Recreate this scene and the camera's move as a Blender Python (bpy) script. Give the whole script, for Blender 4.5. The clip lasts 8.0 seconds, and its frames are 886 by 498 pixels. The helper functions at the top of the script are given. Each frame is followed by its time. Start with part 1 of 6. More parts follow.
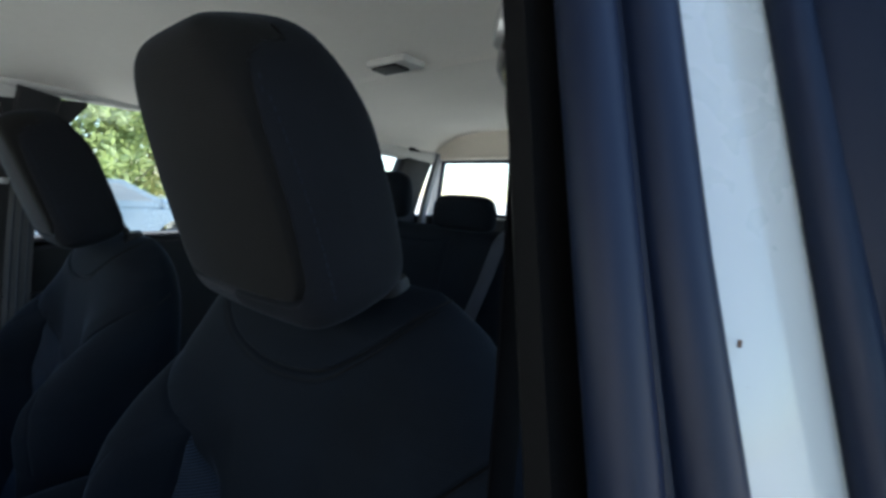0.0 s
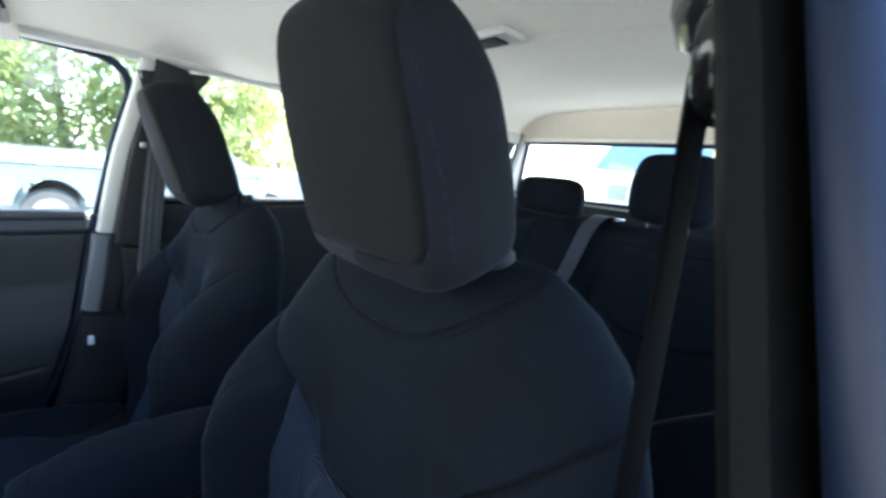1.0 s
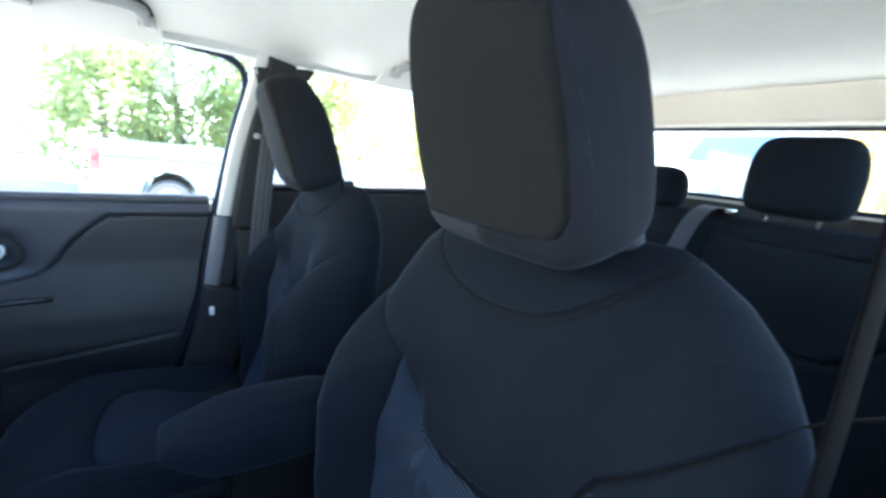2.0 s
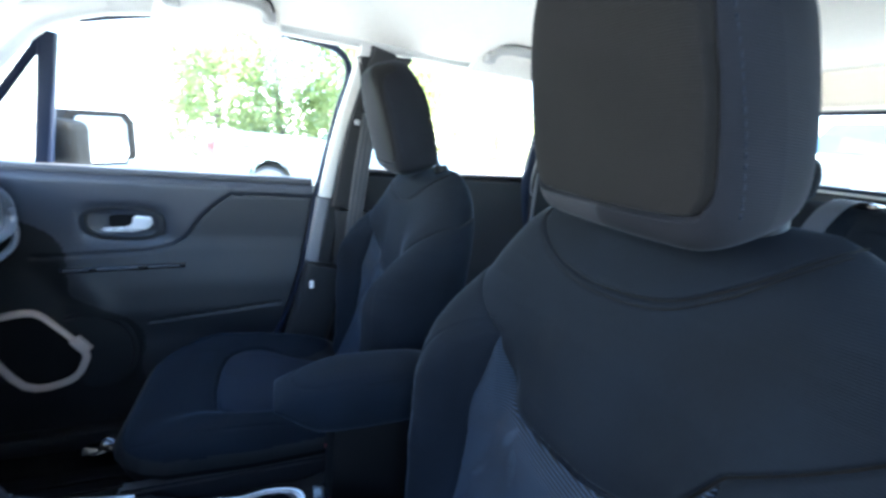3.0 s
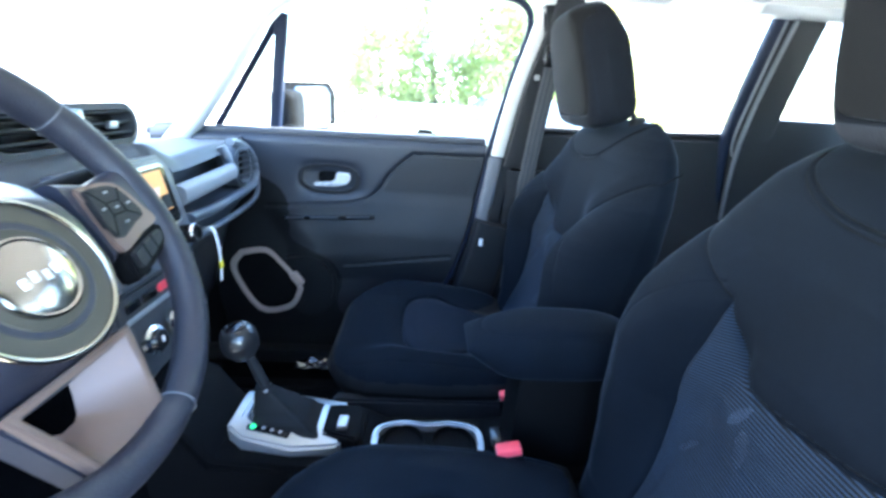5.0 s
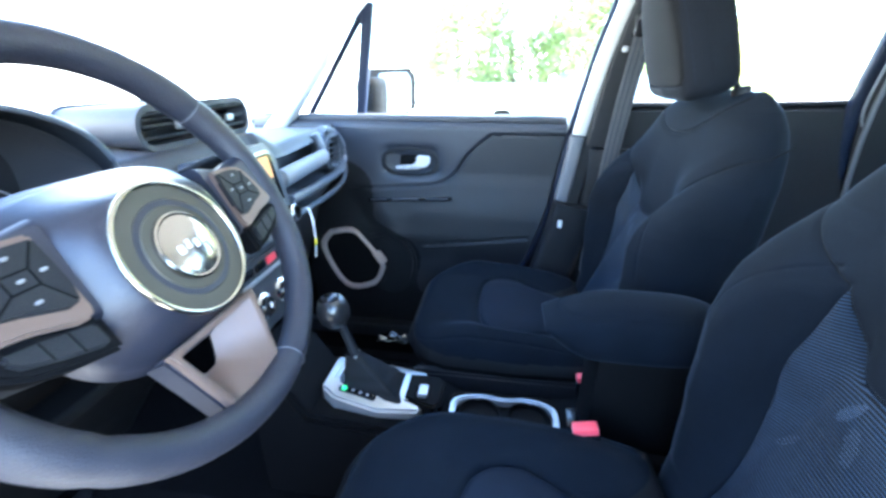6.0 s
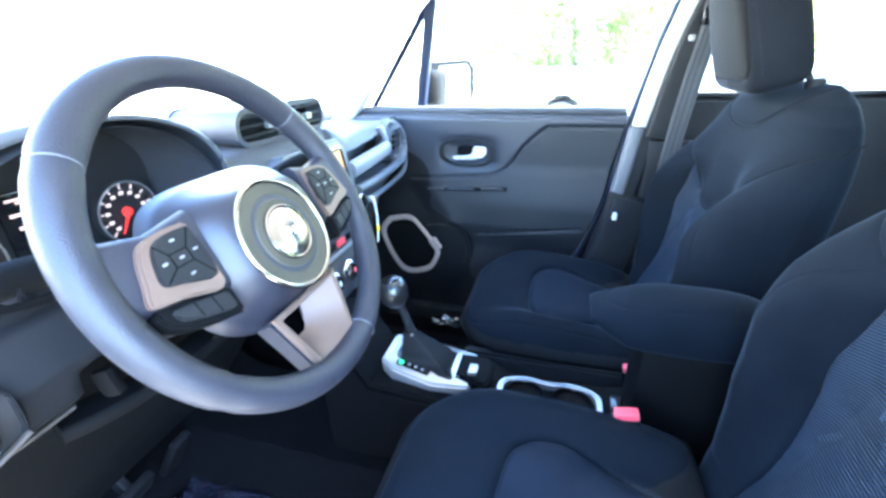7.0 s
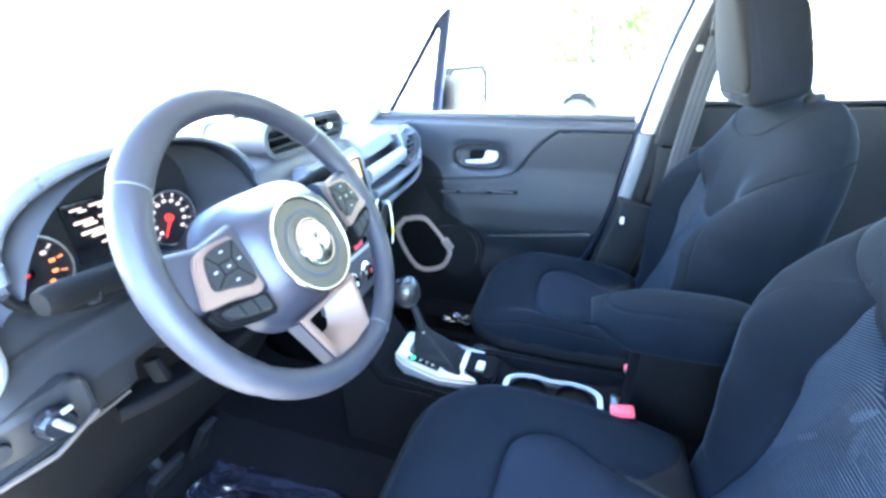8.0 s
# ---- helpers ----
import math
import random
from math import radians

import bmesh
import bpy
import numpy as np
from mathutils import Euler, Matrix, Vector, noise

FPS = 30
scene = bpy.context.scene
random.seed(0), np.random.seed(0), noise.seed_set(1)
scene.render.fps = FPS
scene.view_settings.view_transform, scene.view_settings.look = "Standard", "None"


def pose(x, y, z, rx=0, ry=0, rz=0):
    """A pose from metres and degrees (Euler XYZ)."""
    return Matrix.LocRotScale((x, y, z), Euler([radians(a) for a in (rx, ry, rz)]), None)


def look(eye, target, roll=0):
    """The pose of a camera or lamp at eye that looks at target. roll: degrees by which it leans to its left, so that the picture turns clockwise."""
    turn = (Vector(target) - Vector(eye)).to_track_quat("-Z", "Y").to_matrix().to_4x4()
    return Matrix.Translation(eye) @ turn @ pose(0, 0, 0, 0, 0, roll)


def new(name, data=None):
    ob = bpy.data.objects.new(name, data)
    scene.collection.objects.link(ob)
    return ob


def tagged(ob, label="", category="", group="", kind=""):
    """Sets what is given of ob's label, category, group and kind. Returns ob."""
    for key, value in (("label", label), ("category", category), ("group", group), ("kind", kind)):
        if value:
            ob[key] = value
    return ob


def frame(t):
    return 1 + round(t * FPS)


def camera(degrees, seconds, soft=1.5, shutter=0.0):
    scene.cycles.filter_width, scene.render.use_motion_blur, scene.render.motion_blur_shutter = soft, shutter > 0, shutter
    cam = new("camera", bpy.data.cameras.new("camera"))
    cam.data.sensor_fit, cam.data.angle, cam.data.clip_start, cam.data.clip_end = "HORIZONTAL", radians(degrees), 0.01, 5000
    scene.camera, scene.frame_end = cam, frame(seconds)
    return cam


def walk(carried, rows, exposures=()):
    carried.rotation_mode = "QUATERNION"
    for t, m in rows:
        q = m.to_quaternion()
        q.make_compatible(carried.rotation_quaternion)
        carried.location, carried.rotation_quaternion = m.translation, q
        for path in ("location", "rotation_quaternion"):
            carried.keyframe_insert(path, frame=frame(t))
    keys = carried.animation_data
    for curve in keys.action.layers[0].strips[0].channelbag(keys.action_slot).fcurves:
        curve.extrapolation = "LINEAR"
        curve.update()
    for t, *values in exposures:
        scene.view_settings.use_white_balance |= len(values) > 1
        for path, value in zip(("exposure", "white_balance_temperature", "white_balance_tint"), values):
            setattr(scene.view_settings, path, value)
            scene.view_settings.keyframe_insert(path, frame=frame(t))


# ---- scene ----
cam = camera(93.7, 8.0, soft=2.9, shutter=0.5)
PATH = [
    (0, (0.704, 0.239, 1.311), (-0.52, 1.802, 1.067), 3.5),
    (0.5, (0.692, 0.233, 1.308), (-0.643, 1.688, 0.991), 5.2),
    (1, (0.676, 0.216, 1.297), (-0.773, 1.548, 0.944), 6.1),
    (1.5, (0.664, 0.195, 1.29), (-0.892, 1.394, 0.916), 5.6),
    (2, (0.65, 0.179, 1.278), (-0.992, 1.24, 0.858), 5.8),
    (3.3, (0.635, 0.129, 1.254), (-1.183, 0.782, 0.736), 5.9),
    (3.5, (0.627, 0.117, 1.247), (-1.206, 0.715, 0.716), 5.7),
    (4, (0.624, 0.097, 1.235), (-1.243, 0.525, 0.662), 5.0),
    (4.5, (0.624, 0.075, 1.227), (-1.257, 0.338, 0.603), 4.1),
    (5.8, (0.639, 0.046, 1.225), (-1.198, -0.128, 0.453), 1.5),
    (6, (0.646, 0.051, 1.226), (-1.179, -0.199, 0.449), 0.4),
    (6.5, (0.669, 0.054, 1.238), (-1.115, -0.347, 0.428), -0.5),
    (7, (0.696, 0.058, 1.252), (-1.054, -0.435, 0.417), -1.0),
    (7.5, (0.72, 0.068, 1.266), (-1.019, -0.446, 0.422), -0.2),
    (8, (0.734, 0.076, 1.288), (-0.989, -0.478, 0.438), -1.1),
]
EXPOSURE = [(0.0, 1.74, 6100, 6), (0.5, 2.38, 6050, 6), (1.0, 3.12, 6050, 6), (1.5, 3.42, 5950, 6), (2.0, 3.64, 5900, 6), (3.5, 4.14, 5750, 6), (4.5, 4.37, 5700, 6), (6.0, 4.66, 5650, 6), (6.5, 4.98, 5650, 6), (7.0, 5.22, 5680, 6), (8.0, 5.60, 5720, 6)]
walk(cam, [(t, look(eye, target, roll)) for t, eye, target, roll in PATH], EXPOSURE)

# world, sun and exposure
world = bpy.data.worlds.new("sky")
scene.world = world
world.use_nodes = True
wn = world.node_tree.nodes
sky = wn.new("ShaderNodeTexSky")
sky.sky_type = "NISHITA"
sky.sun_disc = False
SUN_AZ, SUN_EL = 0.0, 52.0
sky.sun_elevation = radians(SUN_EL)
sky.sun_rotation = radians(SUN_AZ)
sky.air_density, sky.dust_density, sky.ozone_density = 1.0, 0.6, 1.5
wn["Background"].inputs["Strength"].default_value = 0.15
world.node_tree.links.new(sky.outputs["Color"], wn["Background"].inputs["Color"])
sun = new("sun", bpy.data.lights.new("sun", "SUN"))
sun.data.energy, sun.data.angle, sun.data.color = 5.0, radians(0.6), (1.0, 0.94, 0.86)
az, el = radians(SUN_AZ), radians(SUN_EL)
sun.matrix_world = look((20 * math.sin(az) * math.cos(el), 20 * math.cos(az) * math.cos(el), 20 * math.sin(el)), (0, 0, 0))

# ---------------------------------------------------------------- materials


def mat(name, col, rough=0.6, metal=0.0, vary=0.15, scale=6.0, grain=0.0, grain_scale=900.0, spec=0.5, sheen=0.0, coat=0.0, weave=0.0, weave_scale=500.0, bands="DIAGONAL", glow_through=0.0, stripe=0.0):
    """A procedural surface: base colour that varies at two scales, uneven gloss, fine relief."""
    m = bpy.data.materials.new(name)
    m.use_nodes = True
    n, l = m.node_tree.nodes, m.node_tree.links
    b = n["Principled BSDF"]
    b.inputs["Metallic"].default_value = metal
    b.inputs["Specular IOR Level"].default_value = spec
    b.inputs["Sheen Weight"].default_value = sheen
    b.inputs["Sheen Roughness"].default_value = 0.25
    b.inputs["Sheen Tint"].default_value = (0.56, 0.74, 1.0, 1)
    b.inputs["Coat Weight"].default_value = coat
    tc = n.new("ShaderNodeTexCoord")
    big = n.new("ShaderNodeTexNoise")
    big.inputs["Scale"].default_value = scale
    big.inputs["Detail"].default_value = 5.0
    l.new(tc.outputs["Object"], big.inputs["Vector"])
    small = n.new("ShaderNodeTexNoise")
    small.inputs["Scale"].default_value = scale * 23
    small.inputs["Detail"].default_value = 2.0
    l.new(tc.outputs["Object"], small.inputs["Vector"])
    mix = n.new("ShaderNodeMath")
    mix.operation = "MULTIPLY_ADD"
    mix.inputs[1].default_value = 0.35
    l.new(small.outputs["Fac"], mix.inputs[0])
    l.new(big.outputs["Fac"], mix.inputs[2])
    ramp = n.new("ShaderNodeValToRGB")
    ramp.color_ramp.elements[0].position, ramp.color_ramp.elements[1].position = 0.35, 1.0
    ramp.color_ramp.elements[0].color = (*[c * (1 - vary) for c in col], 1)
    ramp.color_ramp.elements[1].color = (*[min(1, c * (1 + vary)) for c in col], 1)
    l.new(mix.outputs[0], ramp.inputs["Fac"])
    l.new(ramp.outputs["Color"], b.inputs["Base Color"])
    rr = n.new("ShaderNodeMapRange")
    rr.inputs["From Min"].default_value, rr.inputs["From Max"].default_value = 0.3, 1.0
    rr.inputs["To Min"].default_value, rr.inputs["To Max"].default_value = max(0.02, rough - 0.07), min(1, rough + 0.07)
    l.new(mix.outputs[0], rr.inputs["Value"])
    l.new(rr.outputs["Result"], b.inputs["Roughness"])
    height = None
    if grain:
        g = n.new("ShaderNodeTexVoronoi")
        g.inputs["Scale"].default_value = grain_scale
        l.new(tc.outputs["Object"], g.inputs["Vector"])
        height, amount = g.outputs["Distance"], grain
    if weave:
        w = n.new("ShaderNodeTexWave")
        w.wave_type, w.bands_direction = "BANDS", bands
        w.inputs["Scale"].default_value = weave_scale
        w.inputs["Distortion"].default_value = 0.4 if stripe else 1.5
        l.new(tc.outputs["Object"], w.inputs["Vector"])
        height, amount = w.outputs["Fac"], weave
        if stripe:
            gain = n.new("ShaderNodeMapRange")
            gain.inputs["From Min"].default_value = 0.30
            gain.inputs["To Min"].default_value, gain.inputs["To Max"].default_value = 1 - stripe, 1 + 1.6 * stripe
            l.new(w.outputs["Fac"], gain.inputs["Value"])
            tint = n.new("ShaderNodeVectorMath")
            tint.operation = "SCALE"
            l.new(ramp.outputs["Color"], tint.inputs[0])
            l.new(gain.outputs["Result"], tint.inputs["Scale"])
            l.new(tint.outputs[0], b.inputs["Base Color"])
    if height is not None:
        bump = n.new("ShaderNodeBump")
        bump.inputs["Strength"].default_value = amount
        bump.inputs["Distance"].default_value = 0.0006
        l.new(height, bump.inputs["Height"])
        l.new(bump.outputs["Normal"], b.inputs["Normal"])
    if glow_through:
        tl = n.new("ShaderNodeBsdfTranslucent")
        l.new(ramp.outputs["Color"], tl.inputs["Color"])
        mx = n.new("ShaderNodeMixShader")
        mx.inputs[0].default_value = glow_through
        l.new(b.outputs[0], mx.inputs[1])
        l.new(tl.outputs[0], mx.inputs[2])
        l.new(mx.outputs[0], n["Material Output"].inputs["Surface"])
    return m


def glow(name, col, strength):
    m = bpy.data.materials.new(name)
    m.use_nodes = True
    b = m.node_tree.nodes["Principled BSDF"]
    b.inputs["Base Color"].default_value = (*[c * 0.3 for c in col], 1)
    b.inputs["Emission Color"].default_value = (*col, 1)
    b.inputs["Emission Strength"].default_value = strength
    return m


def glass(name, tint=(0.92, 0.95, 0.94)):
    """Thin window glass: clear, with a glossy reflection that grows at grazing angles."""
    m = bpy.data.materials.new(name)
    m.use_nodes = True
    n, l = m.node_tree.nodes, m.node_tree.links
    n.remove(n["Principled BSDF"])
    tr = n.new("ShaderNodeBsdfTransparent")
    tr.inputs["Color"].default_value = (*tint, 1)
    gl = n.new("ShaderNodeBsdfGlossy")
    gl.inputs["Roughness"].default_value = 0.02
    lw = n.new("ShaderNodeLayerWeight")
    lw.inputs["Blend"].default_value = 0.5
    pw = n.new("ShaderNodeMath")
    pw.operation = "POWER"
    pw.inputs[1].default_value = 5.0
    l.new(lw.outputs["Facing"], pw.inputs[0])
    fr = n.new("ShaderNodeMath")
    fr.operation = "MULTIPLY_ADD"
    fr.inputs[1].default_value, fr.inputs[2].default_value = 0.55, 0.035
    l.new(pw.outputs[0], fr.inputs[0])
    mx = n.new("ShaderNodeMixShader")
    l.new(fr.outputs[0], mx.inputs[0])
    l.new(tr.outputs[0], mx.inputs[1])
    l.new(gl.outputs[0], mx.inputs[2])
    l.new(mx.outputs[0], n["Material Output"].inputs["Surface"])
    return m


FABRIC = mat("seat_fabric", (0.0046, 0.0071, 0.0116), 0.92, vary=0.32, scale=11, weave=0.22, weave_scale=170, spec=0.10, sheen=0.10, bands="Z")
FABRIC_FACE = mat("headrest_face_fabric", (0.0086, 0.0086, 0.0090), 0.92, vary=0.26, scale=11, weave=0.3, weave_scale=170, spec=0.12, sheen=0.080, bands="Z")
FABRIC_HEAD = mat("headrest_side_fabric", (0.0078, 0.0090, 0.0124), 0.92, vary=0.26, scale=11, weave=0.3, weave_scale=170, spec=0.12, sheen=0.045, bands="Z")
INSERT = mat("cushion_insert_fabric", (0.0100, 0.0145, 0.0240), 0.85, vary=0.2, scale=14, weave=0.8, weave_scale=130, spec=0.12, sheen=0.05, bands="Y")
MESH_FABRIC = mat("blue_grey_mesh_fabric", (0.0115, 0.0190, 0.0325), 0.60, vary=0.35, scale=14, weave=1.0, weave_scale=85, spec=0.15, sheen=0.0, bands="Z", stripe=0.92)
MOTIF = mat("pale_blue_woven_line", (0.050, 0.078, 0.125), 0.6, vary=0.3, scale=30)
TAB = mat("grey_headrest_tab", (0.020, 0.022, 0.027), 0.85, vary=0.2, scale=14, weave=0.5, weave_scale=170, spec=0.12, sheen=0.05)
MID_GREY = mat("mid_grey_pillar_plastic", (0.115, 0.120, 0.135), 0.50, vary=0.06, scale=5, grain=0.3, grain_scale=900)
BELT_PALE = mat("grey_belt_webbing", (0.070, 0.073, 0.078), 0.65, vary=0.12, scale=20, weave=0.4, weave_scale=600, spec=0.2)
PLASTIC = mat("black_grained_plastic", (0.036, 0.039, 0.047), 0.52, vary=0.10, scale=5, grain=0.35, grain_scale=1100)
DARK_PLASTIC = mat("dark_hard_plastic", (0.0105, 0.0112, 0.0135), 0.60, vary=0.12, scale=5, grain=0.3, grain_scale=900, spec=0.28)
# Matt black; under the dash this colour stands in for footwell shade.
NEAR_BLACK = mat("matt_black_and_shade", (0.0026, 0.0026, 0.003), 0.75, vary=0.2, scale=8, grain=0.12, grain_scale=900, spec=0.12)
TRIM_GREY = mat("blue_grey_dash_trim", (0.095, 0.105, 0.125), 0.30, vary=0.06, scale=5, grain=0.15, grain_scale=900)
GRIP_GREY = mat("pale_grey_dash_grip", (0.23, 0.235, 0.25), 0.48, vary=0.06, scale=5, grain=0.2, grain_scale=900)
SOFT_DASH = mat("soft_dash_skin", (0.040, 0.043, 0.052), 0.55, vary=0.10, scale=4, grain=0.35, grain_scale=800, spec=0.5)
DOOR_TRIM = mat("charcoal_door_trim", (0.024, 0.027, 0.036), 0.42, vary=0.08, scale=5, grain=0.3, grain_scale=900)
DOOR_LOW = mat("dark_door_insert", (0.0120, 0.0135, 0.0175), 0.60, vary=0.08, scale=5, grain=0.3, grain_scale=900)
DASH_LOW = mat("dark_grey_dash_panel", (0.0100, 0.0104, 0.0122), 0.50, vary=0.08, scale=4, grain=0.3, grain_scale=900, spec=0.32)
GLOSS_BLACK = mat("gloss_black_plastic", (0.010, 0.010, 0.012), 0.15, vary=0.1, scale=5)
LEATHER = mat("wheel_leather", (0.020, 0.0205, 0.029), 0.47, vary=0.12, scale=8, grain=0.5, grain_scale=700)
HUB_SKIN = mat("airbag_cover_skin", (0.020, 0.021, 0.031), 0.35, vary=0.08, scale=8, grain=0.3, grain_scale=900)
BRIGHT = mat("bright_satin_chrome", (0.86, 0.87, 0.88), 0.28, 0.55, vary=0.03, scale=10)
EMBLEM = mat("dull_chrome_badge", (0.48, 0.44, 0.40), 0.16, 1.0, vary=0.02, scale=1)
CHROME = mat("chrome", (0.80, 0.80, 0.80), 0.10, 1.0, vary=0.04, scale=10)
GOLD_CHROME = mat("warm_chrome", (0.50, 0.46, 0.38), 0.16, 1.0, vary=0.04, scale=10)
KNOB = mat("gear_knob_leather", (0.013, 0.013, 0.015), 0.30, vary=0.1, scale=8, grain=0.2, grain_scale=700, coat=0.8)
SATIN = mat("satin_silver_plastic", (0.44, 0.45, 0.46), 0.36, 0.75, vary=0.06, scale=10)
BRONZE = mat("satin_bronze_grey_plastic", (0.155, 0.102, 0.078), 0.42, 0.25, vary=0.08, scale=10)
RING_DISC = mat("olive_black_hub_disc", (0.066, 0.060, 0.044), 0.55, vary=0.10, scale=10, spec=0.2)
DULL_BRONZE = mat("dull_bronze_strip", (0.070, 0.058, 0.050), 0.6, vary=0.1, scale=10, spec=0.2)
HEADLINER = mat("headliner_cloth", (0.84, 0.81, 0.75), 0.95, vary=0.05, scale=3, grain=0.3, grain_scale=600, spec=0.2)
PILLAR = mat("pale_grey_pillar_plastic", (0.52, 0.52, 0.50), 0.60, vary=0.06, scale=4, grain=0.3, grain_scale=900)
HANDLE = mat("grey_handle_plastic", (0.36, 0.36, 0.35), 0.55, vary=0.06, scale=6, grain=0.3, grain_scale=900)
PAINT = mat("silver_white_car_paint", (0.43, 0.445, 0.425), 0.28, vary=0.012, scale=3, coat=0.6)
# Blue in this base colour stands in for sky reflected by black rubber.
RUBBER = mat("rubber_seal_sky_tint", (0.0062, 0.0110, 0.0275), 0.46, vary=0.10, scale=8, spec=0.22)
# Carpet and mat colours are lowered to carry the footwell's shade.
CARPET = mat("black_carpet", (0.0035, 0.0035, 0.0042), 0.98, vary=0.35, scale=30, grain=1.0, grain_scale=500, spec=0.1)
MATT = mat("floor_mat_rubber", (0.0035, 0.0035, 0.0050), 0.65, vary=0.25, scale=20, grain=0.6, grain_scale=300, spec=0.12)
WEBBING = mat("belt_webbing", (0.0030, 0.0034, 0.005), 0.85, vary=0.15, scale=20, weave=0.3, weave_scale=600, sheen=0.0, spec=0.04)
WEBBING_GREY = mat("blue_grey_webbing", (0.030, 0.037, 0.052), 0.6, vary=0.12, scale=20, weave=0.4, weave_scale=600, spec=0.2)
RED = mat("red_plastic", (0.80, 0.08, 0.11), 0.40, vary=0.08)
WHITE = mat("white_card", (0.80, 0.81, 0.82), 0.60, vary=0.04)
YELLOW = mat("yellow_print", (0.75, 0.62, 0.03), 0.60, vary=0.05)
FILM = mat("clear_plastic_film", (0.014, 0.015, 0.024), 0.12, vary=0.5, scale=40, grain=0.2, grain_scale=60, spec=1.0, coat=1.0)
PEDAL = mat("pedal_rubber", (0.006, 0.006, 0.007), 0.7, vary=0.2, scale=30, spec=0.2)
GLASS = glass("window_glass")
MIRROR = mat("mirror_glass", (0.85, 0.86, 0.88), 0.02, 1.0, vary=0.01)
SCREEN = glow("lit_screen_orange", (1.0, 0.50, 0.16), 0.050)
SCREEN_PALE = glow("lit_screen_pale", (1.0, 0.70, 0.62), 0.048)
DIAL_WHITE = glow("dial_marks_white", (1.0, 0.80, 0.78), 0.034)
DIAL_RED = glow("dial_needle_red", (1.0, 0.06, 0.05), 0.032)
DIAL_ORANGE = glow("dial_band_orange", (1.0, 0.30, 0.10), 0.050)
DIAL_FACE = mat("dial_face_black", (0.018, 0.018, 0.020), 0.5, vary=0.1)
GREEN = glow("gear_light_green", (0.10, 1.0, 0.35), 0.07)
ICON = mat("button_marks_grey", (0.26, 0.26, 0.27), 0.6, vary=0.05)
# Ground colour is raised so that sunlight bounces up into the cabin.
ASPHALT = mat("pale_bounce_ground", (0.42, 0.41, 0.39), 0.9, vary=0.3, scale=0.8, grain=1.0, grain_scale=120)
TRUCK_PAINT = mat("grey_blue_truck_paint", (0.30, 0.37, 0.44), 0.25, 0.3, vary=0.05, scale=1, coat=0.7)
TYRE = mat("tyre_rubber", (0.13, 0.125, 0.12), 0.8, vary=0.2)
RIM = mat("wheel_alloy", (0.5, 0.5, 0.51), 0.3, 0.9, vary=0.05)
LAMP_RED = mat("tail_lamp_red", (0.55, 0.05, 0.05), 0.2, vary=0.1, coat=0.8)
BARK = mat("bark", (0.20, 0.17, 0.13), 0.9, vary=0.4, scale=8, grain=1.0, grain_scale=60)
LEAF = mat("green_leaves", (0.32, 0.38, 0.16), 0.5, vary=0.4, scale=1.2, glow_through=0.45)
LEAF_Y = mat("yellow_leaves", (0.78, 0.62, 0.22), 0.5, vary=0.3, scale=1.2, glow_through=0.45)
LEAF_L = mat("lime_leaves", (0.60, 0.58, 0.27), 0.5, vary=0.35, scale=1.2, glow_through=0.45)
HEADER = mat("beige_tailgate_trim", (0.76, 0.70, 0.61), 0.8, vary=0.05, scale=3, grain=0.3, grain_scale=700)
SIDING = mat("pale_siding", (0.66, 0.63, 0.58), 0.8, vary=0.08, scale=1)
# Black of pocket and boot; also painted where door and cushions are shaded.
POCKET = mat("pocket_black_and_shade", (0.0060, 0.0062, 0.0072), 0.62, vary=0.15, scale=6, grain=0.3, grain_scale=900, spec=0.25)
SPEAKER_RING = mat("satin_champagne_ring", (0.50, 0.41, 0.36), 0.34, 0.35, vary=0.06, scale=10)
BLOCKER_WALL = mat("dark_light_blocker", (0.10, 0.095, 0.09), 0.9, vary=0.2, scale=1.5, grain=0.8, grain_scale=90)
BLUE_ROOF = mat("blue_sheet_roof", (0.16, 0.30, 0.48), 0.4, vary=0.1, scale=1)
WINDOW_DARK = mat("dark_window_glass", (0.30, 0.32, 0.34), 0.08, vary=0.1)

# ---------------------------------------------------------------- mesh helpers


def thing(name, label="", category="", group="", kind="", at=(0, 0, 0)):
    e = new(name)
    e.empty_display_size = 0.05
    e.location = at
    return tagged(e, label, category, group, kind)


def place(name, mesh, material, parent, label="", smooth=True):
    mesh.materials.append(material)
    if smooth:
        for p in mesh.polygons:
            p.use_smooth = True
        mesh.set_sharp_from_angle(angle=radians(38))
    ob = new(name, mesh)
    if parent is not None:
        ob.parent = parent
        w = parent.location.copy()
        up = parent.parent
        while up is not None:
            w = w + up.location
            up = up.parent
        ob.location = -w
    if label:
        ob["label"] = label
    return ob


def part(name, bm, material, parent, label="", smooth=True):
    """Links a bmesh, made in world places, as one mesh under a thing or a part."""
    bmesh.ops.recalc_face_normals(bm, faces=bm.faces)
    me = bpy.data.meshes.new(name)
    bm.to_mesh(me)
    bm.free()
    return place(name, me, material, parent, label, smooth)


def box(c, size, bevel=0.004, turn=None, segs=2):
    bm = bmesh.new()
    bmesh.ops.create_cube(bm, size=1.0)
    bmesh.ops.scale(bm, vec=size, verts=bm.verts)
    b = min(bevel, min(size) * 0.45)
    if b > 0:
        bmesh.ops.bevel(bm, geom=bm.edges[:], offset=b, segments=segs, affect="EDGES", profile=0.6)
    if turn is not None:
        bmesh.ops.rotate(bm, cent=(0, 0, 0), matrix=Euler([radians(a) for a in turn]).to_matrix(), verts=bm.verts)
    bmesh.ops.translate(bm, vec=c, verts=bm.verts)
    return bm


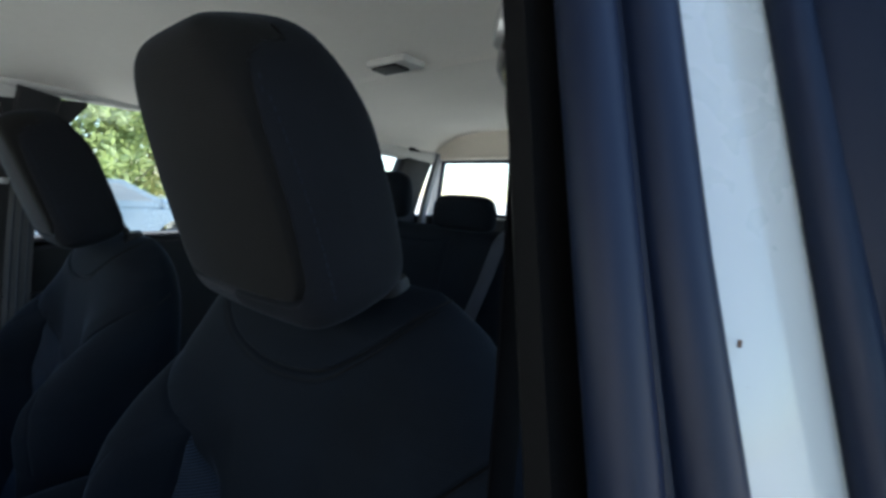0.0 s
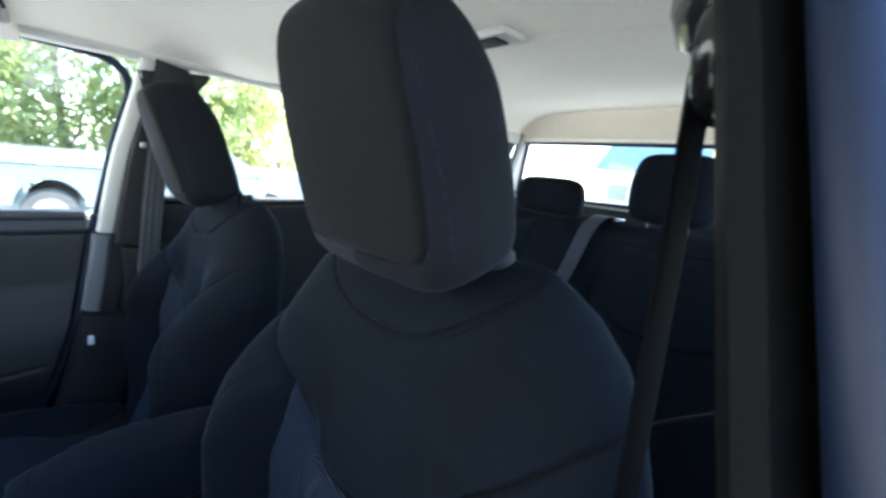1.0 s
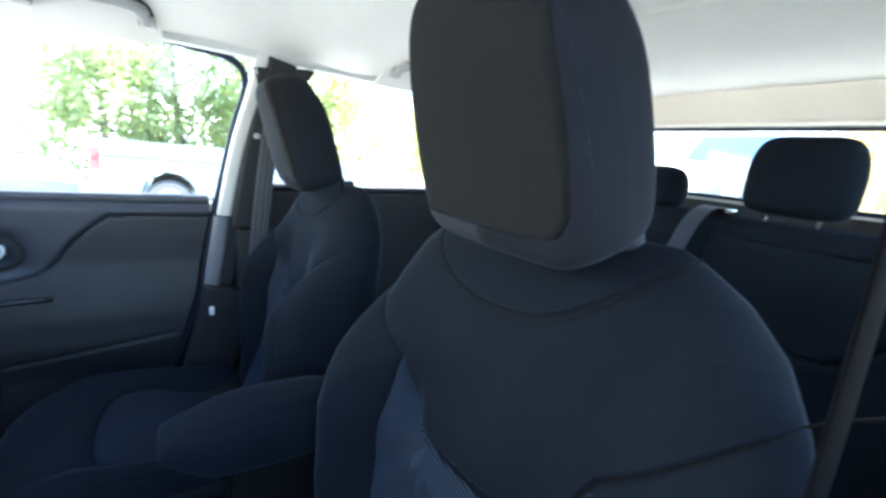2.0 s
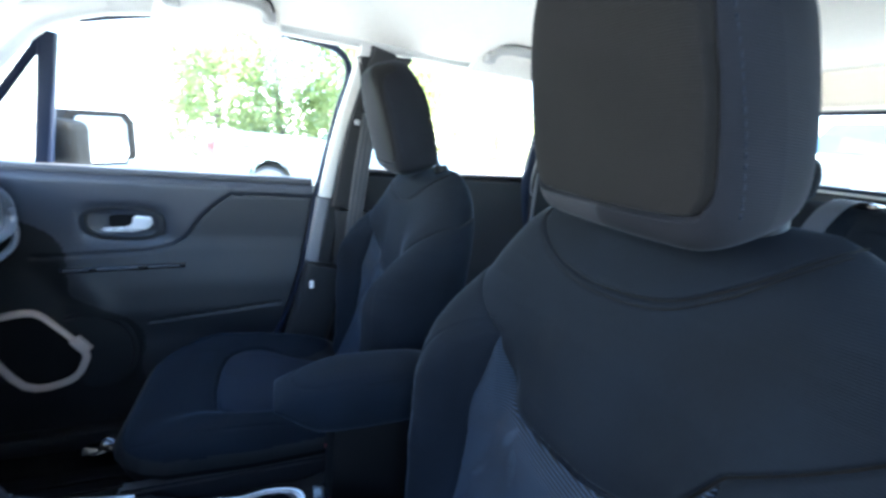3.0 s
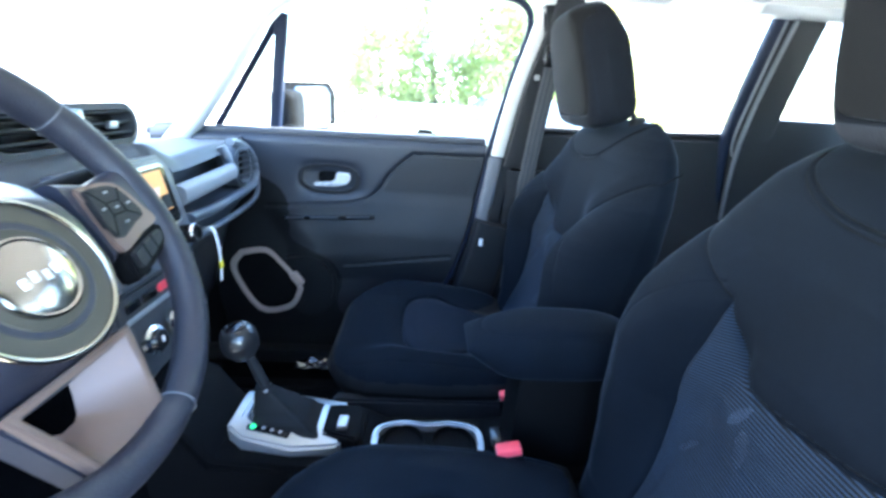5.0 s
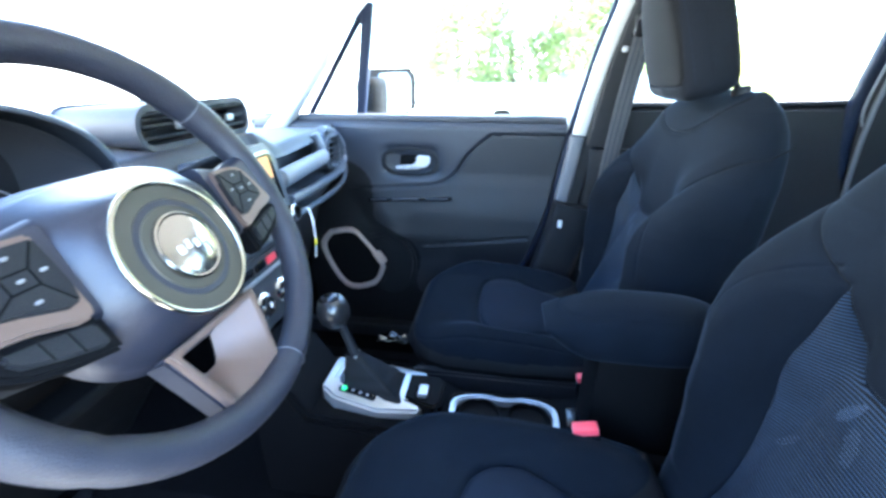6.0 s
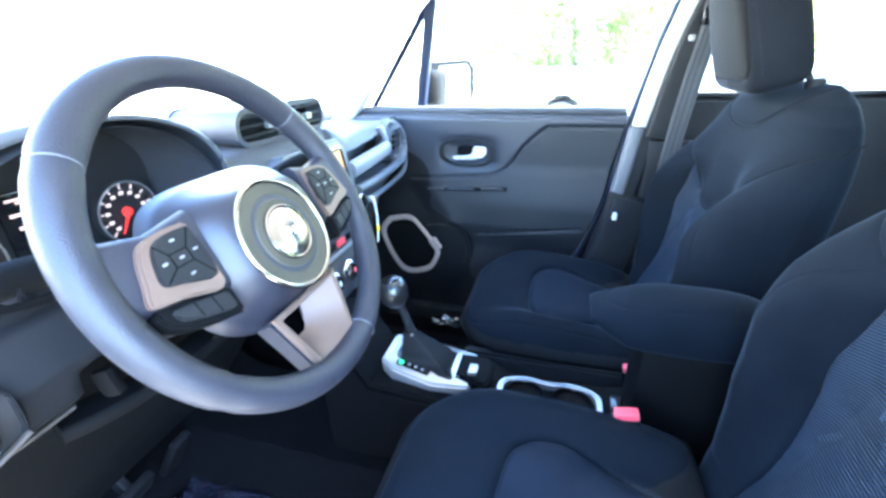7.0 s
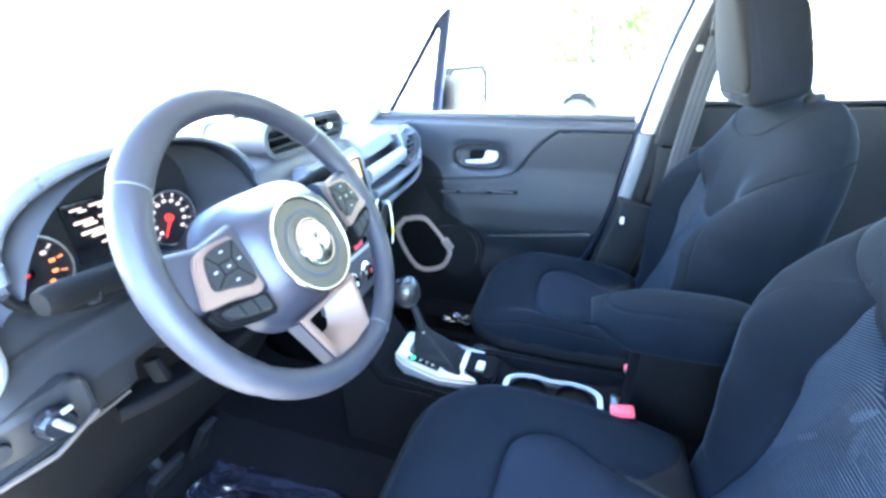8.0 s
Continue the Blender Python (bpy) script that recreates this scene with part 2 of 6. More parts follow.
def frame_axes(d, up=(0, 0, 1)):
    d = Vector(d).normalized()
    u = Vector(up)
    if abs(d.dot(u)) > 0.97:
        u = Vector((0, 1, 0))
    s = d.cross(u).normalized()
    return s, s.cross(d).normalized()


def smooth_path(pts, n=8):
    """Catmull-Rom points along a path."""
    pts = [Vector(p) for p in pts]
    out = []
    for i in range(len(pts) - 1):
        a, b, c, d = pts[max(i - 1, 0)], pts[i], pts[i + 1], pts[min(i + 2, len(pts) - 1)]
        for k in range(n):
            t = k / n
            out.append(0.5 * ((2 * b) + (c - a) * t + (2 * a - 5 * b + 4 * c - d) * t * t + (3 * b - a - 3 * c + d) * t ** 3))
    out.append(pts[-1])
    return out


def tube(pts, radius, sides=10, closed=False, squash=1.0, up=(0, 0, 1)):
    """A swept round bar; radius may be a list. squash flattens it along its up axis."""
    bm = bmesh.new()
    pts = [Vector(p) for p in pts]
    n = len(pts)
    rings = []
    for i, p in enumerate(pts):
        if closed:
            d = pts[(i + 1) % n] - pts[i - 1]
        else:
            d = pts[min(i + 1, n - 1)] - pts[max(i - 1, 0)]
        s, u = frame_axes(d, up)
        r = radius[i] if isinstance(radius, (list, tuple)) else radius
        rings.append([bm.verts.new(p + s * r * math.cos(a) + u * r * squash * math.sin(a)) for a in [2 * math.pi * k / sides for k in range(sides)]])
    last = n if closed else n - 1
    for i in range(last):
        a, b = rings[i], rings[(i + 1) % n]
        for k in range(sides):
            bm.faces.new((a[k], a[(k + 1) % sides], b[(k + 1) % sides], b[k]))
    if not closed:
        bm.faces.new(rings[0])
        bm.faces.new(rings[-1])
    return bm


def sweep(pts, sections, closed_ends=True):
    """Lofts closed loops of 3D points, one loop per station."""
    bm = bmesh.new()
    rings = [[bm.verts.new(q) for q in ring] for ring in sections]
    n = len(rings[0])
    for a, b in zip(rings, rings[1:]):
        for k in range(n):
            bm.faces.new((a[k], a[(k + 1) % n], b[(k + 1) % n], b[k]))
    if closed_ends:
        bm.faces.new(rings[0])
        bm.faces.new(rings[-1])
    return bm


def rounded_loop(w, h, r, n=4):
    """A rounded rectangle's outline in 2D, centred."""
    r = min(r, w / 2 - 1e-5, h / 2 - 1e-5)
    out = []
    for cx, cy, a0 in ((w / 2 - r, h / 2 - r, 0), (-w / 2 + r, h / 2 - r, 90), (-w / 2 + r, -h / 2 + r, 180), (w / 2 - r, -h / 2 + r, 270)):
        for k in range(n + 1):
            a = radians(a0 + 90 * k / n)
            out.append((cx + r * math.cos(a), cy + r * math.sin(a)))
    return out


def bar(pts, w, h, r=0.01, up=(0, 0, 1)):
    """A beam of rounded rectangular section along a path: w across, h along up; both may be lists."""
    pts = [Vector(p) for p in pts]
    secs = []
    for i, p in enumerate(pts):
        s, u = frame_axes(pts[min(i + 1, len(pts) - 1)] - pts[max(i - 1, 0)], up)
        ww = w[i] if isinstance(w, (list, tuple)) else w
        hh = h[i] if isinstance(h, (list, tuple)) else h
        secs.append([p + s * a + u * b for a, b in rounded_loop(ww, hh, r)])
    return sweep(pts, secs)


def plate(outline, put, thick, bevel=0.0, hole=None):
    """A slab from a 2D outline; put(a, b, depth) gives the place. With a hole of equally many points it is a ring."""
    bm = bmesh.new()
    fr = [bm.verts.new(put(a, b, 0.0)) for a, b in outline]
    bk = [bm.verts.new(put(a, b, thick)) for a, b in outline]
    n = len(outline)
    for k in range(n):
        bm.faces.new((fr[k], fr[(k + 1) % n], bk[(k + 1) % n], bk[k]))
    if hole:
        hf = [bm.verts.new(put(a, b, 0.0)) for a, b in hole]
        hb = [bm.verts.new(put(a, b, thick)) for a, b in hole]
        for k in range(n):
            j = (k + 1) % n
            bm.faces.new((hf[k], hf[j], hb[j], hb[k]))
            bm.faces.new((fr[k], fr[j], hf[j], hf[k]))
            bm.faces.new((bk[k], bk[j], hb[j], hb[k]))
    else:
        bm.faces.new(fr)
        bm.faces.new(bk)
    if bevel:
        bmesh.ops.recalc_face_normals(bm, faces=bm.faces)
        edges = [e for e in bm.edges if len(e.link_faces) == 2 and e.calc_face_angle(0) > 0.9]
        bmesh.ops.bevel(bm, geom=edges, offset=bevel, segments=2, affect="EDGES")
    return bm


def lathe(profile, c, axis, sides=40):
    """A turned form: profile of (radius, height along axis) from the axis outwards."""
    s, u = frame_axes(axis)
    d = Vector(axis).normalized()
    bm = bmesh.new()
    rings = []
    for r, h in profile:
        if r < 1e-6:
            rings.append([bm.verts.new(Vector(c) + d * h)])
        else:
            rings.append([bm.verts.new(Vector(c) + d * h + s * r * math.cos(a) + u * r * math.sin(a)) for a in [2 * math.pi * k / sides for k in range(sides)]])
    for a, b in zip(rings, rings[1:]):
        for k in range(sides):
            j = (k + 1) % sides
            if len(a) == 1 and len(b) == 1:
                continue
            if len(a) == 1:
                bm.faces.new((a[0], b[k], b[j]))
            elif len(b) == 1:
                bm.faces.new((a[k], a[j], b[0]))
            else:
                bm.faces.new((a[k], a[j], b[j], b[k]))
    return bm


def sheet(name, pts, nu, nv, material, parent, label="", keep=None, wrap=False, kind=""):
    """A mesh from a grid of points (nu * nv, v fastest); keep is a mask of its cells."""
    i, j = np.meshgrid(np.arange(nu if wrap else nu - 1), np.arange(nv - 1), indexing="ij")
    a = i * nv + j
    b = ((i + 1) % nu) * nv + j
    q = np.stack([a, b, b + 1, a + 1], -1).reshape(-1, 4)
    if keep is not None:
        q = q[keep.reshape(-1)]
    used = np.unique(q)
    where = np.zeros(nu * nv, int)
    where[used] = np.arange(len(used))
    me = bpy.data.meshes.new(name)
    me.from_pydata(pts.reshape(-1, 3)[used].tolist(), [], where[q].tolist())
    me.update()
    return place(name, me, material, parent, label)


def groove(px, py, lines, depth, width):
    """How deep stitched seams, given as 2D polylines, sink a surface at the places (px, py)."""
    near = np.full(px.shape, 9.0)
    for line in lines:
        for (ax, ay), (bx, by) in zip(line, line[1:]):
            dx, dy = bx - ax, by - ay
            t = np.clip(((px - ax) * dx + (py - ay) * dy) / (dx * dx + dy * dy + 1e-12), 0, 1)
            near = np.minimum(near, np.hypot(px - ax - t * dx, py - ay - t * dy))
    return depth * np.exp(-(near / width) ** 2), near


def curve2(pts, n=10):
    return [(p.x, p.y) for p in smooth_path([(a, b, 0) for a, b in pts], n)]


def side(line):
    return [(-a, b) for a, b in line]


def inside(px, py, poly):
    """Which of the places (px, py) lie within a 2D polygon."""
    res = np.zeros(px.shape, bool)
    n = len(poly)
    for k in range(n):
        (ax, ay), (bx, by) = poly[k], poly[(k + 1) % n]
        if ay == by:
            continue
        c = ((ay > py) != (by > py)) & (px < (bx - ax) * (py - ay) / (by - ay) + ax)
        res ^= c
    return res


def snap(px, py, poly, reach=0.006):
    """Cells of a grid within a polygon, with the grid's border vertices drawn onto its outline."""
    keep = inside((px[:-1, :-1] + px[1:, 1:]) / 2, (py[:-1, :-1] + py[1:, 1:]) / 2, poly)
    k = np.pad(keep.astype(int), 1, mode="edge")
    n = k[:-1, :-1] + k[1:, :-1] + k[:-1, 1:] + k[1:, 1:]
    edge = (n > 0) & (n < 4)
    qx, qy = px[edge], py[edge]
    best, bx, by = np.full(qx.shape, 9.0), qx.copy(), qy.copy()
    for (ax, ay), (cx, cy) in zip(poly, poly[1:] + poly[:1]):
        dx, dy = cx - ax, cy - ay
        t = np.clip(((qx - ax) * dx + (qy - ay) * dy) / (dx * dx + dy * dy + 1e-12), 0, 1)
        hx, hy = ax + t * dx, ay + t * dy
        d = np.hypot(qx - hx, qy - hy)
        c = d < best
        best[c], bx[c], by[c] = d[c], hx[c], hy[c]
    near = best < reach
    ox, oy = px.copy(), py.copy()
    ex, ey = ox[edge], oy[edge]
    ex[near], ey[near] = bx[near], by[near]
    ox[edge], oy[edge] = ex, ey
    return keep, ox, oy

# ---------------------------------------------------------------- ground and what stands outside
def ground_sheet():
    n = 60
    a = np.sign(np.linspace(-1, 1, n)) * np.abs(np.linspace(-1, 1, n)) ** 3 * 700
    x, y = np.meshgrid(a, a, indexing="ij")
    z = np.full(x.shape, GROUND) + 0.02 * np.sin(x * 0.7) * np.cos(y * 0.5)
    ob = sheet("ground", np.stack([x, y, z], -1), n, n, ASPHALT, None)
    tagged(ob, "ground of a car park lot, made pale to bounce light", "ground", kind="structure")


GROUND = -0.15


def arch_outline(y0, y1, z0, z1, wheels, r):
    """A vehicle's flank in (y, z) with round wheel arches cut from its lower edge."""
    out = [(y0, z1), (y1, z1), (y1, z0)]
    for c in sorted(wheels, reverse=True):
        out += [(c + r * math.cos(a), z0 + r * math.sin(a)) for a in [math.pi * k / 10 for k in range(11)]]
    out.append((y0, z0))
    return out


def wheel_parts(parent, x, y, z, r, w):
    tyre = part("tyre", lathe([(r * 0.62, -w / 2), (r * 0.9, -w / 2), (r, -w * 0.3), (r, w * 0.3), (r * 0.9, w / 2), (r * 0.62, w / 2), (r * 0.62, -w / 2)], (x, y, z), (1, 0, 0), 32), TYRE, parent)
    rim = lathe([(0, w * 0.3), (r * 0.2, w * 0.32), (r * 0.5, w * 0.22), (r * 0.6, w * 0.42), (r * 0.62, w * 0.42), (r * 0.62, -w * 0.4), (0, -w * 0.4)], (x, y, z), (1, 0, 0), 24)
    part("rim", rim, RIM, tyre)


def pickup_truck(x, tail, g):
    """Parked with its flank to the car; its tail at y = tail, its nose towards +y."""
    t = thing("pickup_truck", "grey-blue pickup truck parked beside a hedge", "pickup truck", at=(x, tail + 2.6, g))
    d = 1.85
    put = lambda a, b, h: (x - h, tail + a, g + b)
    wheels = (1.0, 4.15)
    low = arch_outline(0.0, 5.45, 0.44, 1.02, wheels, 0.39)
    part("lower_body", plate(low, put, d, 0.02), TRUCK_PAINT, t)
    part("bed_rail", box((x - d / 2, tail + 0.98, g + 1.14), (d, 1.96, 0.22), 0.03), TRUCK_PAINT, t)
    part("bonnet", box((x - d / 2, tail + 4.65, g + 1.10), (d - 0.05, 1.55, 0.20), 0.07, segs=3), TRUCK_PAINT, t)
    cab = [(2.0, 1.02), (2.02, 1.18), (2.22, 1.46), (2.6, 1.50), (3.35, 1.49), (3.95, 1.15), (4.0, 1.02)]
    part("cab", plate(cab, lambda a, b, h: (x - 0.08 - h * 0.91, tail + a, g + b), d - 0.02, 0.03), TRUCK_PAINT, t)
    win = [(2.12, 1.16), (2.28, 1.41), (2.62, 1.44), (2.62, 1.15)]
    part("rear_side_window", plate(win, lambda a, b, h: (x - 0.075 - h, tail + a, g + b), 0.012), WINDOW_DARK, t)
    win = [(2.70, 1.15), (2.70, 1.44), (3.28, 1.43), (3.78, 1.15)]
    part("front_side_window", plate(win, lambda a, b, h: (x - 0.075 - h, tail + a, g + b), 0.012), WINDOW_DARK, t)
    part("tail_lamp", box((x + 0.005, tail + 0.06, g + 0.98), (0.04, 0.13, 0.34), 0.015), LAMP_RED, t)
    part("door_handle", box((x + 0.015, tail + 2.5, g + 0.98), (0.03, 0.16, 0.035), 0.01), CHROME, t)
    part("fuel_flap", box((x + 0.004, tail + 0.95, g + 1.10), (0.012, 0.17, 0.12), 0.004), WHITE, t)
    part("bumper", box((x - d / 2, tail - 0.06, g + 0.55), (d, 0.16, 0.22), 0.03), CHROME, t)
    for w in wheels:
        wheel_parts(t, x - 0.14, tail + w, g + 0.34, 0.34, 0.25)
        wheel_parts(t, x - d + 0.14, tail + w, g + 0.34, 0.34, 0.25)


def leaf_cloud(centre, radii, count, size, rng):
    """Many small bent leaves scattered in uneven clumps within an ellipsoid."""
    clumps = rng.normal(size=(max(10, count // 55), 3))
    clumps /= np.linalg.norm(clumps, axis=1)[:, None]
    clumps *= rng.uniform(0.35, 1.05, (len(clumps), 1)) ** 0.6
    which = rng.integers(0, len(clumps), count)
    p = clumps[which] + rng.normal(size=(count, 3)) * 0.13
    p = np.array(centre) + p * np.array(radii)
    a = rng.normal(size=(count, 3))
    a /= np.linalg.norm(a, axis=1)[:, None]
    b = np.cross(a, rng.normal(size=(count, 3)))
    b /= np.linalg.norm(b, axis=1)[:, None]
    s = size * rng.uniform(0.6, 1.35, (count, 1))
    v = np.stack([p - a * s, p - b * s * 0.42, p + a * s, p + b * s * 0.42 + np.cross(a, b) * s * 0.2], 1).reshape(-1, 3)
    i = np.arange(count)[:, None] * 4
    f = np.concatenate([i + np.array([[0, 1, 2]]), i + np.array([[0, 2, 3]])])
    me = bpy.data.meshes.new("crown")
    me.from_pydata(v.tolist(), [], f.tolist())
    return me


def tree(x, y, height, spread, count, leaves, label, rng, low=0.25, leaf=0.085):
    t = thing("tree", label, "tree", group="trees round the car park", at=(x, y, GROUND))
    base = Vector((x, y, GROUND - 0.05))
    top = base + Vector((rng.normal() * 0.3, rng.normal() * 0.3, height * 0.75))
    pts = smooth_path([base, base.lerp(top, 0.35) + Vector((rng.normal() * 0.15, rng.normal() * 0.15, 0)), base.lerp(top, 0.7), top], 4)
    trunk = part("trunk", tube(pts, [0.03 + 0.08 * (1 - k / (len(pts) - 1)) * height / 6 for k in range(len(pts))], 9), BARK, t)
    for k in range(7):
        s = base.lerp(top, 0.28 + 0.09 * k)
        a = k * 2.4 + rng.uniform(0, 0.8)
        e = s + Vector((math.cos(a) * spread * 0.7, math.sin(a) * spread * 0.7, height * 0.16))
        m = s.lerp(e, 0.5) + Vector((0, 0, -0.12))
        part("limb", tube(smooth_path([s, m, e], 3), [0.030 - 0.0035 * j for j in range(7)], 6), BARK, trunk)
    c = (x, y, GROUND + height * (low + (1 - low) / 2))
    place("crown", leaf_cloud(c, (spread, spread, height * (1 - low) / 2), count, leaf, rng), leaves, t, smooth=False)
    return t


def workshop_building(x, y, g):
    b = thing("building", "low pale building with a blue sheet roof across the lot", "building", at=(x, y, g))
    part("wall", box((x, y, g + 1.3), (9, 5, 2.6), 0.02), SIDING, b)
    roof = [(-4.9, 2.55), (4.9, 2.55), (4.9, 2.7), (4.2, 3.75), (-4.2, 3.75), (-4.9, 2.7)]
    part("roof", plate(roof, lambda a, c, h: (x + a, y - 2.85 + h, g + c), 5.7, 0.02), BLUE_ROOF, b)
    for k in range(5):
        w = part("window", box((x - 3.6 + 1.8 * k, y - 2.50, g + 1.45), (1.2, 0.06, 0.95), 0.01), WHITE, b)
        part("pane", box((x - 3.6 + 1.8 * k, y - 2.54, g + 1.45), (1.05, 0.02, 0.8), 0.004), WINDOW_DARK, w)


def outside():
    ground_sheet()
    pickup_truck(-7.6, -0.98, GROUND - 0.05)
    rng = np.random.default_rng(4)
    green = "leafy green tree in a hedge row behind the truck"
    for x, y, h in ((-11.6, -1.3, 5.2), (-12.3, 0.5, 6.2), (-11.4, 2.1, 5.0), (-12.6, 3.4, 5.4)):
        tree(x, y, h, 1.55, 4600, LEAF, green, rng, 0.02, 0.11)
    for x, y, h in ((-13.4, 5.4, 3.6), (-15.0, 8.2, 3.4), (-16.0, 11.4, 3.6)):
        tree(x, y, h, 1.6, 3600, LEAF_L, "sunlit lime-green tree in a hedge row", rng, 0.02, 0.11)
    tree(-14.6, 4.7, 6.6, 1.7, 4200, LEAF_Y, "autumn yellow tree behind the hedge", rng, 0.45, 0.11)
    tree(-2.1, 15.5, 4.4, 1.7, 4200, LEAF_Y, "small autumn yellow tree behind the car", rng, 0.2, 0.11)
    # unseen wall, added to keep low light out of the driver's doorway
    w = part("wall_light_block", box((1.75, 0.5, GROUND + 0.475), (0.2, 9.0, 0.95), 0.02), BLOCKER_WALL, None)
    tagged(w, "plain dark unseen wall added to block low doorway light", "wall", kind="structure")
    # pale wall added ahead as a reflector through the windscreen
    w = part("wall_bounce", box((-1.0, -7.0, GROUND + 2.2), (17.0, 0.25, 4.4), 0.02), SIDING, None)
    tagged(w, "plain pale wall added ahead of the car to bounce sunlight in", "wall", kind="structure")
    workshop_building(-6.0, 24.0, GROUND)


# ---------------------------------------------------------------- seats
def pad(front, back, meet, s, t, ps=6, pt=6):
    """Closes a front and a back surface over a common rim: returns both as point grids."""
    e = 1 - np.sqrt(np.clip(1 - np.abs(s) ** ps, 0, 1) * np.clip(1 - np.abs(t) ** pt, 0, 1))
    return front * (1 - e) + meet * e, back * (1 - e) + meet * e


def ramp(z, table):
    zs, vs = zip(*table)
    return np.interp(z, zs, vs)


def soft(a):
    a = np.clip(a, 0, 1)
    return a * a * (3 - 2 * a)


def even(n, p=1.6):
    """Grid steps from -1 to 1, closer together towards both ends."""
    a = np.linspace(-1, 1, n)
    return np.sign(a) * (1 - (1 - np.abs(a)) ** p)


SEAT_X, DRIVER_BACK, DRIVER_UP = 0.350, 0.022, 0.024
YOKE = curve2([(-0.174, 1.176), (-0.162, 1.152), (-0.122, 1.128), (-0.075, 1.114), (-0.020, 1.111), (0.048, 1.123), (0.095, 1.152), (0.120, 1.178), (0.136, 1.196)])
CHEST = curve2([(-0.146, 1.000), (-0.134, 0.968), (-0.122, 0.940), (-0.110, 0.918), (-0.088, 0.909), (-0.040, 0.913), (0, 0.918), (0.045, 0.921), (0.085, 0.926), (0.107, 0.940), (0.122, 0.962), (0.135, 0.984), (0.146, 1.006)], 6)
SHOULDER = curve2([(-0.285, 1.078), (-0.225, 1.046), (-0.175, 1.018), (-0.146, 1.000)])
SHOULDER_INNER = curve2([(0.285, 1.125), (0.243, 1.096), (0.212, 1.068), (0.186, 1.042), (0.146, 1.006)])
BOLSTER = curve2([(-0.146, 1.000), (-0.150, 0.935), (-0.151, 0.870), (-0.138, 0.760), (-0.132, 0.69), (-0.140, 0.575)])
BOLSTER_RIM = curve2([(-0.158, 1.016), (-0.182, 1.002), (-0.206, 0.970), (-0.222, 0.92), (-0.228, 0.86)])


def skewed(line, out, rise):
    """Seams of the chest panel, raised towards the outer side (out) by rise."""
    lift = lambda a, b: rise * float(soft(a * out / 0.146)) * float(soft((b - 0.78) / 0.16))
    return [(a, b + lift(a, b)) for a, b in line]


def front_seat(cx, label, out, rise, head_x, head_wide, head_size, body_x):
    """A bucket seat: shell and cover of the backrest, mesh insert, cushion, headrest with posts, side shield."""
    seat = thing("front_seat", label, "car seat", group="front seats", at=(cx, 0.2, 0.30))
    # backrest
    chest, shoulder, bolster = skewed(CHEST, out, rise), [skewed(q, out, rise) for q in (SHOULDER, SHOULDER_INNER)], [skewed(q, out, rise) for q in (BOLSTER, side(BOLSTER))]
    nu, nv = 421, 361
    s = even(nu, 1.2)[:, None] + np.zeros((1, nv))
    top = 1.200
    zz = 0.575 + (top - 0.575) * (1 - (1 - np.linspace(0, 1, nv)) ** 1.25)
    z = zz[None, :] + np.zeros((nu, 1))
    width = [(0.575, 0.240), (0.70, 0.262), (0.85, 0.277), (0.97, 0.278), (1.05, 0.265), (1.10, 0.246), (1.14, 0.222), (1.17, 0.190), (1.19, 0.155), (1.20, 0.130)]
    w = ramp(z, width)
    x = s * w + body_x
    yc = ramp(z, [(0.575, 0.285), (0.68, 0.325), (0.75, 0.357), (0.85, 0.396), (0.95, 0.418), (1.05, 0.430), (1.12, 0.444), (1.16, 0.460), (1.20, 0.485)])
    amp = ramp(z, [(0.575, 0.004), (0.67, 0.020), (0.74, 0.052), (0.80, 0.080), (0.86, 0.100), (0.91, 0.112), (0.95, 0.110), (0.98, 0.098), (1.01, 0.074), (1.04, 0.044), (1.07, 0.018), (1.10, 0.004), (1.12, 0.0)])
    upper = soft((z - 0.93) / 0.10)
    lift = soft((np.abs(x) - 0.112) / 0.088) * (1 - upper) + soft((np.abs(x) - 0.070) / 0.190) * upper
    g, near = groove(x, z, [chest, *shoulder, *bolster], 0.0055, 0.0018)
    g = g + groove(x, z, [YOKE], 0.0048, 0.0017)[0] + groove(x, z, [[(a, b - 0.008) for a, b in YOKE]], 0.0014, 0.0013)[0]
    g2, near2 = groove(x, z, [BOLSTER_RIM, side(BOLSTER_RIM)], 0.0026, 0.0024)
    puff = 0.010 * np.sqrt(soft(np.minimum(near, 0.034) / 0.034))
    f = yc - amp * lift + g + g2 - puff + 0.010 * np.clip(np.abs(x) / 0.15, 0, 1) ** 2 * (1 - upper)
    yb = ramp(z, [(0.575, 0.455), (0.70, 0.495), (0.9, 0.530), (1.1, 0.548), (1.20, 0.545)])
    ym = ramp(z, [(0.575, 0.38), (0.8, 0.425), (1.0, 0.460), (1.20, 0.515)])
    q = np.clip((z - 1.12) / 0.08, 0, 1)
    pf, pb = pad(f, yb, ym, s, q, 6, 2.6)
    panel = inside(x, z, chest + bolster[1][1:] + bolster[0][:0:-1])
    cover = pf + 0.005 * panel * soft((near - 0.0008) / 0.004)
    back = sheet("backrest", np.stack([x + cx, cover, z], -1), nu, nv, FABRIC, seat)

    def depth(a, b):
        """The cover's y at places (a, b) of its front."""
        row = np.interp(b, zz, np.arange(nv))
        col = np.interp(np.clip((a - body_x) / ramp(b, width), -1, 1), s[:, 0], np.arange(nu))
        i, j = np.minimum(col.astype(int), nu - 2), np.minimum(row.astype(int), nv - 2)
        p, q = col - i, row - j
        return pf[i, j] * (1 - p) * (1 - q) + pf[i + 1, j] * p * (1 - q) + pf[i, j + 1] * (1 - p) * q + pf[i + 1, j + 1] * p * q

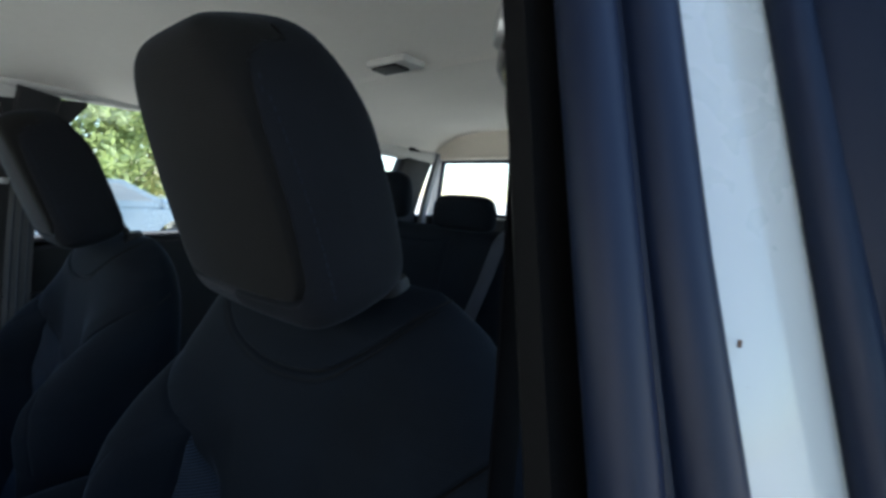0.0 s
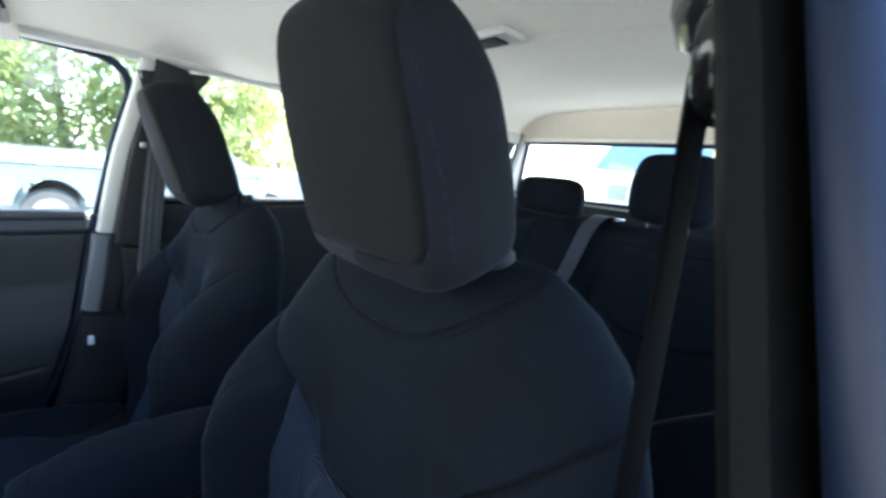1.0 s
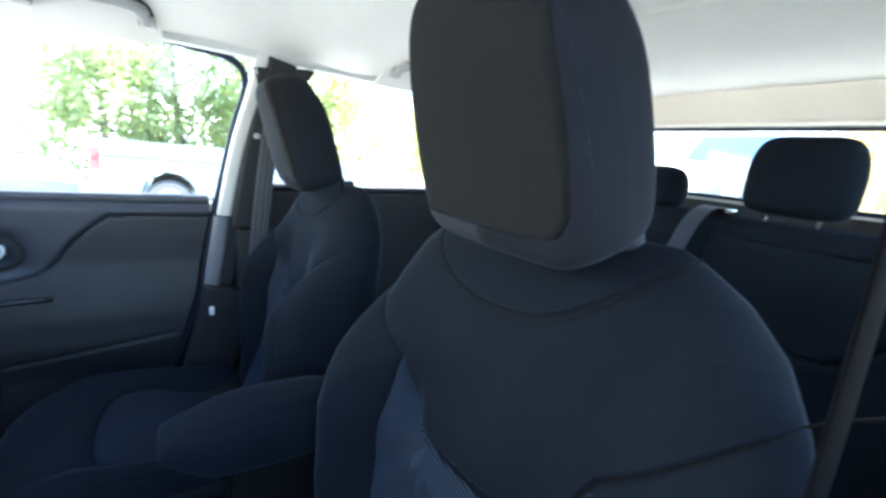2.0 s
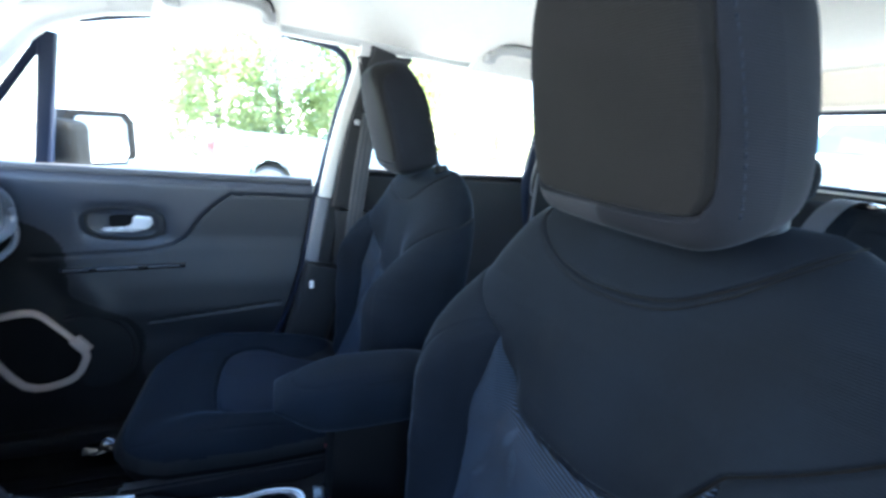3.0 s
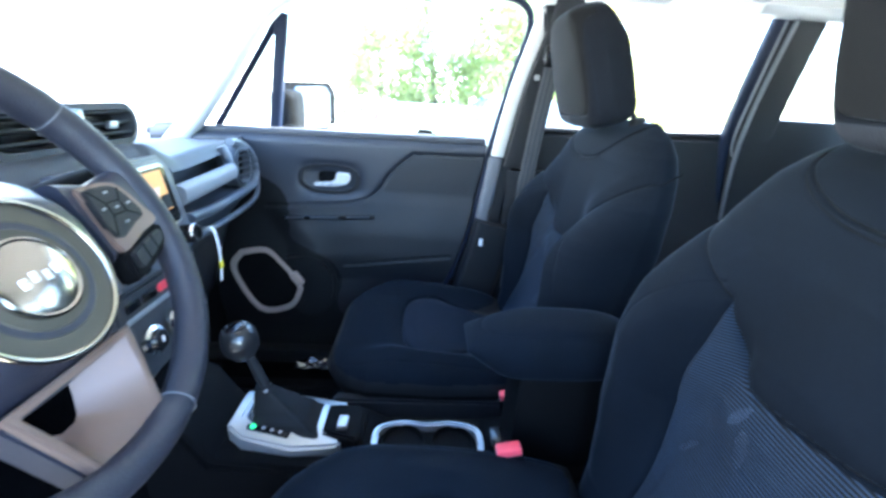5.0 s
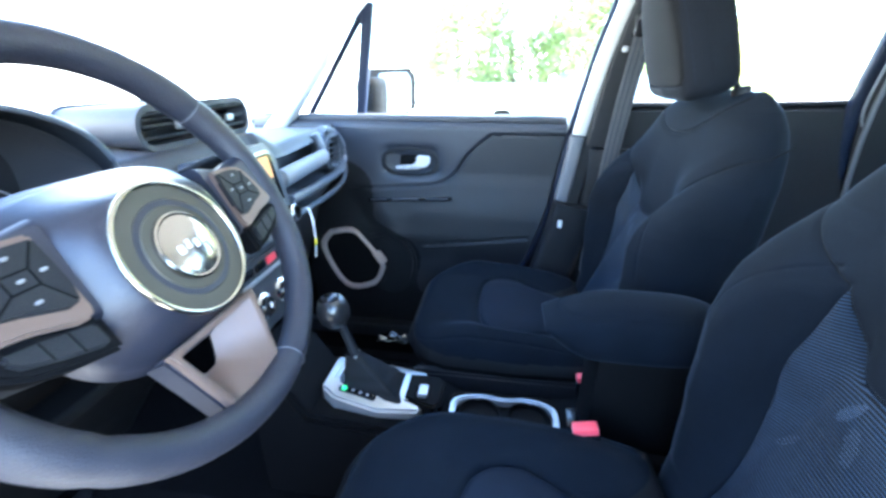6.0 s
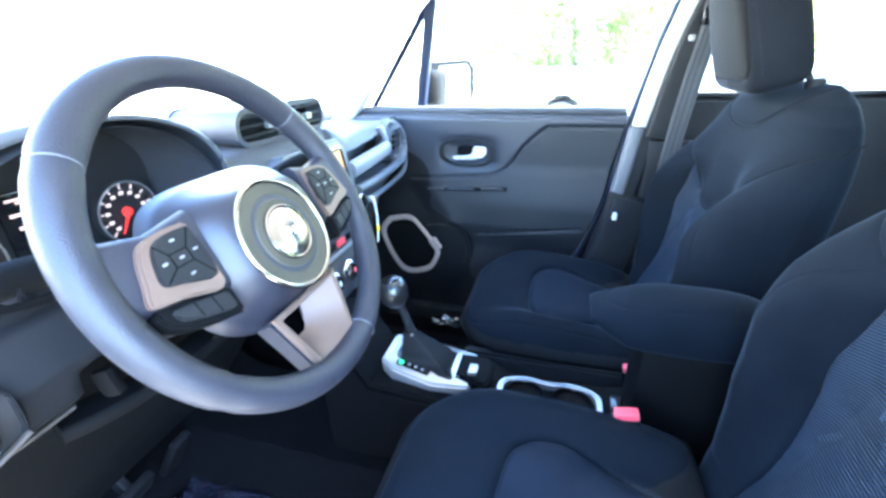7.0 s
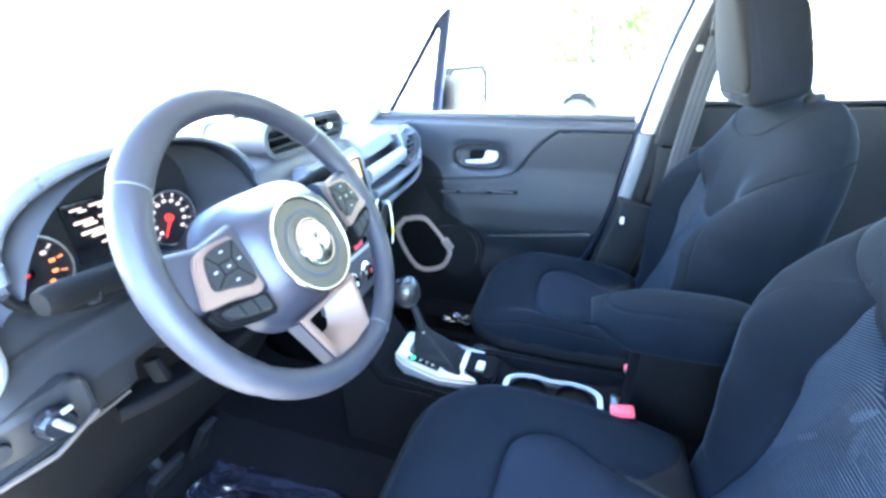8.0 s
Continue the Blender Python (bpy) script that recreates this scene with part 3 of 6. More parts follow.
    # the mesh insert spans chest seam, bolster seams and the foot of the backrest
    def spread(line, n):
        line = np.array(line)
        run = np.concatenate([[0], np.cumsum(np.hypot(*np.diff(line, axis=0).T))])
        at = np.linspace(0, run[-1], n)
        return np.stack([np.interp(at, run, line[:, 0]), np.interp(at, run, line[:, 1])], -1)

    mu, mv = 161, 181
    top_e, left_e, right_e = spread(chest, mu)[:, None], spread(bolster[0], mv)[None], spread(bolster[1], mv)[None]
    p, q = np.linspace(0, 1, mu)[:, None, None], np.linspace(0, 1, mv)[None, :, None]
    foot_e = left_e[:, -1:] * (1 - p) + right_e[:, -1:] * p
    patch = top_e * (1 - q) + foot_e * q + left_e * (1 - p) + right_e * p
    patch = patch - (top_e[:1] * (1 - p) * (1 - q) + top_e[-1:] * p * (1 - q) + foot_e[:1] * (1 - p) * q + foot_e[-1:] * p * q)
    px, pz = patch[..., 0], patch[..., 1]
    sheet("backrest_insert", np.stack([px + cx, depth(px, pz) - 0.0008, pz], -1), mu, mv, MESH_FABRIC, back, "blue-grey mesh fabric insert")
    # dark cords lying in the seams
    on_seat = lambda a, b, h: (a + cx, float(depth(np.array(a), np.array(b))) - h, b)
    for line, thick in ((chest, 0.0016), (shoulder[0], 0.0012), (shoulder[1], 0.0012), (YOKE, 0.0011), ([(a, b - 0.0075) for a, b in YOKE], 0.0009)):
        part("seam_cord", tube([on_seat(a, b, 0.0002) for a, b in line], thick, 6), NEAR_BLACK, back)
    # contour motif: patches of short bright threads, one to a rib
    rnd = random.Random(11)
    for mx, mz, wide, ribs, slant in ((-0.084, 0.886, 0.016, 8, 0.5), (-0.060, 0.862, 0.022, 10, -0.6), (-0.112, 0.815, 0.014, 7, 0.7), (0.075, 0.840, 0.020, 10, -0.5), (0.040, 0.760, 0.022, 9, 0.6)):
        threads = bmesh.new()
        for k in range(ribs):
            q = (k + 0.5) / ribs * 2 - 1
            zc = mz + q * ribs * 0.00185
            mid_x = mx + slant * 0.010 * q
            half = wide * 0.5 * math.sqrt(max(0.12, 1 - q * q)) * rnd.uniform(0.7, 1.0)
            run = [on_seat(mid_x + half * a, zc, 0.0013) for a in (-1, -0.5, 0, 0.5, 1)]
            rows = [[threads.verts.new((vx, vy, vz + dz)) for vx, vy, vz in run] for dz in (-0.0006, 0.0006)]
            for m in range(4):
                threads.faces.new((rows[0][m], rows[0][m + 1], rows[1][m + 1], rows[1][m]))
        part("woven_motif", threads, MOTIF, back, smooth=False)
    sheet("back_shell", np.stack([x + cx, pb, z], -1)[::3, ::3], len(x[::3]), len(x[0, ::3]), FABRIC, seat)
    # cushion
    nu, nv = 221, 221
    s = even(nu, 1.25)[:, None] + np.zeros((1, nv))
    t = even(nv)[None, :] + np.zeros((nu, 1))
    insert = curve2([(-0.085, 0.30), (-0.106, 0.20), (-0.134, 0.135), (-0.142, 0.095), (-0.130, 0.050), (-0.092, 0.024), (0, 0.016), (0.092, 0.024), (0.130, 0.050), (0.142, 0.095), (0.134, 0.135), (0.106, 0.20), (0.085, 0.30)], 8)
    y = 0.077 + 0.233 * t
    width = [(-0.18, 0.10), (-0.156, 0.135), (-0.14, 0.170), (-0.12, 0.195), (-0.09, 0.217), (-0.05, 0.233), (0.1, 0.240), (0.31, 0.232)]
    ins, x, y = snap(s * ramp(y, width), y, insert)
    s, t = np.clip(x / ramp(y, width), -1, 1), np.clip((y - 0.077) / 0.233, -1, 1)
    zt = ramp(y, [(-0.18, 0.650), (-0.12, 0.662), (0.0, 0.662), (0.12, 0.650), (0.31, 0.628)])
    zt = zt + 0.030 * soft((np.abs(x) - 0.12) / 0.07) * soft((y + 0.14) / 0.15)
    ring = curve2([(-0.205, 0.29), (-0.208, 0.0), (-0.195, -0.085), (-0.15, -0.130), (0, -0.140), (0.15, -0.130), (0.195, -0.085), (0.208, 0.0), (0.205, 0.29)], 6)
    g, near = groove(x, y, [insert], 0.0070, 0.0034)
    g2, _ = groove(x, y, [ring], 0.0035, 0.0026)
    zt = zt - g - g2 + 0.009 * np.sqrt(soft(np.minimum(near, 0.045) / 0.045))
    pt, pbm = pad(zt, 0.500 + 0 * zt, 0.612 + 0 * zt, s, t, 7, 3.8)
    F = np.stack([x + cx, y, pt], -1)
    # the cushion's lower sides are coloured black to stand in for shade
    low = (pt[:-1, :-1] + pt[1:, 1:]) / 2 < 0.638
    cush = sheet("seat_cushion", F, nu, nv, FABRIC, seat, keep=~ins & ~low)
    sheet("cushion_side_shade", F, nu, nv, POCKET, cush, "cushion side blackened for shade", keep=low & ~ins)
    sheet("cushion_insert", F, nu, nv, INSERT, cush, "blue-grey fabric insert", keep=ins)
    sheet("cushion_base", np.stack([x * (0.88 + 0.12 * np.maximum(np.abs(s), np.abs(t)) ** 8) + cx, 0.10 + (y - 0.10) * (0.80 + 0.20 * np.maximum(np.abs(s), np.abs(t)) ** 8), pbm], -1)[::4, ::4], len(x[::4]), len(x[0, ::4]), NEAR_BLACK, seat)
    # side shields and rails down to the floor
    for k in (-1, 1):
        shield = [(-0.12, 0.60), (0.28, 0.60), (0.36, 0.56), (0.36, 0.46), (0.30, 0.41), (-0.08, 0.42), (-0.13, 0.50)]
        part("side_shield", plate(shield, lambda a, b, h: (cx + k * (0.245 - h), a, b), 0.03, 0.006), DARK_PLASTIC, seat)
        part("seat_rail", box((cx + k * 0.19, 0.10, 0.345), (0.035, 0.46, 0.07), 0.006), DARK_PLASTIC, seat)
        part("recliner_leg", box((cx + k * 0.19, 0.22, 0.42), (0.03, 0.10, 0.12), 0.006), DARK_PLASTIC, seat)
    # headrest
    nu, nv = 193, 193
    s = even(nu, 1.3)[:, None] + np.zeros((1, nv))
    t = even(nv)[None, :] + np.zeros((nu, 1))
    outline = lambda q: 0.122 * (1 - 0.17 * soft((q + 0.5) / 1.5)) * np.where(q > 0, np.clip(1 - np.abs(q) ** 3.2, 0, 1) ** 0.40, np.clip(1 - np.abs(q) ** 8, 0, 1) ** 0.22)
    panel = curve2([(-0.066, 0.127), (-0.086, 0.07), (-0.097, 0.0), (-0.099, -0.06), (-0.094, -0.082), (-0.078, -0.092), (0, -0.094), (0.078, -0.092), (0.094, -0.082), (0.099, -0.06), (0.097, 0.0), (0.086, 0.07), (0.066, 0.127)], 6)
    panel = [(a * 1.075, b * 0.94) for a, b in panel]
    face, u, v = snap(s * outline(t), t * 0.124, panel)
    t = np.clip(v / 0.124, -1, 1)
    s = np.clip(u / np.maximum(outline(t), 1e-4), -1, 1)
    g, near = groove(u, v, [panel], 0.0060, 0.0019)
    fr = 0.056 - 0.007 * (u / 0.13) ** 2 - 0.003 * t ** 2 - g
    pf, pb = pad(fr, -0.056 + 0.020 * soft((t - 0.2) / 0.8), 0.0 * fr, s, t, 14, 12)
    tilt = radians(17.0)
    up, fw = np.array([0, -math.sin(tilt), math.cos(tilt)]), np.array([0, -math.cos(tilt), -math.sin(tilt)])
    c = np.array([cx + head_x, 0.404, 1.180 + 0.122 * head_size])
    grid = lambda d: c + head_wide * u[..., None] * np.array([1, 0, 0]) + head_size * v[..., None] * up + d[..., None] * fw
    mid_u, mid_v = (u[:-1, :-1] + u[1:, 1:]) / 2, (v[:-1, :-1] + v[1:, 1:]) / 2
    tab = (mid_v < -0.090) & (mid_u < 0.0) & ~face
    head = sheet("headrest", grid(pf), nu, nv, FABRIC_HEAD, seat, keep=~face & ~tab)
    sheet("headrest_tab", grid(pf), nu, nv, TAB, head, "lighter grey tab below the face panel", keep=tab)
    rim = grid(pf).reshape(-1, 3)
    cord = [rim[np.argmin((u - a) ** 2 + (v - b) ** 2)] + fw * -0.0002 for a, b in panel if abs(b) < 0.116]
    part("seam_cord", tube(cord, 0.0010, 5), NEAR_BLACK, head)
    sheet("headrest_face", grid(pf), nu, nv, FABRIC_FACE, head, keep=face)
    sheet("headrest_back", grid(pb)[::3, ::3], len(u[::3]), len(u[0, ::3]), FABRIC_HEAD, head)
    for k in (-1, 1):
        dots = bmesh.new()
        for i in range(24):
            tv = -0.085 + 0.0068 * i
            q = tv / 0.124
            uu = k * 0.965 * float(outline(np.array(q)))
            j = np.argmin((u - uu) ** 2 + (v - tv) ** 2)
            p = grid(pf).reshape(-1, 3)[j]
            m = Matrix.Translation(Vector(p)) @ Matrix.Rotation(tilt, 4, "X") @ Matrix.Diagonal((0.0011, 0.0011, 0.0042, 1))
            bmesh.ops.create_cube(dots, size=1.0, matrix=m)
        part("stitching", dots, INSERT, head, smooth=False)
    for k in (-1, 1):
        foot = Vector((cx + k * 0.072, 0.505, 1.186))
        part("headrest_post", tube([foot, foot + Vector((0, -0.045, 0.07))], 0.006, 12), DARK_PLASTIC, seat)
        part("post_guide", lathe([(0, 0.016), (0.013, 0.016), (0.016, 0.012), (0.017, 0.0), (0, 0)], foot + Vector((0, -0.002, 0.006)), (0, -0.2, 1), 20), DARK_PLASTIC, seat)
    return seat


def armrest():
    a = thing("armrest", "dark fabric armrest on the centre console", "armrest", at=(0.01, 0.28, 0.58))
    nu, nv = 61, 81
    s = even(nu)[:, None] + np.zeros((1, nv))
    t = even(nv)[None, :] + np.zeros((nu, 1))
    y = 0.290 + 0.150 * t
    w = 0.062 * np.clip(1 - 0.30 * soft(-t * 1.5 - 0.5) ** 1.2, 0, 1)
    x = 0.008 + s * w
    top = 0.888 - 0.010 * (s ** 2) - 0.014 * soft(-t) ** 1.5
    g, _ = groove(x, y, [curve2([(-0.035, 0.44), (-0.035, 0.22), (0.008, 0.165), (0.052, 0.22), (0.052, 0.44)], 6)], 0.003, 0.003)
    low = 0.800 - 0.020 * soft((t + 1) / 0.5)
    p, q = pad(top - g, low + 0 * s, (top + low) / 2 + 0.006, s, t, 4.5, 3.2)
    pad_ob = sheet("armrest_pad", np.stack([x, y, p], -1), nu, nv, FABRIC, a)
    sheet("armrest_underside", np.stack([x, y, q], -1), nu, nv, FABRIC, pad_ob)
    part("armrest_post", box((0.008, 0.33, 0.66), (0.095, 0.20, 0.28), 0.012), NEAR_BLACK, a)
    return a


def rear_bench():
    b = thing("rear_bench", "dark fabric rear bench seat with upright backrest", "rear seat", at=(0, 1.2, 0.28))
    nu, nv = 181, 91
    s = even(nu)[:, None] + np.zeros((1, nv))
    t = np.linspace(-1, 1, nv)[None, :] + np.zeros((nu, 1))
    z = 0.90 + 0.315 * t
    x = 0.62 * s
    yf = 1.315 - 0.16 * (1 - (t + 1) / 2) ** 1.2
    lines = [curve2([(-0.56, 1.17), (-0.30, 1.155), (-0.16, 1.165)], 6), curve2([(0.16, 1.165), (0.30, 1.155), (0.56, 1.17)], 6),
             [(-0.13, 0.60), (-0.13, 1.21)], [(0.13, 0.60), (0.13, 1.21)],
             curve2([(0.17, 1.0), (0.22, 0.955), (0.33, 0.945), (0.43, 0.955), (0.50, 1.02), (0.56, 1.06)], 6),
             curve2([(-0.17, 1.0), (-0.22, 0.955), (-0.33, 0.945), (-0.43, 0.955), (-0.50, 1.02), (-0.56, 1.06)], 6)]
    g, near = groove(x, z, lines, 0.010, 0.005)
    f = yf + g - 0.03 * soft((np.abs(x) - 0.42) / 0.15)
    p, q = pad(f, 1.43 + 0 * f, 1.385 + 0 * f, s, np.clip(t, 0, 1), 10, 6)
    sheet("backrest", np.stack([x, p, z], -1), nu, nv, FABRIC, b)
    sheet("back_panel", np.stack([x, q, z], -1)[::4, ::3], len(x[::4]), len(x[0, ::3]), CARPET, b)
    nu, nv = 101, 61
    s = even(nu)[:, None] + np.zeros((1, nv))
    t = even(nv)[None, :] + np.zeros((nu, 1))
    p, q = pad(0.635 - 0.02 * t, 0.46 + 0 * t, 0.55 + 0 * t, s, t, 10, 6)
    sheet("seat_cushion", np.stack([0.62 * s, 0.98 + 0.25 * t, p], -1), nu, nv, FABRIC, b)
    sheet("cushion_base", np.stack([0.62 * s, 0.98 + 0.25 * t, q], -1), nu, nv, DARK_PLASTIC, b)
    part("seat_box", box((0, 0.98, 0.38), (1.15, 0.40, 0.20), 0.02), CARPET, b)
    for cx, hw, z0, z1, lab in ((-0.10, 0.120, 1.205, 1.325, ""), (0.268, 0.108, 1.225, 1.408, ""), (-0.46, 0.108, 1.225, 1.400, "")):
        nu, nv = 61, 61
        s = even(nu)[:, None] + np.zeros((1, nv))
        t = even(nv)[None, :] + np.zeros((nu, 1))
        w = hw * np.clip(1 - np.abs(t) ** 5, 0, 1) ** 0.22 * (1 - 0.10 * soft(t))
        p, q = pad(-0.052 + 0 * s + 0.008 * s ** 2, 0.05 + 0 * s, 0 * s, s, t, 5, 5)
        c = ((z0 + z1) / 2, (z1 - z0) / 2)
        h = sheet("headrest", np.stack([cx + s * w, 1.365 + p, c[0] + c[1] * t], -1), nu, nv, FABRIC, b)
        sheet("headrest_back", np.stack([cx + s * w, 1.365 + q, c[0] + c[1] * t], -1), nu, nv, FABRIC, h)
        for k in (-1, 1):
            part("headrest_post", tube([(cx + k * 0.05, 1.372, z0 - 0.03), (cx + k * 0.05, 1.37, z0 + 0.03)], 0.005, 10), CHROME, b)
    for k in (-0.56, 0.55):
        part("release_handle", box((k, 1.36, 1.218), (0.11, 0.035, 0.018), 0.006), GLOSS_BLACK, b)
    return b


def webbing(name, parent, pts, w, across, label="", cloth=None):
    """A flat strap along a path, w wide along the given direction."""
    pts = smooth_path(pts, 8)
    acr = Vector(across).normalized()
    secs = []
    for i, p in enumerate(pts):
        d = (pts[min(i + 1, len(pts) - 1)] - pts[max(i - 1, 0)]).normalized()
        n = d.cross(acr).normalized()
        secs.append([p + acr * a + n * b for a, b in rounded_loop(w, 0.0022, 0.001, 2)])
    return part(name, sweep(pts, secs), cloth or WEBBING, parent, label)


# ---------------------------------------------------------------- the car's shell
def headliner():
    h = thing("ceiling", "pale grey cloth headliner of the car roof", "ceiling", kind="structure", at=(0, 0.7, 1.6))
    nu, nv = 61, 381
    x = np.linspace(-0.66, 0.66, nu)[:, None] + np.zeros((1, nv))
    y = np.linspace(-0.44, 1.84, nv)[None, :] + np.zeros((nu, 1))
    z = 1.500 + 0.115 * (1 - (np.abs(x) / 0.66) ** (3.2 + 3.5 * soft((y - 1.05) / 0.5)))
    z = z - 0.035 * soft((-0.10 - y) / 0.34) ** 1.3
    # raised islands round the rear handle mounts
    for k in (-1, 1):
        z = z - 0.018 * np.exp(-(((x - k * 0.56) / 0.09) ** 2 + ((y - 0.62) / 0.10) ** 2))
    g, _ = groove(x, y, [[(-0.52, 1.01), (0.52, 1.01)]], -0.006, 0.007)
    sheet("headliner_skin", np.stack([x, y, z + g], -1), nu, nv, HEADLINER, h)
    top = np.stack([x * 1.04, y * 1.02, z + 0.06], -1)
    sheet("roof_panel", top, nu, nv, PAINT, h, "silver-white painted roof")
    part("tailgate_header", bar([(-0.66, 1.875, 1.560), (-0.3, 1.880, 1.564), (0.3, 1.880, 1.564), (0.66, 1.875, 1.560)], 0.05, 0.13, 0.02), HEADER, h)
    part("windscreen_header", bar([(-0.64, -0.420, 1.470), (-0.3, -0.455, 1.545), (0.3, -0.455, 1.545), (0.64, -0.420, 1.470)], 0.06, 0.05, 0.015), HEADLINER, h)


def grab_handle(x, y0, y1, z, label):
    k = -1 if x < 0 else 1
    g = thing("grab_handle", label, "grab handle", group="grab handles", at=(x, (y0 + y1) / 2, z))
    # folded up against the headliner
    pts = smooth_path([(x, y0 + 0.004, z + 0.004), (x - k * 0.026, y0 + 0.010, z + 0.019), (x - k * 0.043, y0 + 0.036, z + 0.027), (x - k * 0.047, (y0 + y1) / 2, z + 0.029), (x - k * 0.043, y1 - 0.036, z + 0.027), (x - k * 0.026, y1 - 0.010, z + 0.019), (x, y1 - 0.004, z + 0.004)], 6)
    part("grip", tube(pts, 0.0125, 12), HANDLE, g)
    rim = smooth_path([(x, y0 - 0.012, z + 0.016), (x - k * 0.036, y0 - 0.002, z + 0.033), (x - k * 0.058, y0 + 0.034, z + 0.041), (x - k * 0.063, (y0 + y1) / 2, z + 0.043), (x - k * 0.058, y1 - 0.034, z + 0.041), (x - k * 0.036, y1 + 0.002, z + 0.033), (x, y1 + 0.012, z + 0.016)], 6)
    part("rim_groove", tube(rim, 0.0032, 8), DARK_PLASTIC, g, "dark groove round the handle")
    pad_o = [(y0 - 0.055, -0.052), (y1 + 0.030, -0.052), (y1 + 0.022, 0.030), (y0 - 0.018, 0.034)]
    part("mount_pad", plate(pad_o, lambda a, b, d: (x + k * (0.012 - 0.62 * b + 0.6 * d), a, z + 0.006 + 0.78 * b + 0.5 * d), 0.012, 0.003), HEADLINER, g, "pale raised pad round the handle")
    for y in (y0, y1):
        part("mount", box((x + k * 0.004, y, z + 0.008), (0.034, 0.034, 0.030), 0.009), HANDLE, g)
    return g


def dome_lamp():
    d = thing("dome_lamp", "small rectangular roof lamp with a dark lens, switched off", "roof lamp", at=(0, 0.95, 1.6))
    part("lamp_body", box((-0.022, 0.945, 1.611), (0.125, 0.070, 0.020), 0.006), PILLAR, d)
    part("lens", box((-0.035, 0.942, 1.600), (0.080, 0.048, 0.008), 0.003), DARK_PLASTIC, d)


def mirror_x(pts):
    return [(-p[0], p[1], p[2]) for p in pts]


def side_shell(k):
    """One flank above the belt: k = -1 the passenger's, 1 the driver's."""
    f = (lambda pts: pts) if k < 0 else mirror_x
    name = "wall_passenger" if k < 0 else "wall_driver"
    s = thing(name, "pale trimmed side frame of the car body", "car body", kind="structure", at=(k * 0.66, 0.5, 1.3))
    part("a_pillar_trim", bar(smooth_path(f([(-0.735, -0.86, 0.93), (-0.715, -0.685, 1.075), (-0.693, -0.530, 1.260), (-0.668, -0.435, 1.372), (-0.655, -0.345, 1.452), (-0.650, -0.22, 1.500)]), 5), 0.05, 0.062, 0.02), PILLAR, s)
    part("roof_rail_trim", bar(smooth_path(f([(-0.655, -0.30, 1.482), (-0.662, -0.08, 1.522), (-0.664, 0.25, 1.524), (-0.664, 0.9, 1.520), (-0.66, 1.5, 1.51), (-0.655, 1.88, 1.50)]), 5), 0.055, 0.062, 0.02), PILLAR, s)
    part("c_pillar_trim", bar(smooth_path(f([(-0.705, 1.100, 0.95), (-0.705, 1.090, 1.15), (-0.680, 1.130, 1.50)]), 5), 0.04, 0.110, 0.012, up=(0, 1, 0)), DARK_PLASTIC, s)
    part("c_pillar_strip", bar(smooth_path(f([(-0.684, 1.058, 0.80), (-0.682, 1.040, 1.15), (-0.656, 1.085, 1.50)]), 5), 0.010, 0.012, 0.004, up=(0, 1, 0)), MID_GREY, s)
    part("c_pillar_bead", bar(smooth_path(f([(-0.684, 1.028, 1.10), (-0.682, 1.018, 1.18), (-0.660, 1.056, 1.48)]), 5), 0.006, 0.006, 0.002, up=(0, 1, 0)), MID_GREY, s)
    part("c_pillar_seal", bar(smooth_path(f([(-0.712, 1.038, 0.95), (-0.712, 1.012, 1.15), (-0.684, 1.048, 1.49)]), 5), 0.03, 0.034, 0.01, up=(0, 1, 0)), RUBBER, s)
    part("d_pillar_trim", bar(smooth_path(f([(-0.69, 1.70, 0.90), (-0.70, 1.66, 1.20), (-0.66, 1.74, 1.52)]), 5), 0.06, 0.20, 0.02, up=(0, 1, 0)), DARK_PLASTIC, s)
    part("d_pillar_strip", bar(smooth_path(f([(-0.655, 1.83, 0.95), (-0.665, 1.80, 1.20), (-0.625, 1.86, 1.52)]), 5), 0.03, 0.04, 0.01, up=(0, 1, 0)), GRIP_GREY, s)
    part("quarter_panel", box((k * 0.72, 1.48, 0.86), (0.07, 0.86, 0.72), 0.02), DARK_PLASTIC, s)
    part("quarter_glass", plate([(1.145, 1.21), (1.185, 1.48), (1.66, 1.47), (1.60, 1.23)], lambda a, b, h: (k * (0.715 - (b - 1.2) * 0.12 + h), a, b), 0.004), GLASS, s).visible_shadow = False
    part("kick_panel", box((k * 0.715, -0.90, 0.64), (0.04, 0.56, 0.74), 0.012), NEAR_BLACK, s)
    part("sill", box((k * 0.755, 0.2, 0.26), (0.09, 1.9, 0.12), 0.02), PAINT, s)
    part("scuff_plate", box((k * 0.715, 0.1, 0.31), (0.10, 1.75, 0.06), 0.015), DARK_PLASTIC, s)
    part("outer_rail", bar(smooth_path(f([(-0.79, -0.95, 0.98), (-0.765, -0.60, 1.19), (-0.705, -0.36, 1.475), (-0.70, 0.2, 1.545), (-0.70, 1.9, 1.53)]), 5), 0.05, 0.05, 0.015), PAINT, s)
    return s


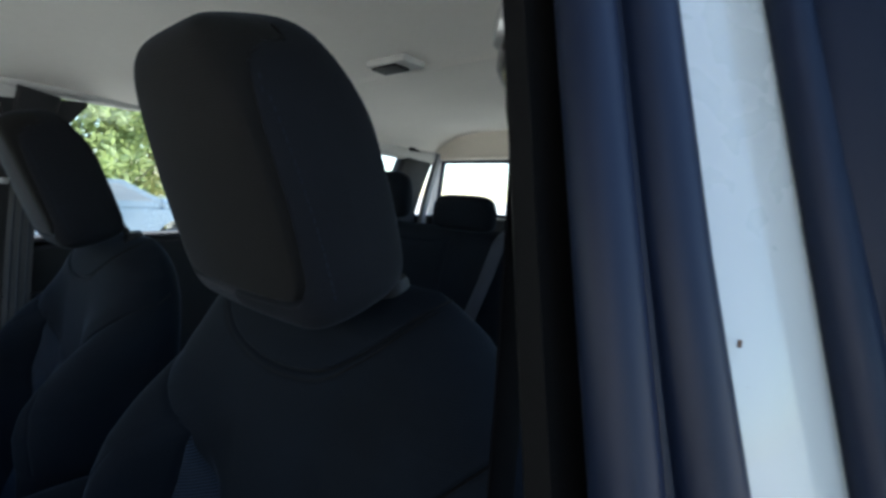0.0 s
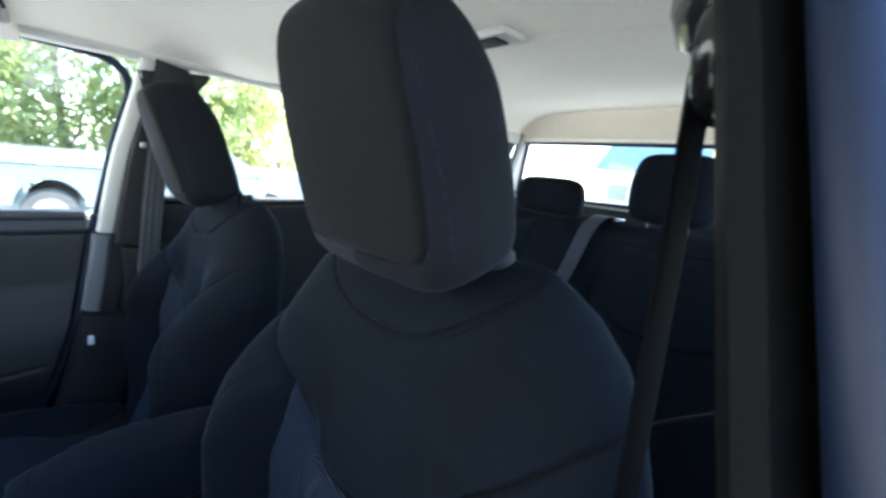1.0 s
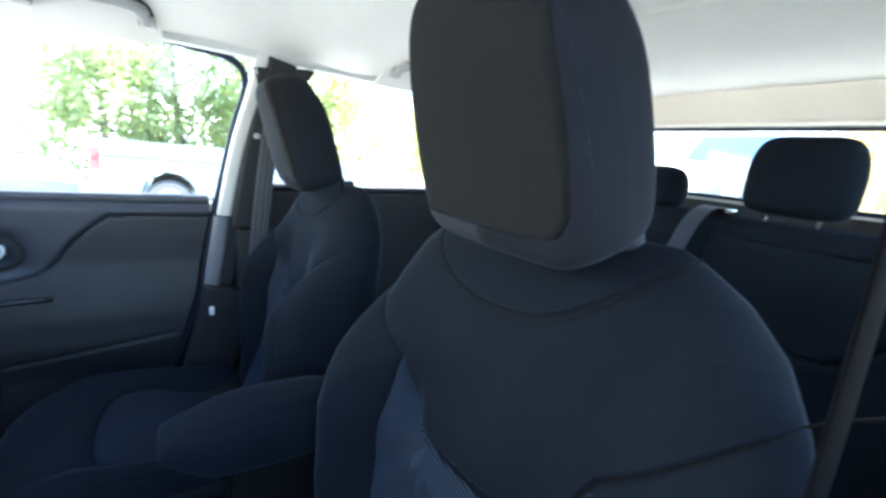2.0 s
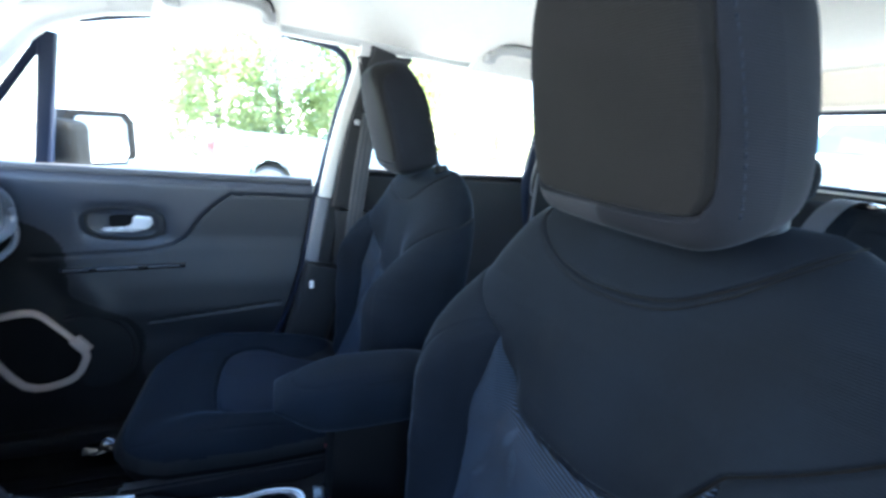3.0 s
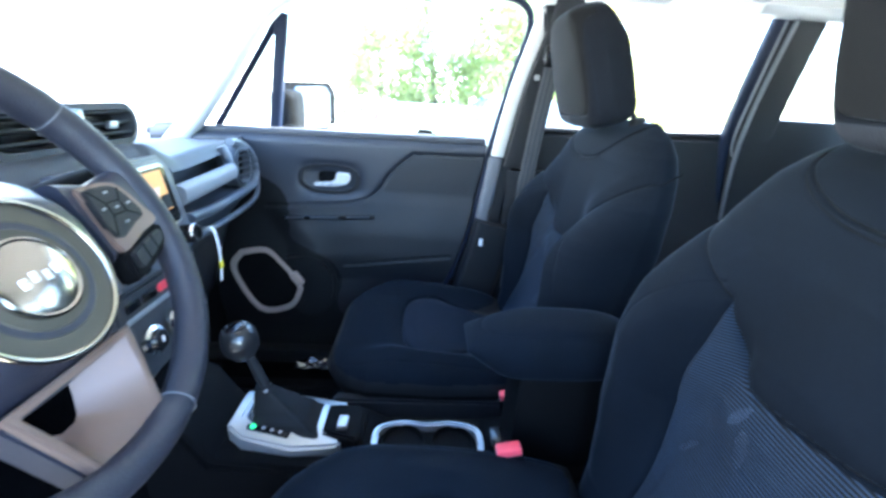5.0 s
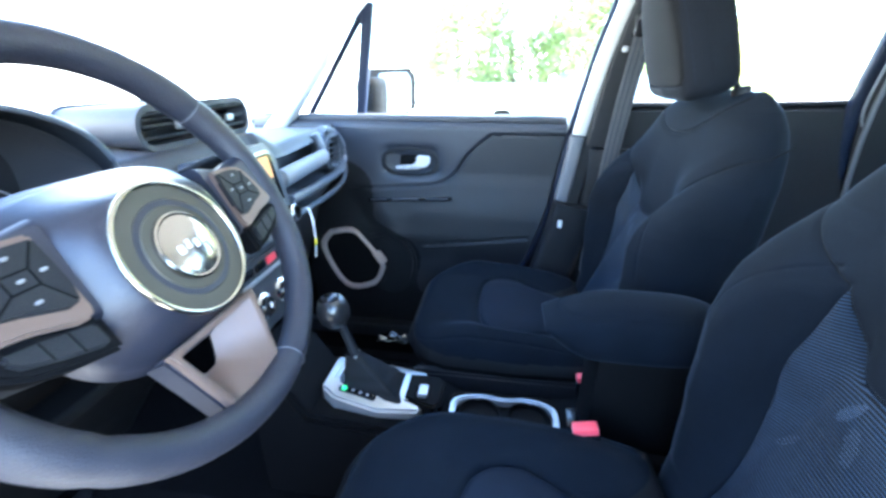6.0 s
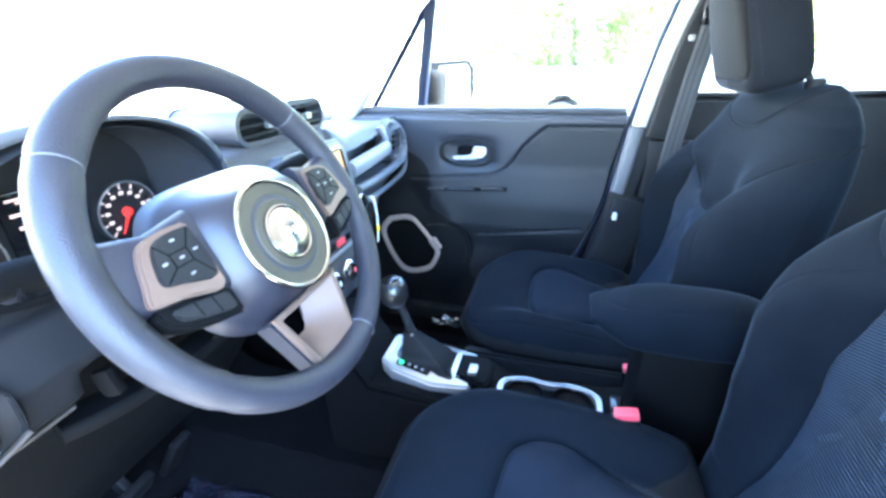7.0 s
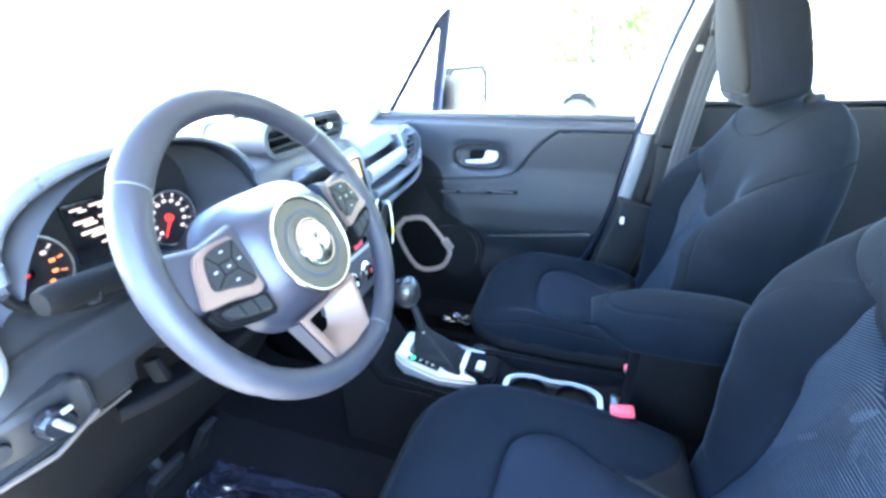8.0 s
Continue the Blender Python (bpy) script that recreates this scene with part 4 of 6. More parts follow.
def tail():
    w = thing("wall_rear", "tailgate with a wide rear window", "tailgate", kind="structure", at=(0, 1.9, 1.0))
    part("tailgate_panel", box((0, 1.93, 0.77), (1.40, 0.08, 0.92), 0.03), DARK_PLASTIC, w)
    part("window_frame", plate([(-0.72, 1.20), (0.72, 1.20), (0.70, 1.52), (-0.70, 1.52)], lambda a, b, h: (a, 1.905 + h, b), 0.03,
                               hole=[(-0.665, 1.235), (0.665, 1.235), (0.640, 1.495), (-0.640, 1.495)]), PILLAR, w)
    part("window_seal", plate([(-0.665, 1.235), (0.665, 1.235), (0.640, 1.495), (-0.640, 1.495)], lambda a, b, h: (a, 1.90 + h, b), 0.012,
                              hole=[(-0.645, 1.250), (0.645, 1.250), (0.620, 1.482), (-0.620, 1.482)]), RUBBER, w)
    part("rear_glass", plate([(-0.66, 1.24), (0.66, 1.24), (0.635, 1.49), (-0.635, 1.49)], lambda a, b, h: (a, 1.92 + h, b), 0.004), GLASS, w).visible_shadow = False
    fl = thing("floor_cargo", "dark carpeted load floor behind the rear bench", "load floor", kind="structure", at=(0, 1.66, 0.6))
    part("load_floor", box((0, 1.66, 0.62), (1.38, 0.48, 0.05), 0.01), CARPET, fl)


def windscreen():
    w = thing("window_1", "clear raked windscreen", "windscreen", kind="structure", at=(0, -0.8, 1.2))
    nu, nv = 21, 9
    a = np.linspace(-1, 1, nu)[:, None] + np.zeros((1, nv))
    b = np.linspace(0, 1, nv)[None, :] + np.zeros((nu, 1))
    x = a * (0.72 - 0.09 * b)
    y = -0.98 + 0.51 * b + 0.08 * a ** 2 * (1 - 0.6 * b)
    z = 1.05 + 0.48 * b - 0.06 * a ** 2 * b
    sheet("windscreen_glass", np.stack([x, y, z], -1), nu, nv, GLASS, w).visible_shadow = False
    part("cowl", bar([(-0.74, -0.91, 1.02), (-0.35, -0.98, 1.035), (0.35, -0.98, 1.035), (0.74, -0.91, 1.02)], 0.10, 0.05, 0.02), DARK_PLASTIC, w)
    part("bulkhead", box((0, -1.16, 0.64), (1.46, 0.06, 0.76), 0.01), DARK_PLASTIC, w)
    part("cowl_tray", box((0, -1.045, 1.000), (1.46, 0.24, 0.03), 0.008), DARK_PLASTIC, w)


def floor_pan():
    f = thing("floor", "black carpeted car floor with a centre tunnel", "floor", kind="structure", at=(0, 0, 0.25))
    nu, nv = 81, 61
    x = np.linspace(-0.70, 0.70, nu)[:, None] + np.zeros((1, nv))
    y = np.linspace(-1.13, 1.40, nv)[None, :] + np.zeros((nu, 1))
    z = 0.275 + 0.14 * soft((0.20 - np.abs(x)) / 0.08) + 0.33 * soft((-0.72 - y) / 0.42)
    z = z + 0.004 * np.sin(x * 70) * np.sin(y * 55)
    sheet("carpet", np.stack([x, y, z], -1), nu, nv, CARPET, f)
    part("floor_underside", box((0, 0.15, 0.24), (1.44, 2.6, 0.03), 0.005), DARK_PLASTIC, f)


def floor_mat(cx, y0, y1, label):
    m = thing("floor_mat", label, "floor mat", group="floor mats", at=(cx, (y0 + y1) / 2, 0.28))
    part("mat_base", box((cx, (y0 + y1) / 2, 0.286), (0.42, y1 - y0, 0.012), 0.005), MATT, m)
    for k in range(9):
        part("rib", box((cx - 0.16 + 0.04 * k, (y0 + y1) / 2 - 0.02, 0.295), (0.012, (y1 - y0) * 0.72, 0.007), 0.003), MATT, m)


def crumpled_film(name, cx, cy, z, w, d, seed, label):
    """A thin crumpled sheet of clear film lying on the floor."""
    nu, nv = 41, 41
    a = np.linspace(-1, 1, nu)[:, None] + np.zeros((1, nv))
    b = np.linspace(-1, 1, nv)[None, :] + np.zeros((nu, 1))
    h = np.zeros(a.shape)
    for i in range(nu):
        for j in range(nv):
            h[i, j] = noise.fractal(Vector((a[i, j] * 1.5 + seed, b[i, j] * 1.1, seed)), 0.9, 2.0, 2)
    r = 1 + 0.12 * np.sin(a * 5 + seed) * np.cos(b * 4)
    pts = np.stack([cx + a * w * r, cy + b * d * r, z + 0.006 + 0.024 * np.abs(h)], -1)
    ob = sheet(name, pts, nu, nv, FILM, None)
    tagged(ob, label, "plastic film")


# ---------------------------------------------------------------- doors
def door_edge(z):
    """The rear cut of the passenger's front door trim."""
    return ramp(z, [(0.30, -0.02), (0.49, 0.062), (0.62, 0.143), (0.83, 0.205), (1.09, 0.250)])


SPEAKER = [(-0.535, 0.715), (-0.452, 0.728), (-0.402, 0.684), (-0.345, 0.606), (-0.345, 0.562), (-0.385, 0.508), (-0.490, 0.500), (-0.568, 0.648)]


def scaled(poly, f):
    cx, cy = sum(p[0] for p in poly) / len(poly), sum(p[1] for p in poly) / len(poly)
    return [(cx + (a - cx) * f, cy + (b - cy) * f) for a, b in poly]


def passenger_door():
    d = thing("door_1", "closed front door with dark trim, chrome handle and speaker", "car door", kind="structure", at=(-0.70, -0.2, 0.7))
    nu, nv = 181, 161
    zz = np.linspace(0.30, 1.10, nv)[None, :] + np.zeros((nu, 1))
    e = door_edge(zz)
    y = -0.78 + (e + 0.78) * np.linspace(0, 1, nu)[:, None]
    z = zz
    # bulge of the belt, ledge with the switches, pocket and speaker pod
    x = -0.703 - 0.032 * soft((z - 1.060) / 0.040) ** 1.6
    arm = soft((0.930 - z) / 0.16) * soft((z - 0.60) / 0.12) * soft((y + 0.40 + 0.8 * np.clip(z - 0.74, 0, 0.2)) / 0.12)
    x = x + 0.030 * arm * soft((y + 0.56) / 0.22)
    ins_line = curve2([(0.30, 1.056), (0.05, 1.050), (0.012, 1.045), (-0.055, 0.985), (-0.105, 0.915), (-0.17, 0.885), (-0.30, 0.872), (-0.45, 0.86)], 8)
    low_line = [(-0.20, 0.668), (0.149, 0.719)]
    g, _ = groove(y, z, [ins_line], 0.0045, 0.005)
    g2, _ = groove(y, z, [low_line], 0.006, 0.0045)
    x = x - g - g2
    ins = inside(y, z, ins_line + [(-0.62, 0.30), (0.40, 0.30)])
    x = x - 0.006 * ins * soft((z - 0.88) / 0.05)
    bowl = np.exp(-(((y + 0.243) / 0.085) ** 4 + ((z - 0.957) / 0.045) ** 4))
    x = x - 0.020 * bowl
    pod = np.exp(-(((y + 0.45) / 0.17) ** 4 + ((z - 0.61) / 0.16) ** 4))
    x = x + 0.030 * pod
    P = np.stack([x, y, z], -1)
    mid = lambda a: (a[:-1, :-1] + a[1:, 1:]) / 2
    di = inside(mid(y), mid(z), ins_line + [(-0.62, 0.30), (0.40, 0.30)])
    # the black area joins the pocket with the dash's shadow, painted as colour
    black = inside(mid(y), mid(z), curve2([(-0.80, 0.30), (-0.80, 0.985), (-0.56, 0.975), (-0.44, 0.945), (-0.385, 0.890), (-0.375, 0.82), (-0.37, 0.760), (-0.29, 0.718), (-0.235, 0.675), (-0.215, 0.60), (-0.23, 0.52), (-0.19, 0.46), (0.02, 0.42), (0.10, 0.30)], 5))
    sheet("upper_trim", P, nu, nv, DOOR_TRIM, d, keep=~di & ~black)
    sheet("lower_trim", P, nu, nv, DOOR_LOW, d, keep=di & ~black)
    sheet("pocket_and_dash_shadow", P, nu, nv, POCKET, d, keep=black)
    part("belt_cap", bar([(-0.745, -0.80, 1.075), (-0.745, -0.56, 1.090), (-0.745, -0.2, 1.092), (-0.745, 0.245, 1.096)], 0.052, 0.024, 0.010), PLASTIC, d)
    part("edge_seal", bar(smooth_path([(-0.705, 0.075, 0.50), (-0.705, 0.157, 0.63), (-0.712, 0.222, 0.84), (-0.728, 0.264, 1.10)], 6), 0.016, 0.02, 0.006, up=(1, 0, 0)), RUBBER, d)
    part("outer_skin", plate([(-0.86, 0.24), (0.10, 0.24), (0.20, 0.75), (0.27, 1.08), (-0.80, 1.06)], lambda a, b, h: (-0.80 + h, a, b), 0.03, 0.006), PAINT, d)
    # release handle in its bezel
    oval = [(-0.246 + 0.098 * math.copysign(abs(math.cos(a)) ** 0.75, math.cos(a)), 0.957 + 0.047 * math.copysign(abs(math.sin(a)) ** 0.8, math.sin(a))) for a in [2 * math.pi * k / 36 for k in range(36)]]
    part("handle_bezel", plate(oval, lambda a, b, h: (-0.700 - h, a, b), 0.016, 0.003, hole=scaled(oval, 0.84)), DASH_LOW, d)
    part("handle_cup", plate(scaled(oval, 0.84), lambda a, b, h: (-0.722 - h, a, b), 0.006), NEAR_BLACK, d)
    lever = [(-0.288, 0.944), (-0.285, 0.936), (-0.225, 0.936), (-0.196, 0.944), (-0.186, 0.955), (-0.186, 0.974), (-0.222, 0.976), (-0.227, 0.953), (-0.240, 0.948)]
    part("handle_lever", plate([(-0.240 + (a + 0.238) * 1.16, 0.957 + (b - 0.957) * 1.16) for a, b in lever], lambda a, b, h: (-0.700 - h, a, b), 0.014, 0.004), BRIGHT, d, "bright chrome release lever")
    # switch strip
    strip = part("switch_strip", bar([(-0.684, -0.387, 0.828), (-0.683, -0.10, 0.843)], 0.014, 0.013, 0.003), GLOSS_BLACK, d)
    for y0, y1 in ((-0.380, -0.325), (-0.305, -0.215), (-0.19, -0.115)):
        za, zb = 0.829 + (y0 + 0.387) * 0.052, 0.829 + (y1 + 0.387) * 0.052
        part("switch", bar([(-0.6765, y0, za), (-0.6765, y1, zb)], 0.006, 0.006, 0.002), DOOR_TRIM, strip)
    # speaker
    rim = scaled(SPEAKER, 1.0)
    rounded = curve2(rim + rim[:1], 4)[:-1]
    part("speaker_ring", plate(rounded, lambda a, b, h: (-0.655 - h, a, b), 0.02, 0.004, hole=scaled(rounded, 0.855)), SPEAKER_RING, d, "satin bronze speaker ring")
    part("ring_lug", box((-0.656, -0.352, 0.625), (0.016, 0.030, 0.050), 0.006, (35, 0, 0)), SPEAKER_RING, d)
    part("speaker_grille", plate(scaled(rounded, 0.87), lambda a, b, h: (-0.666 - h, a, b), 0.006), NEAR_BLACK, d)
    # rounded cover behind the speaker
    part("pod_cover", plate(curve2([(-0.40, 0.70), (-0.33, 0.715), (-0.26, 0.69), (-0.225, 0.62), (-0.24, 0.53), (-0.30, 0.48), (-0.37, 0.50), (-0.335, 0.57), (-0.34, 0.62), (-0.40, 0.70)], 4)[:-1], lambda a, b, h: (-0.660 - h, a, b), 0.03, 0.012), POCKET, d)
    # glass, divider bar and frame seals
    lean = lambda z: -0.765 + 0.15 * (z - 1.09)
    pane = [(-0.425, 1.075), (0.26, 1.075), (0.335, 1.40), (0.33, 1.47), (0.20, 1.51), (-0.12, 1.51), (-0.34, 1.46), (-0.388, 1.36)]
    part("window_pane", plate(pane, lambda a, b, h: (lean(b) + h, a, b), 0.004), GLASS, d).visible_shadow = False
    quarter = [(-0.60, 1.075), (-0.43, 1.075), (-0.392, 1.36), (-0.41, 1.37)]
    part("quarter_pane", plate(quarter, lambda a, b, h: (lean(b) + h, a, b), 0.004), GLASS, d).visible_shadow = False
    part("divider_bar", bar([(lean(1.07), -0.428, 1.07), (lean(1.42), -0.362, 1.42)], 0.030, 0.034, 0.008, up=(0, 1, 0)), RUBBER, d)
    fr = smooth_path([(lean(1.08), 0.268, 1.08), (lean(1.3), 0.312, 1.30), (lean(1.42), 0.342, 1.42), (lean(1.48), 0.318, 1.48), (lean(1.50), 0.22, 1.500), (lean(1.505), -0.08, 1.504), (lean(1.46), -0.30, 1.458)], 6)
    part("frame_seal", bar(fr, 0.02, 0.02, 0.006, up=(1, 0, 0)), RUBBER, d)
    fr = smooth_path([(lean(1.08), -0.612, 1.08), (lean(1.25), -0.488, 1.25), (lean(1.40), -0.375, 1.405)], 6)
    part("quarter_seal", bar(fr, 0.02, 0.014, 0.005, up=(1, 0, 0)), RUBBER, d)
    return d


def driver_door():
    """The driver's door, swung wide open on its front hinges."""
    d = thing("door_2", "wide open front door with dark inner trim", "car door", kind="structure", at=(0.80, -0.60, 0.7))
    turn = radians(52)
    put = lambda a, b, h: (0.80 + a * math.sin(turn) + h * math.cos(turn), -0.60 + a * math.cos(turn) - h * math.sin(turn), b)
    skin = [(0.0, 0.26), (0.86, 0.24), (0.98, 0.75), (1.04, 1.08), (0.0, 1.06)]
    part("outer_skin", plate(skin, lambda a, b, h: put(a, b, h), 0.06, 0.010), PAINT, d)
    part("inner_trim", plate([(0.03 + a * 0.94, 0.02 + b * 0.97) for a, b in skin], lambda a, b, h: put(a, b, h - 0.055), 0.05, 0.012), DOOR_LOW, d)
    part("armrest", box(put(0.55, 0.82, -0.09), (0.07, 0.42, 0.06), 0.02, (0, 0, -52)), DOOR_TRIM, d)
    ring = [(0.10, 1.05), (1.03, 1.07), (1.10, 1.42), (1.06, 1.50), (0.75, 1.53), (0.42, 1.50)]
    part("window_frame", plate(ring, lambda a, b, h: put(a, b, h + 0.005), 0.04, 0.006, hole=scaled(ring, 0.88)), RUBBER, d)
    part("window_pane", plate(scaled(ring, 0.90), lambda a, b, h: put(a, b, h + 0.02), 0.004), GLASS, d).visible_shadow = False


def door_mirror():
    m = thing("door_mirror", "black door mirror outside the passenger window", "door mirror", at=(-0.93, -0.36, 1.15))
    part("mirror_arm", box((-0.845, -0.405, 1.140), (0.13, 0.085, 0.150), 0.03, segs=3), NEAR_BLACK, m)
    shell = [(-0.115, -0.078), (0.10, -0.078), (0.122, -0.05), (0.122, 0.06), (0.095, 0.088), (-0.09, 0.082), (-0.120, 0.05)]
    put = lambda a, b, h: (-0.965 - a * 0.86 - h * 0.5, -0.345 + a * 0.5 - h * 0.86, 1.158 + b)
    part("mirror_shell", plate(shell, put, 0.09, 0.018), NEAR_BLACK, m)
    part("mirror_glass", plate([(-0.018 + a * 0.74, b * 0.84) for a, b in shell], lambda a, b, h: put(a, b, h - 0.002), 0.006), MIRROR, m)


def rear_door(k):
    name = "door_2" if k < 0 else "door_3"
    d = thing(name, "closed rear door with dark plastic trim and window", "car door", kind="structure", at=(k * 0.70, 0.7, 0.7))
    prof = [(0.705, 0.32), (0.705, 0.66), (0.665, 0.70), (0.660, 0.84), (0.695, 0.90), (0.705, 1.08), (0.715, 1.125), (0.745, 1.140), (0.79, 1.13), (0.80, 0.32)]
    pts = [(0, y, 0) for y in (0.36, 0.6, 0.85, 1.075)]
    secs = [[(k * a, p[1], b + 0.02 * (p[1] - 0.36)) for a, b in prof] for p in pts]
    part("door_trim", sweep(pts, secs), DARK_PLASTIC, d)
    part("belt_cap", bar([(k * 0.748, 0.37, 1.146), (k * 0.748, 0.70, 1.150), (k * 0.748, 1.02, 1.162)], 0.050, 0.016, 0.007), PLASTIC, d)
    lean = lambda z: k * (0.765 - 0.15 * (z - 1.09))
    pane = [(0.36, 1.10), (1.0, 1.13), (1.045, 1.46), (0.98, 1.51), (0.43, 1.51)]
    part("window_pane", plate(pane, lambda a, b, h: (lean(b) + k * h, a, b), 0.004), GLASS, d).visible_shadow = False
    if k > 0:
        part("frame_front", bar(smooth_path([(0.792, 0.375, 0.40), (0.785, 0.392, 0.85), (0.762, 0.412, 1.12), (0.728, 0.448, 1.36), (0.704, 0.480, 1.52)], 6), 0.05, 0.05, 0.012, up=(0, 1, 0)), RUBBER, d)
        part("frame_skin", bar(smooth_path([(0.815, 0.405, 0.40), (0.812, 0.425, 0.85), (0.795, 0.440, 1.12), (0.762, 0.475, 1.36), (0.738, 0.505, 1.52)], 6), 0.02, 0.05, 0.006, up=(0, 1, 0)), PAINT, d)
    return d


def b_pillar_passenger():
    p = thing("pillar_passenger", "pale upper and dark lower trim of the middle pillar", "door pillar", kind="structure", at=(-0.68, 0.3, 0.9))
    part("upper_trim", bar(smooth_path([(-0.705, 0.282, 1.05), (-0.690, 0.318, 1.25), (-0.668, 0.362, 1.42), (-0.655, 0.378, 1.50)], 6), 0.05, 0.036, 0.01, up=(0, 1, 0)), PILLAR, p)
    part("belt_channel", bar(smooth_path([(-0.690, 0.335, 1.03), (-0.678, 0.368, 1.25), (-0.655, 0.412, 1.42), (-0.645, 0.428, 1.497)], 6), 0.055, 0.072, 0.01, up=(0, 1, 0)), DARK_PLASTIC, p)
    part("top_gusset", plate([(0.352, 1.475), (0.372, 1.390), (0.455, 1.40), (0.520, 1.490)], lambda a, b, h: (-0.632 - h, a, b), 0.03, 0.006), DARK_PLASTIC, p)
    part("mid_trim", bar(smooth_path([(-0.703, 0.294, 1.056), (-0.697, 0.284, 0.95), (-0.690, 0.258, 0.790)], 6), 0.052, 0.076, 0.012, up=(0, 1, 0)), DARK_PLASTIC, p)
    part("mid_facing", bar(smooth_path([(-0.690, 0.276, 1.054), (-0.684, 0.262, 0.95), (-0.676, 0.238, 0.800)], 6), 0.044, [0.040] * 13, 0.010, up=(0, 1, 0)), MID_GREY, p, "mid-grey facing below the belt line")
    part("lower_trim", bar(smooth_path([(-0.655, 0.290, 0.850), (-0.655, 0.262, 0.72), (-0.660, 0.21, 0.52), (-0.68, 0.15, 0.33)], 6), 0.08, [0.13] * 19, 0.02, up=(0, 1, 0)), DARK_PLASTIC, p)
    part("sill_filler", plate([(-0.05, 0.30), (0.45, 0.30), (0.45, 1.06), (0.20, 1.06), (0.12, 0.7)], lambda a, b, h: (-0.738 - h, a, b), 0.02), DARK_PLASTIC, p)
    part("rear_filler", bar(smooth_path([(-0.70, 0.375, 1.02), (-0.70, 0.375, 0.70), (-0.71, 0.33, 0.33)], 6), 0.06, 0.14, 0.02, up=(0, 1, 0)), DARK_PLASTIC, p)


def at_height(plan, z):
    """The driver's pillar leans inwards and to the rear as it rises."""
    dz = z - 1.26
    lean = 0.0036 - 0.253 * dz if z > 1.05 else 0.0567 - 0.06 * (z - 1.05)
    return [(a + lean, b + (0.20 * dz if z > 1.0 else -0.052 + 0.10 * (z - 1.0)), z) for a, b in plan]


def b_pillar_driver():
    p = thing("pillar_driver", "dark trim, rubber seals and bare painted jamb of the middle pillar", "door pillar", kind="structure", at=(0.69, 0.37, 0.9))
    zs = [0.34, 0.5, 0.7, 0.85, 0.95, 1.02, 1.1, 1.2, 1.3, 1.4, 1.5]
    layers = (
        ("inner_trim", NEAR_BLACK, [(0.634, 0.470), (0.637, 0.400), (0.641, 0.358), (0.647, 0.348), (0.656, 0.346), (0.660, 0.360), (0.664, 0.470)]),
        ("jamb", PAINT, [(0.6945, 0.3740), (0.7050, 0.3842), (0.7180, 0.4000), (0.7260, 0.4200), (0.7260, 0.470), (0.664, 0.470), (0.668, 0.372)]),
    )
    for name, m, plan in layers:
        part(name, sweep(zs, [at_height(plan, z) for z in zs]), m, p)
    circle = lambda cx, cy, r, q=1.0: [(cx + r * math.cos(a), cy + r * q * math.sin(a)) for a in [2 * math.pi * i / 14 for i in range(14)]]
    for name, c in (("seal_edge", circle(0.6810, 0.3620, 0.0060)), ("rear_door_seal", circle(0.7275, 0.4085, 0.0075))):
        part(name, sweep(zs, [at_height(c, z) for z in zs]), RUBBER, p)
    lip = lambda z: circle(0.6893 + 0.009 * float(soft((1.28 - z) / 0.22)), 0.3648 - 0.002 * float(soft((1.28 - z) / 0.22)), 0.0096)
    part("seal_lip", sweep(zs, [at_height(lip(z), z) for z in zs]), RUBBER, p)
    part("seal_bulb", sweep(zs, [at_height(circle(0.6745, 0.3510, 0.0095), z) for z in zs]), RUBBER, p)
    part("paint_chip", box((0.7035, 0.3818, 1.262), (0.0018, 0.0010, 0.0032), 0.0004), BRONZE, p)
    part("paint_chip", box((0.7010, 0.3802, 1.2755), (0.0012, 0.0010, 0.0022), 0.0003), BRONZE, p)


def driver_belt():
    b = thing("seat_belt", "dark seat belt hanging from a black guide on the pillar", "seat belt", group="seat belts", at=(0.605, 0.43, 1.33))
    part("belt_guide", lathe([(0, 0.020), (0.020, 0.019), (0.030, 0.012), (0.033, 0.0), (0.030, -0.012), (0, -0.012)], (0.610, 0.428, 1.390), (-0.75, -0.65, 0.10), 28), GLOSS_BLACK, b)
    loop = [(0.609 - 0.004 * math.cos(a), 0.432 + 0.027 * math.cos(a), 1.358 + 0.020 * math.sin(a)) for a in [2 * math.pi * k / 28 for k in range(28)]]
    part("guide_loop", tube(loop, 0.0078, 12, closed=True, up=(1, 0, 0)), GLOSS_BLACK, b)
    part("guide_bolt", lathe([(0, 0.004), (0.009, 0.003), (0.011, 0.0), (0, 0)], (0.595, 0.413, 1.392), (-0.75, -0.65, 0.1), 18), SATIN, b)
    webbing("webbing", b, [(0.602, 0.430, 1.352), (0.605, 0.428, 1.27), (0.608, 0.425, 1.17), (0.611, 0.418, 1.00), (0.616, 0.40, 0.75), (0.622, 0.36, 0.48)], 0.026, (0.06, 0.99, 0))


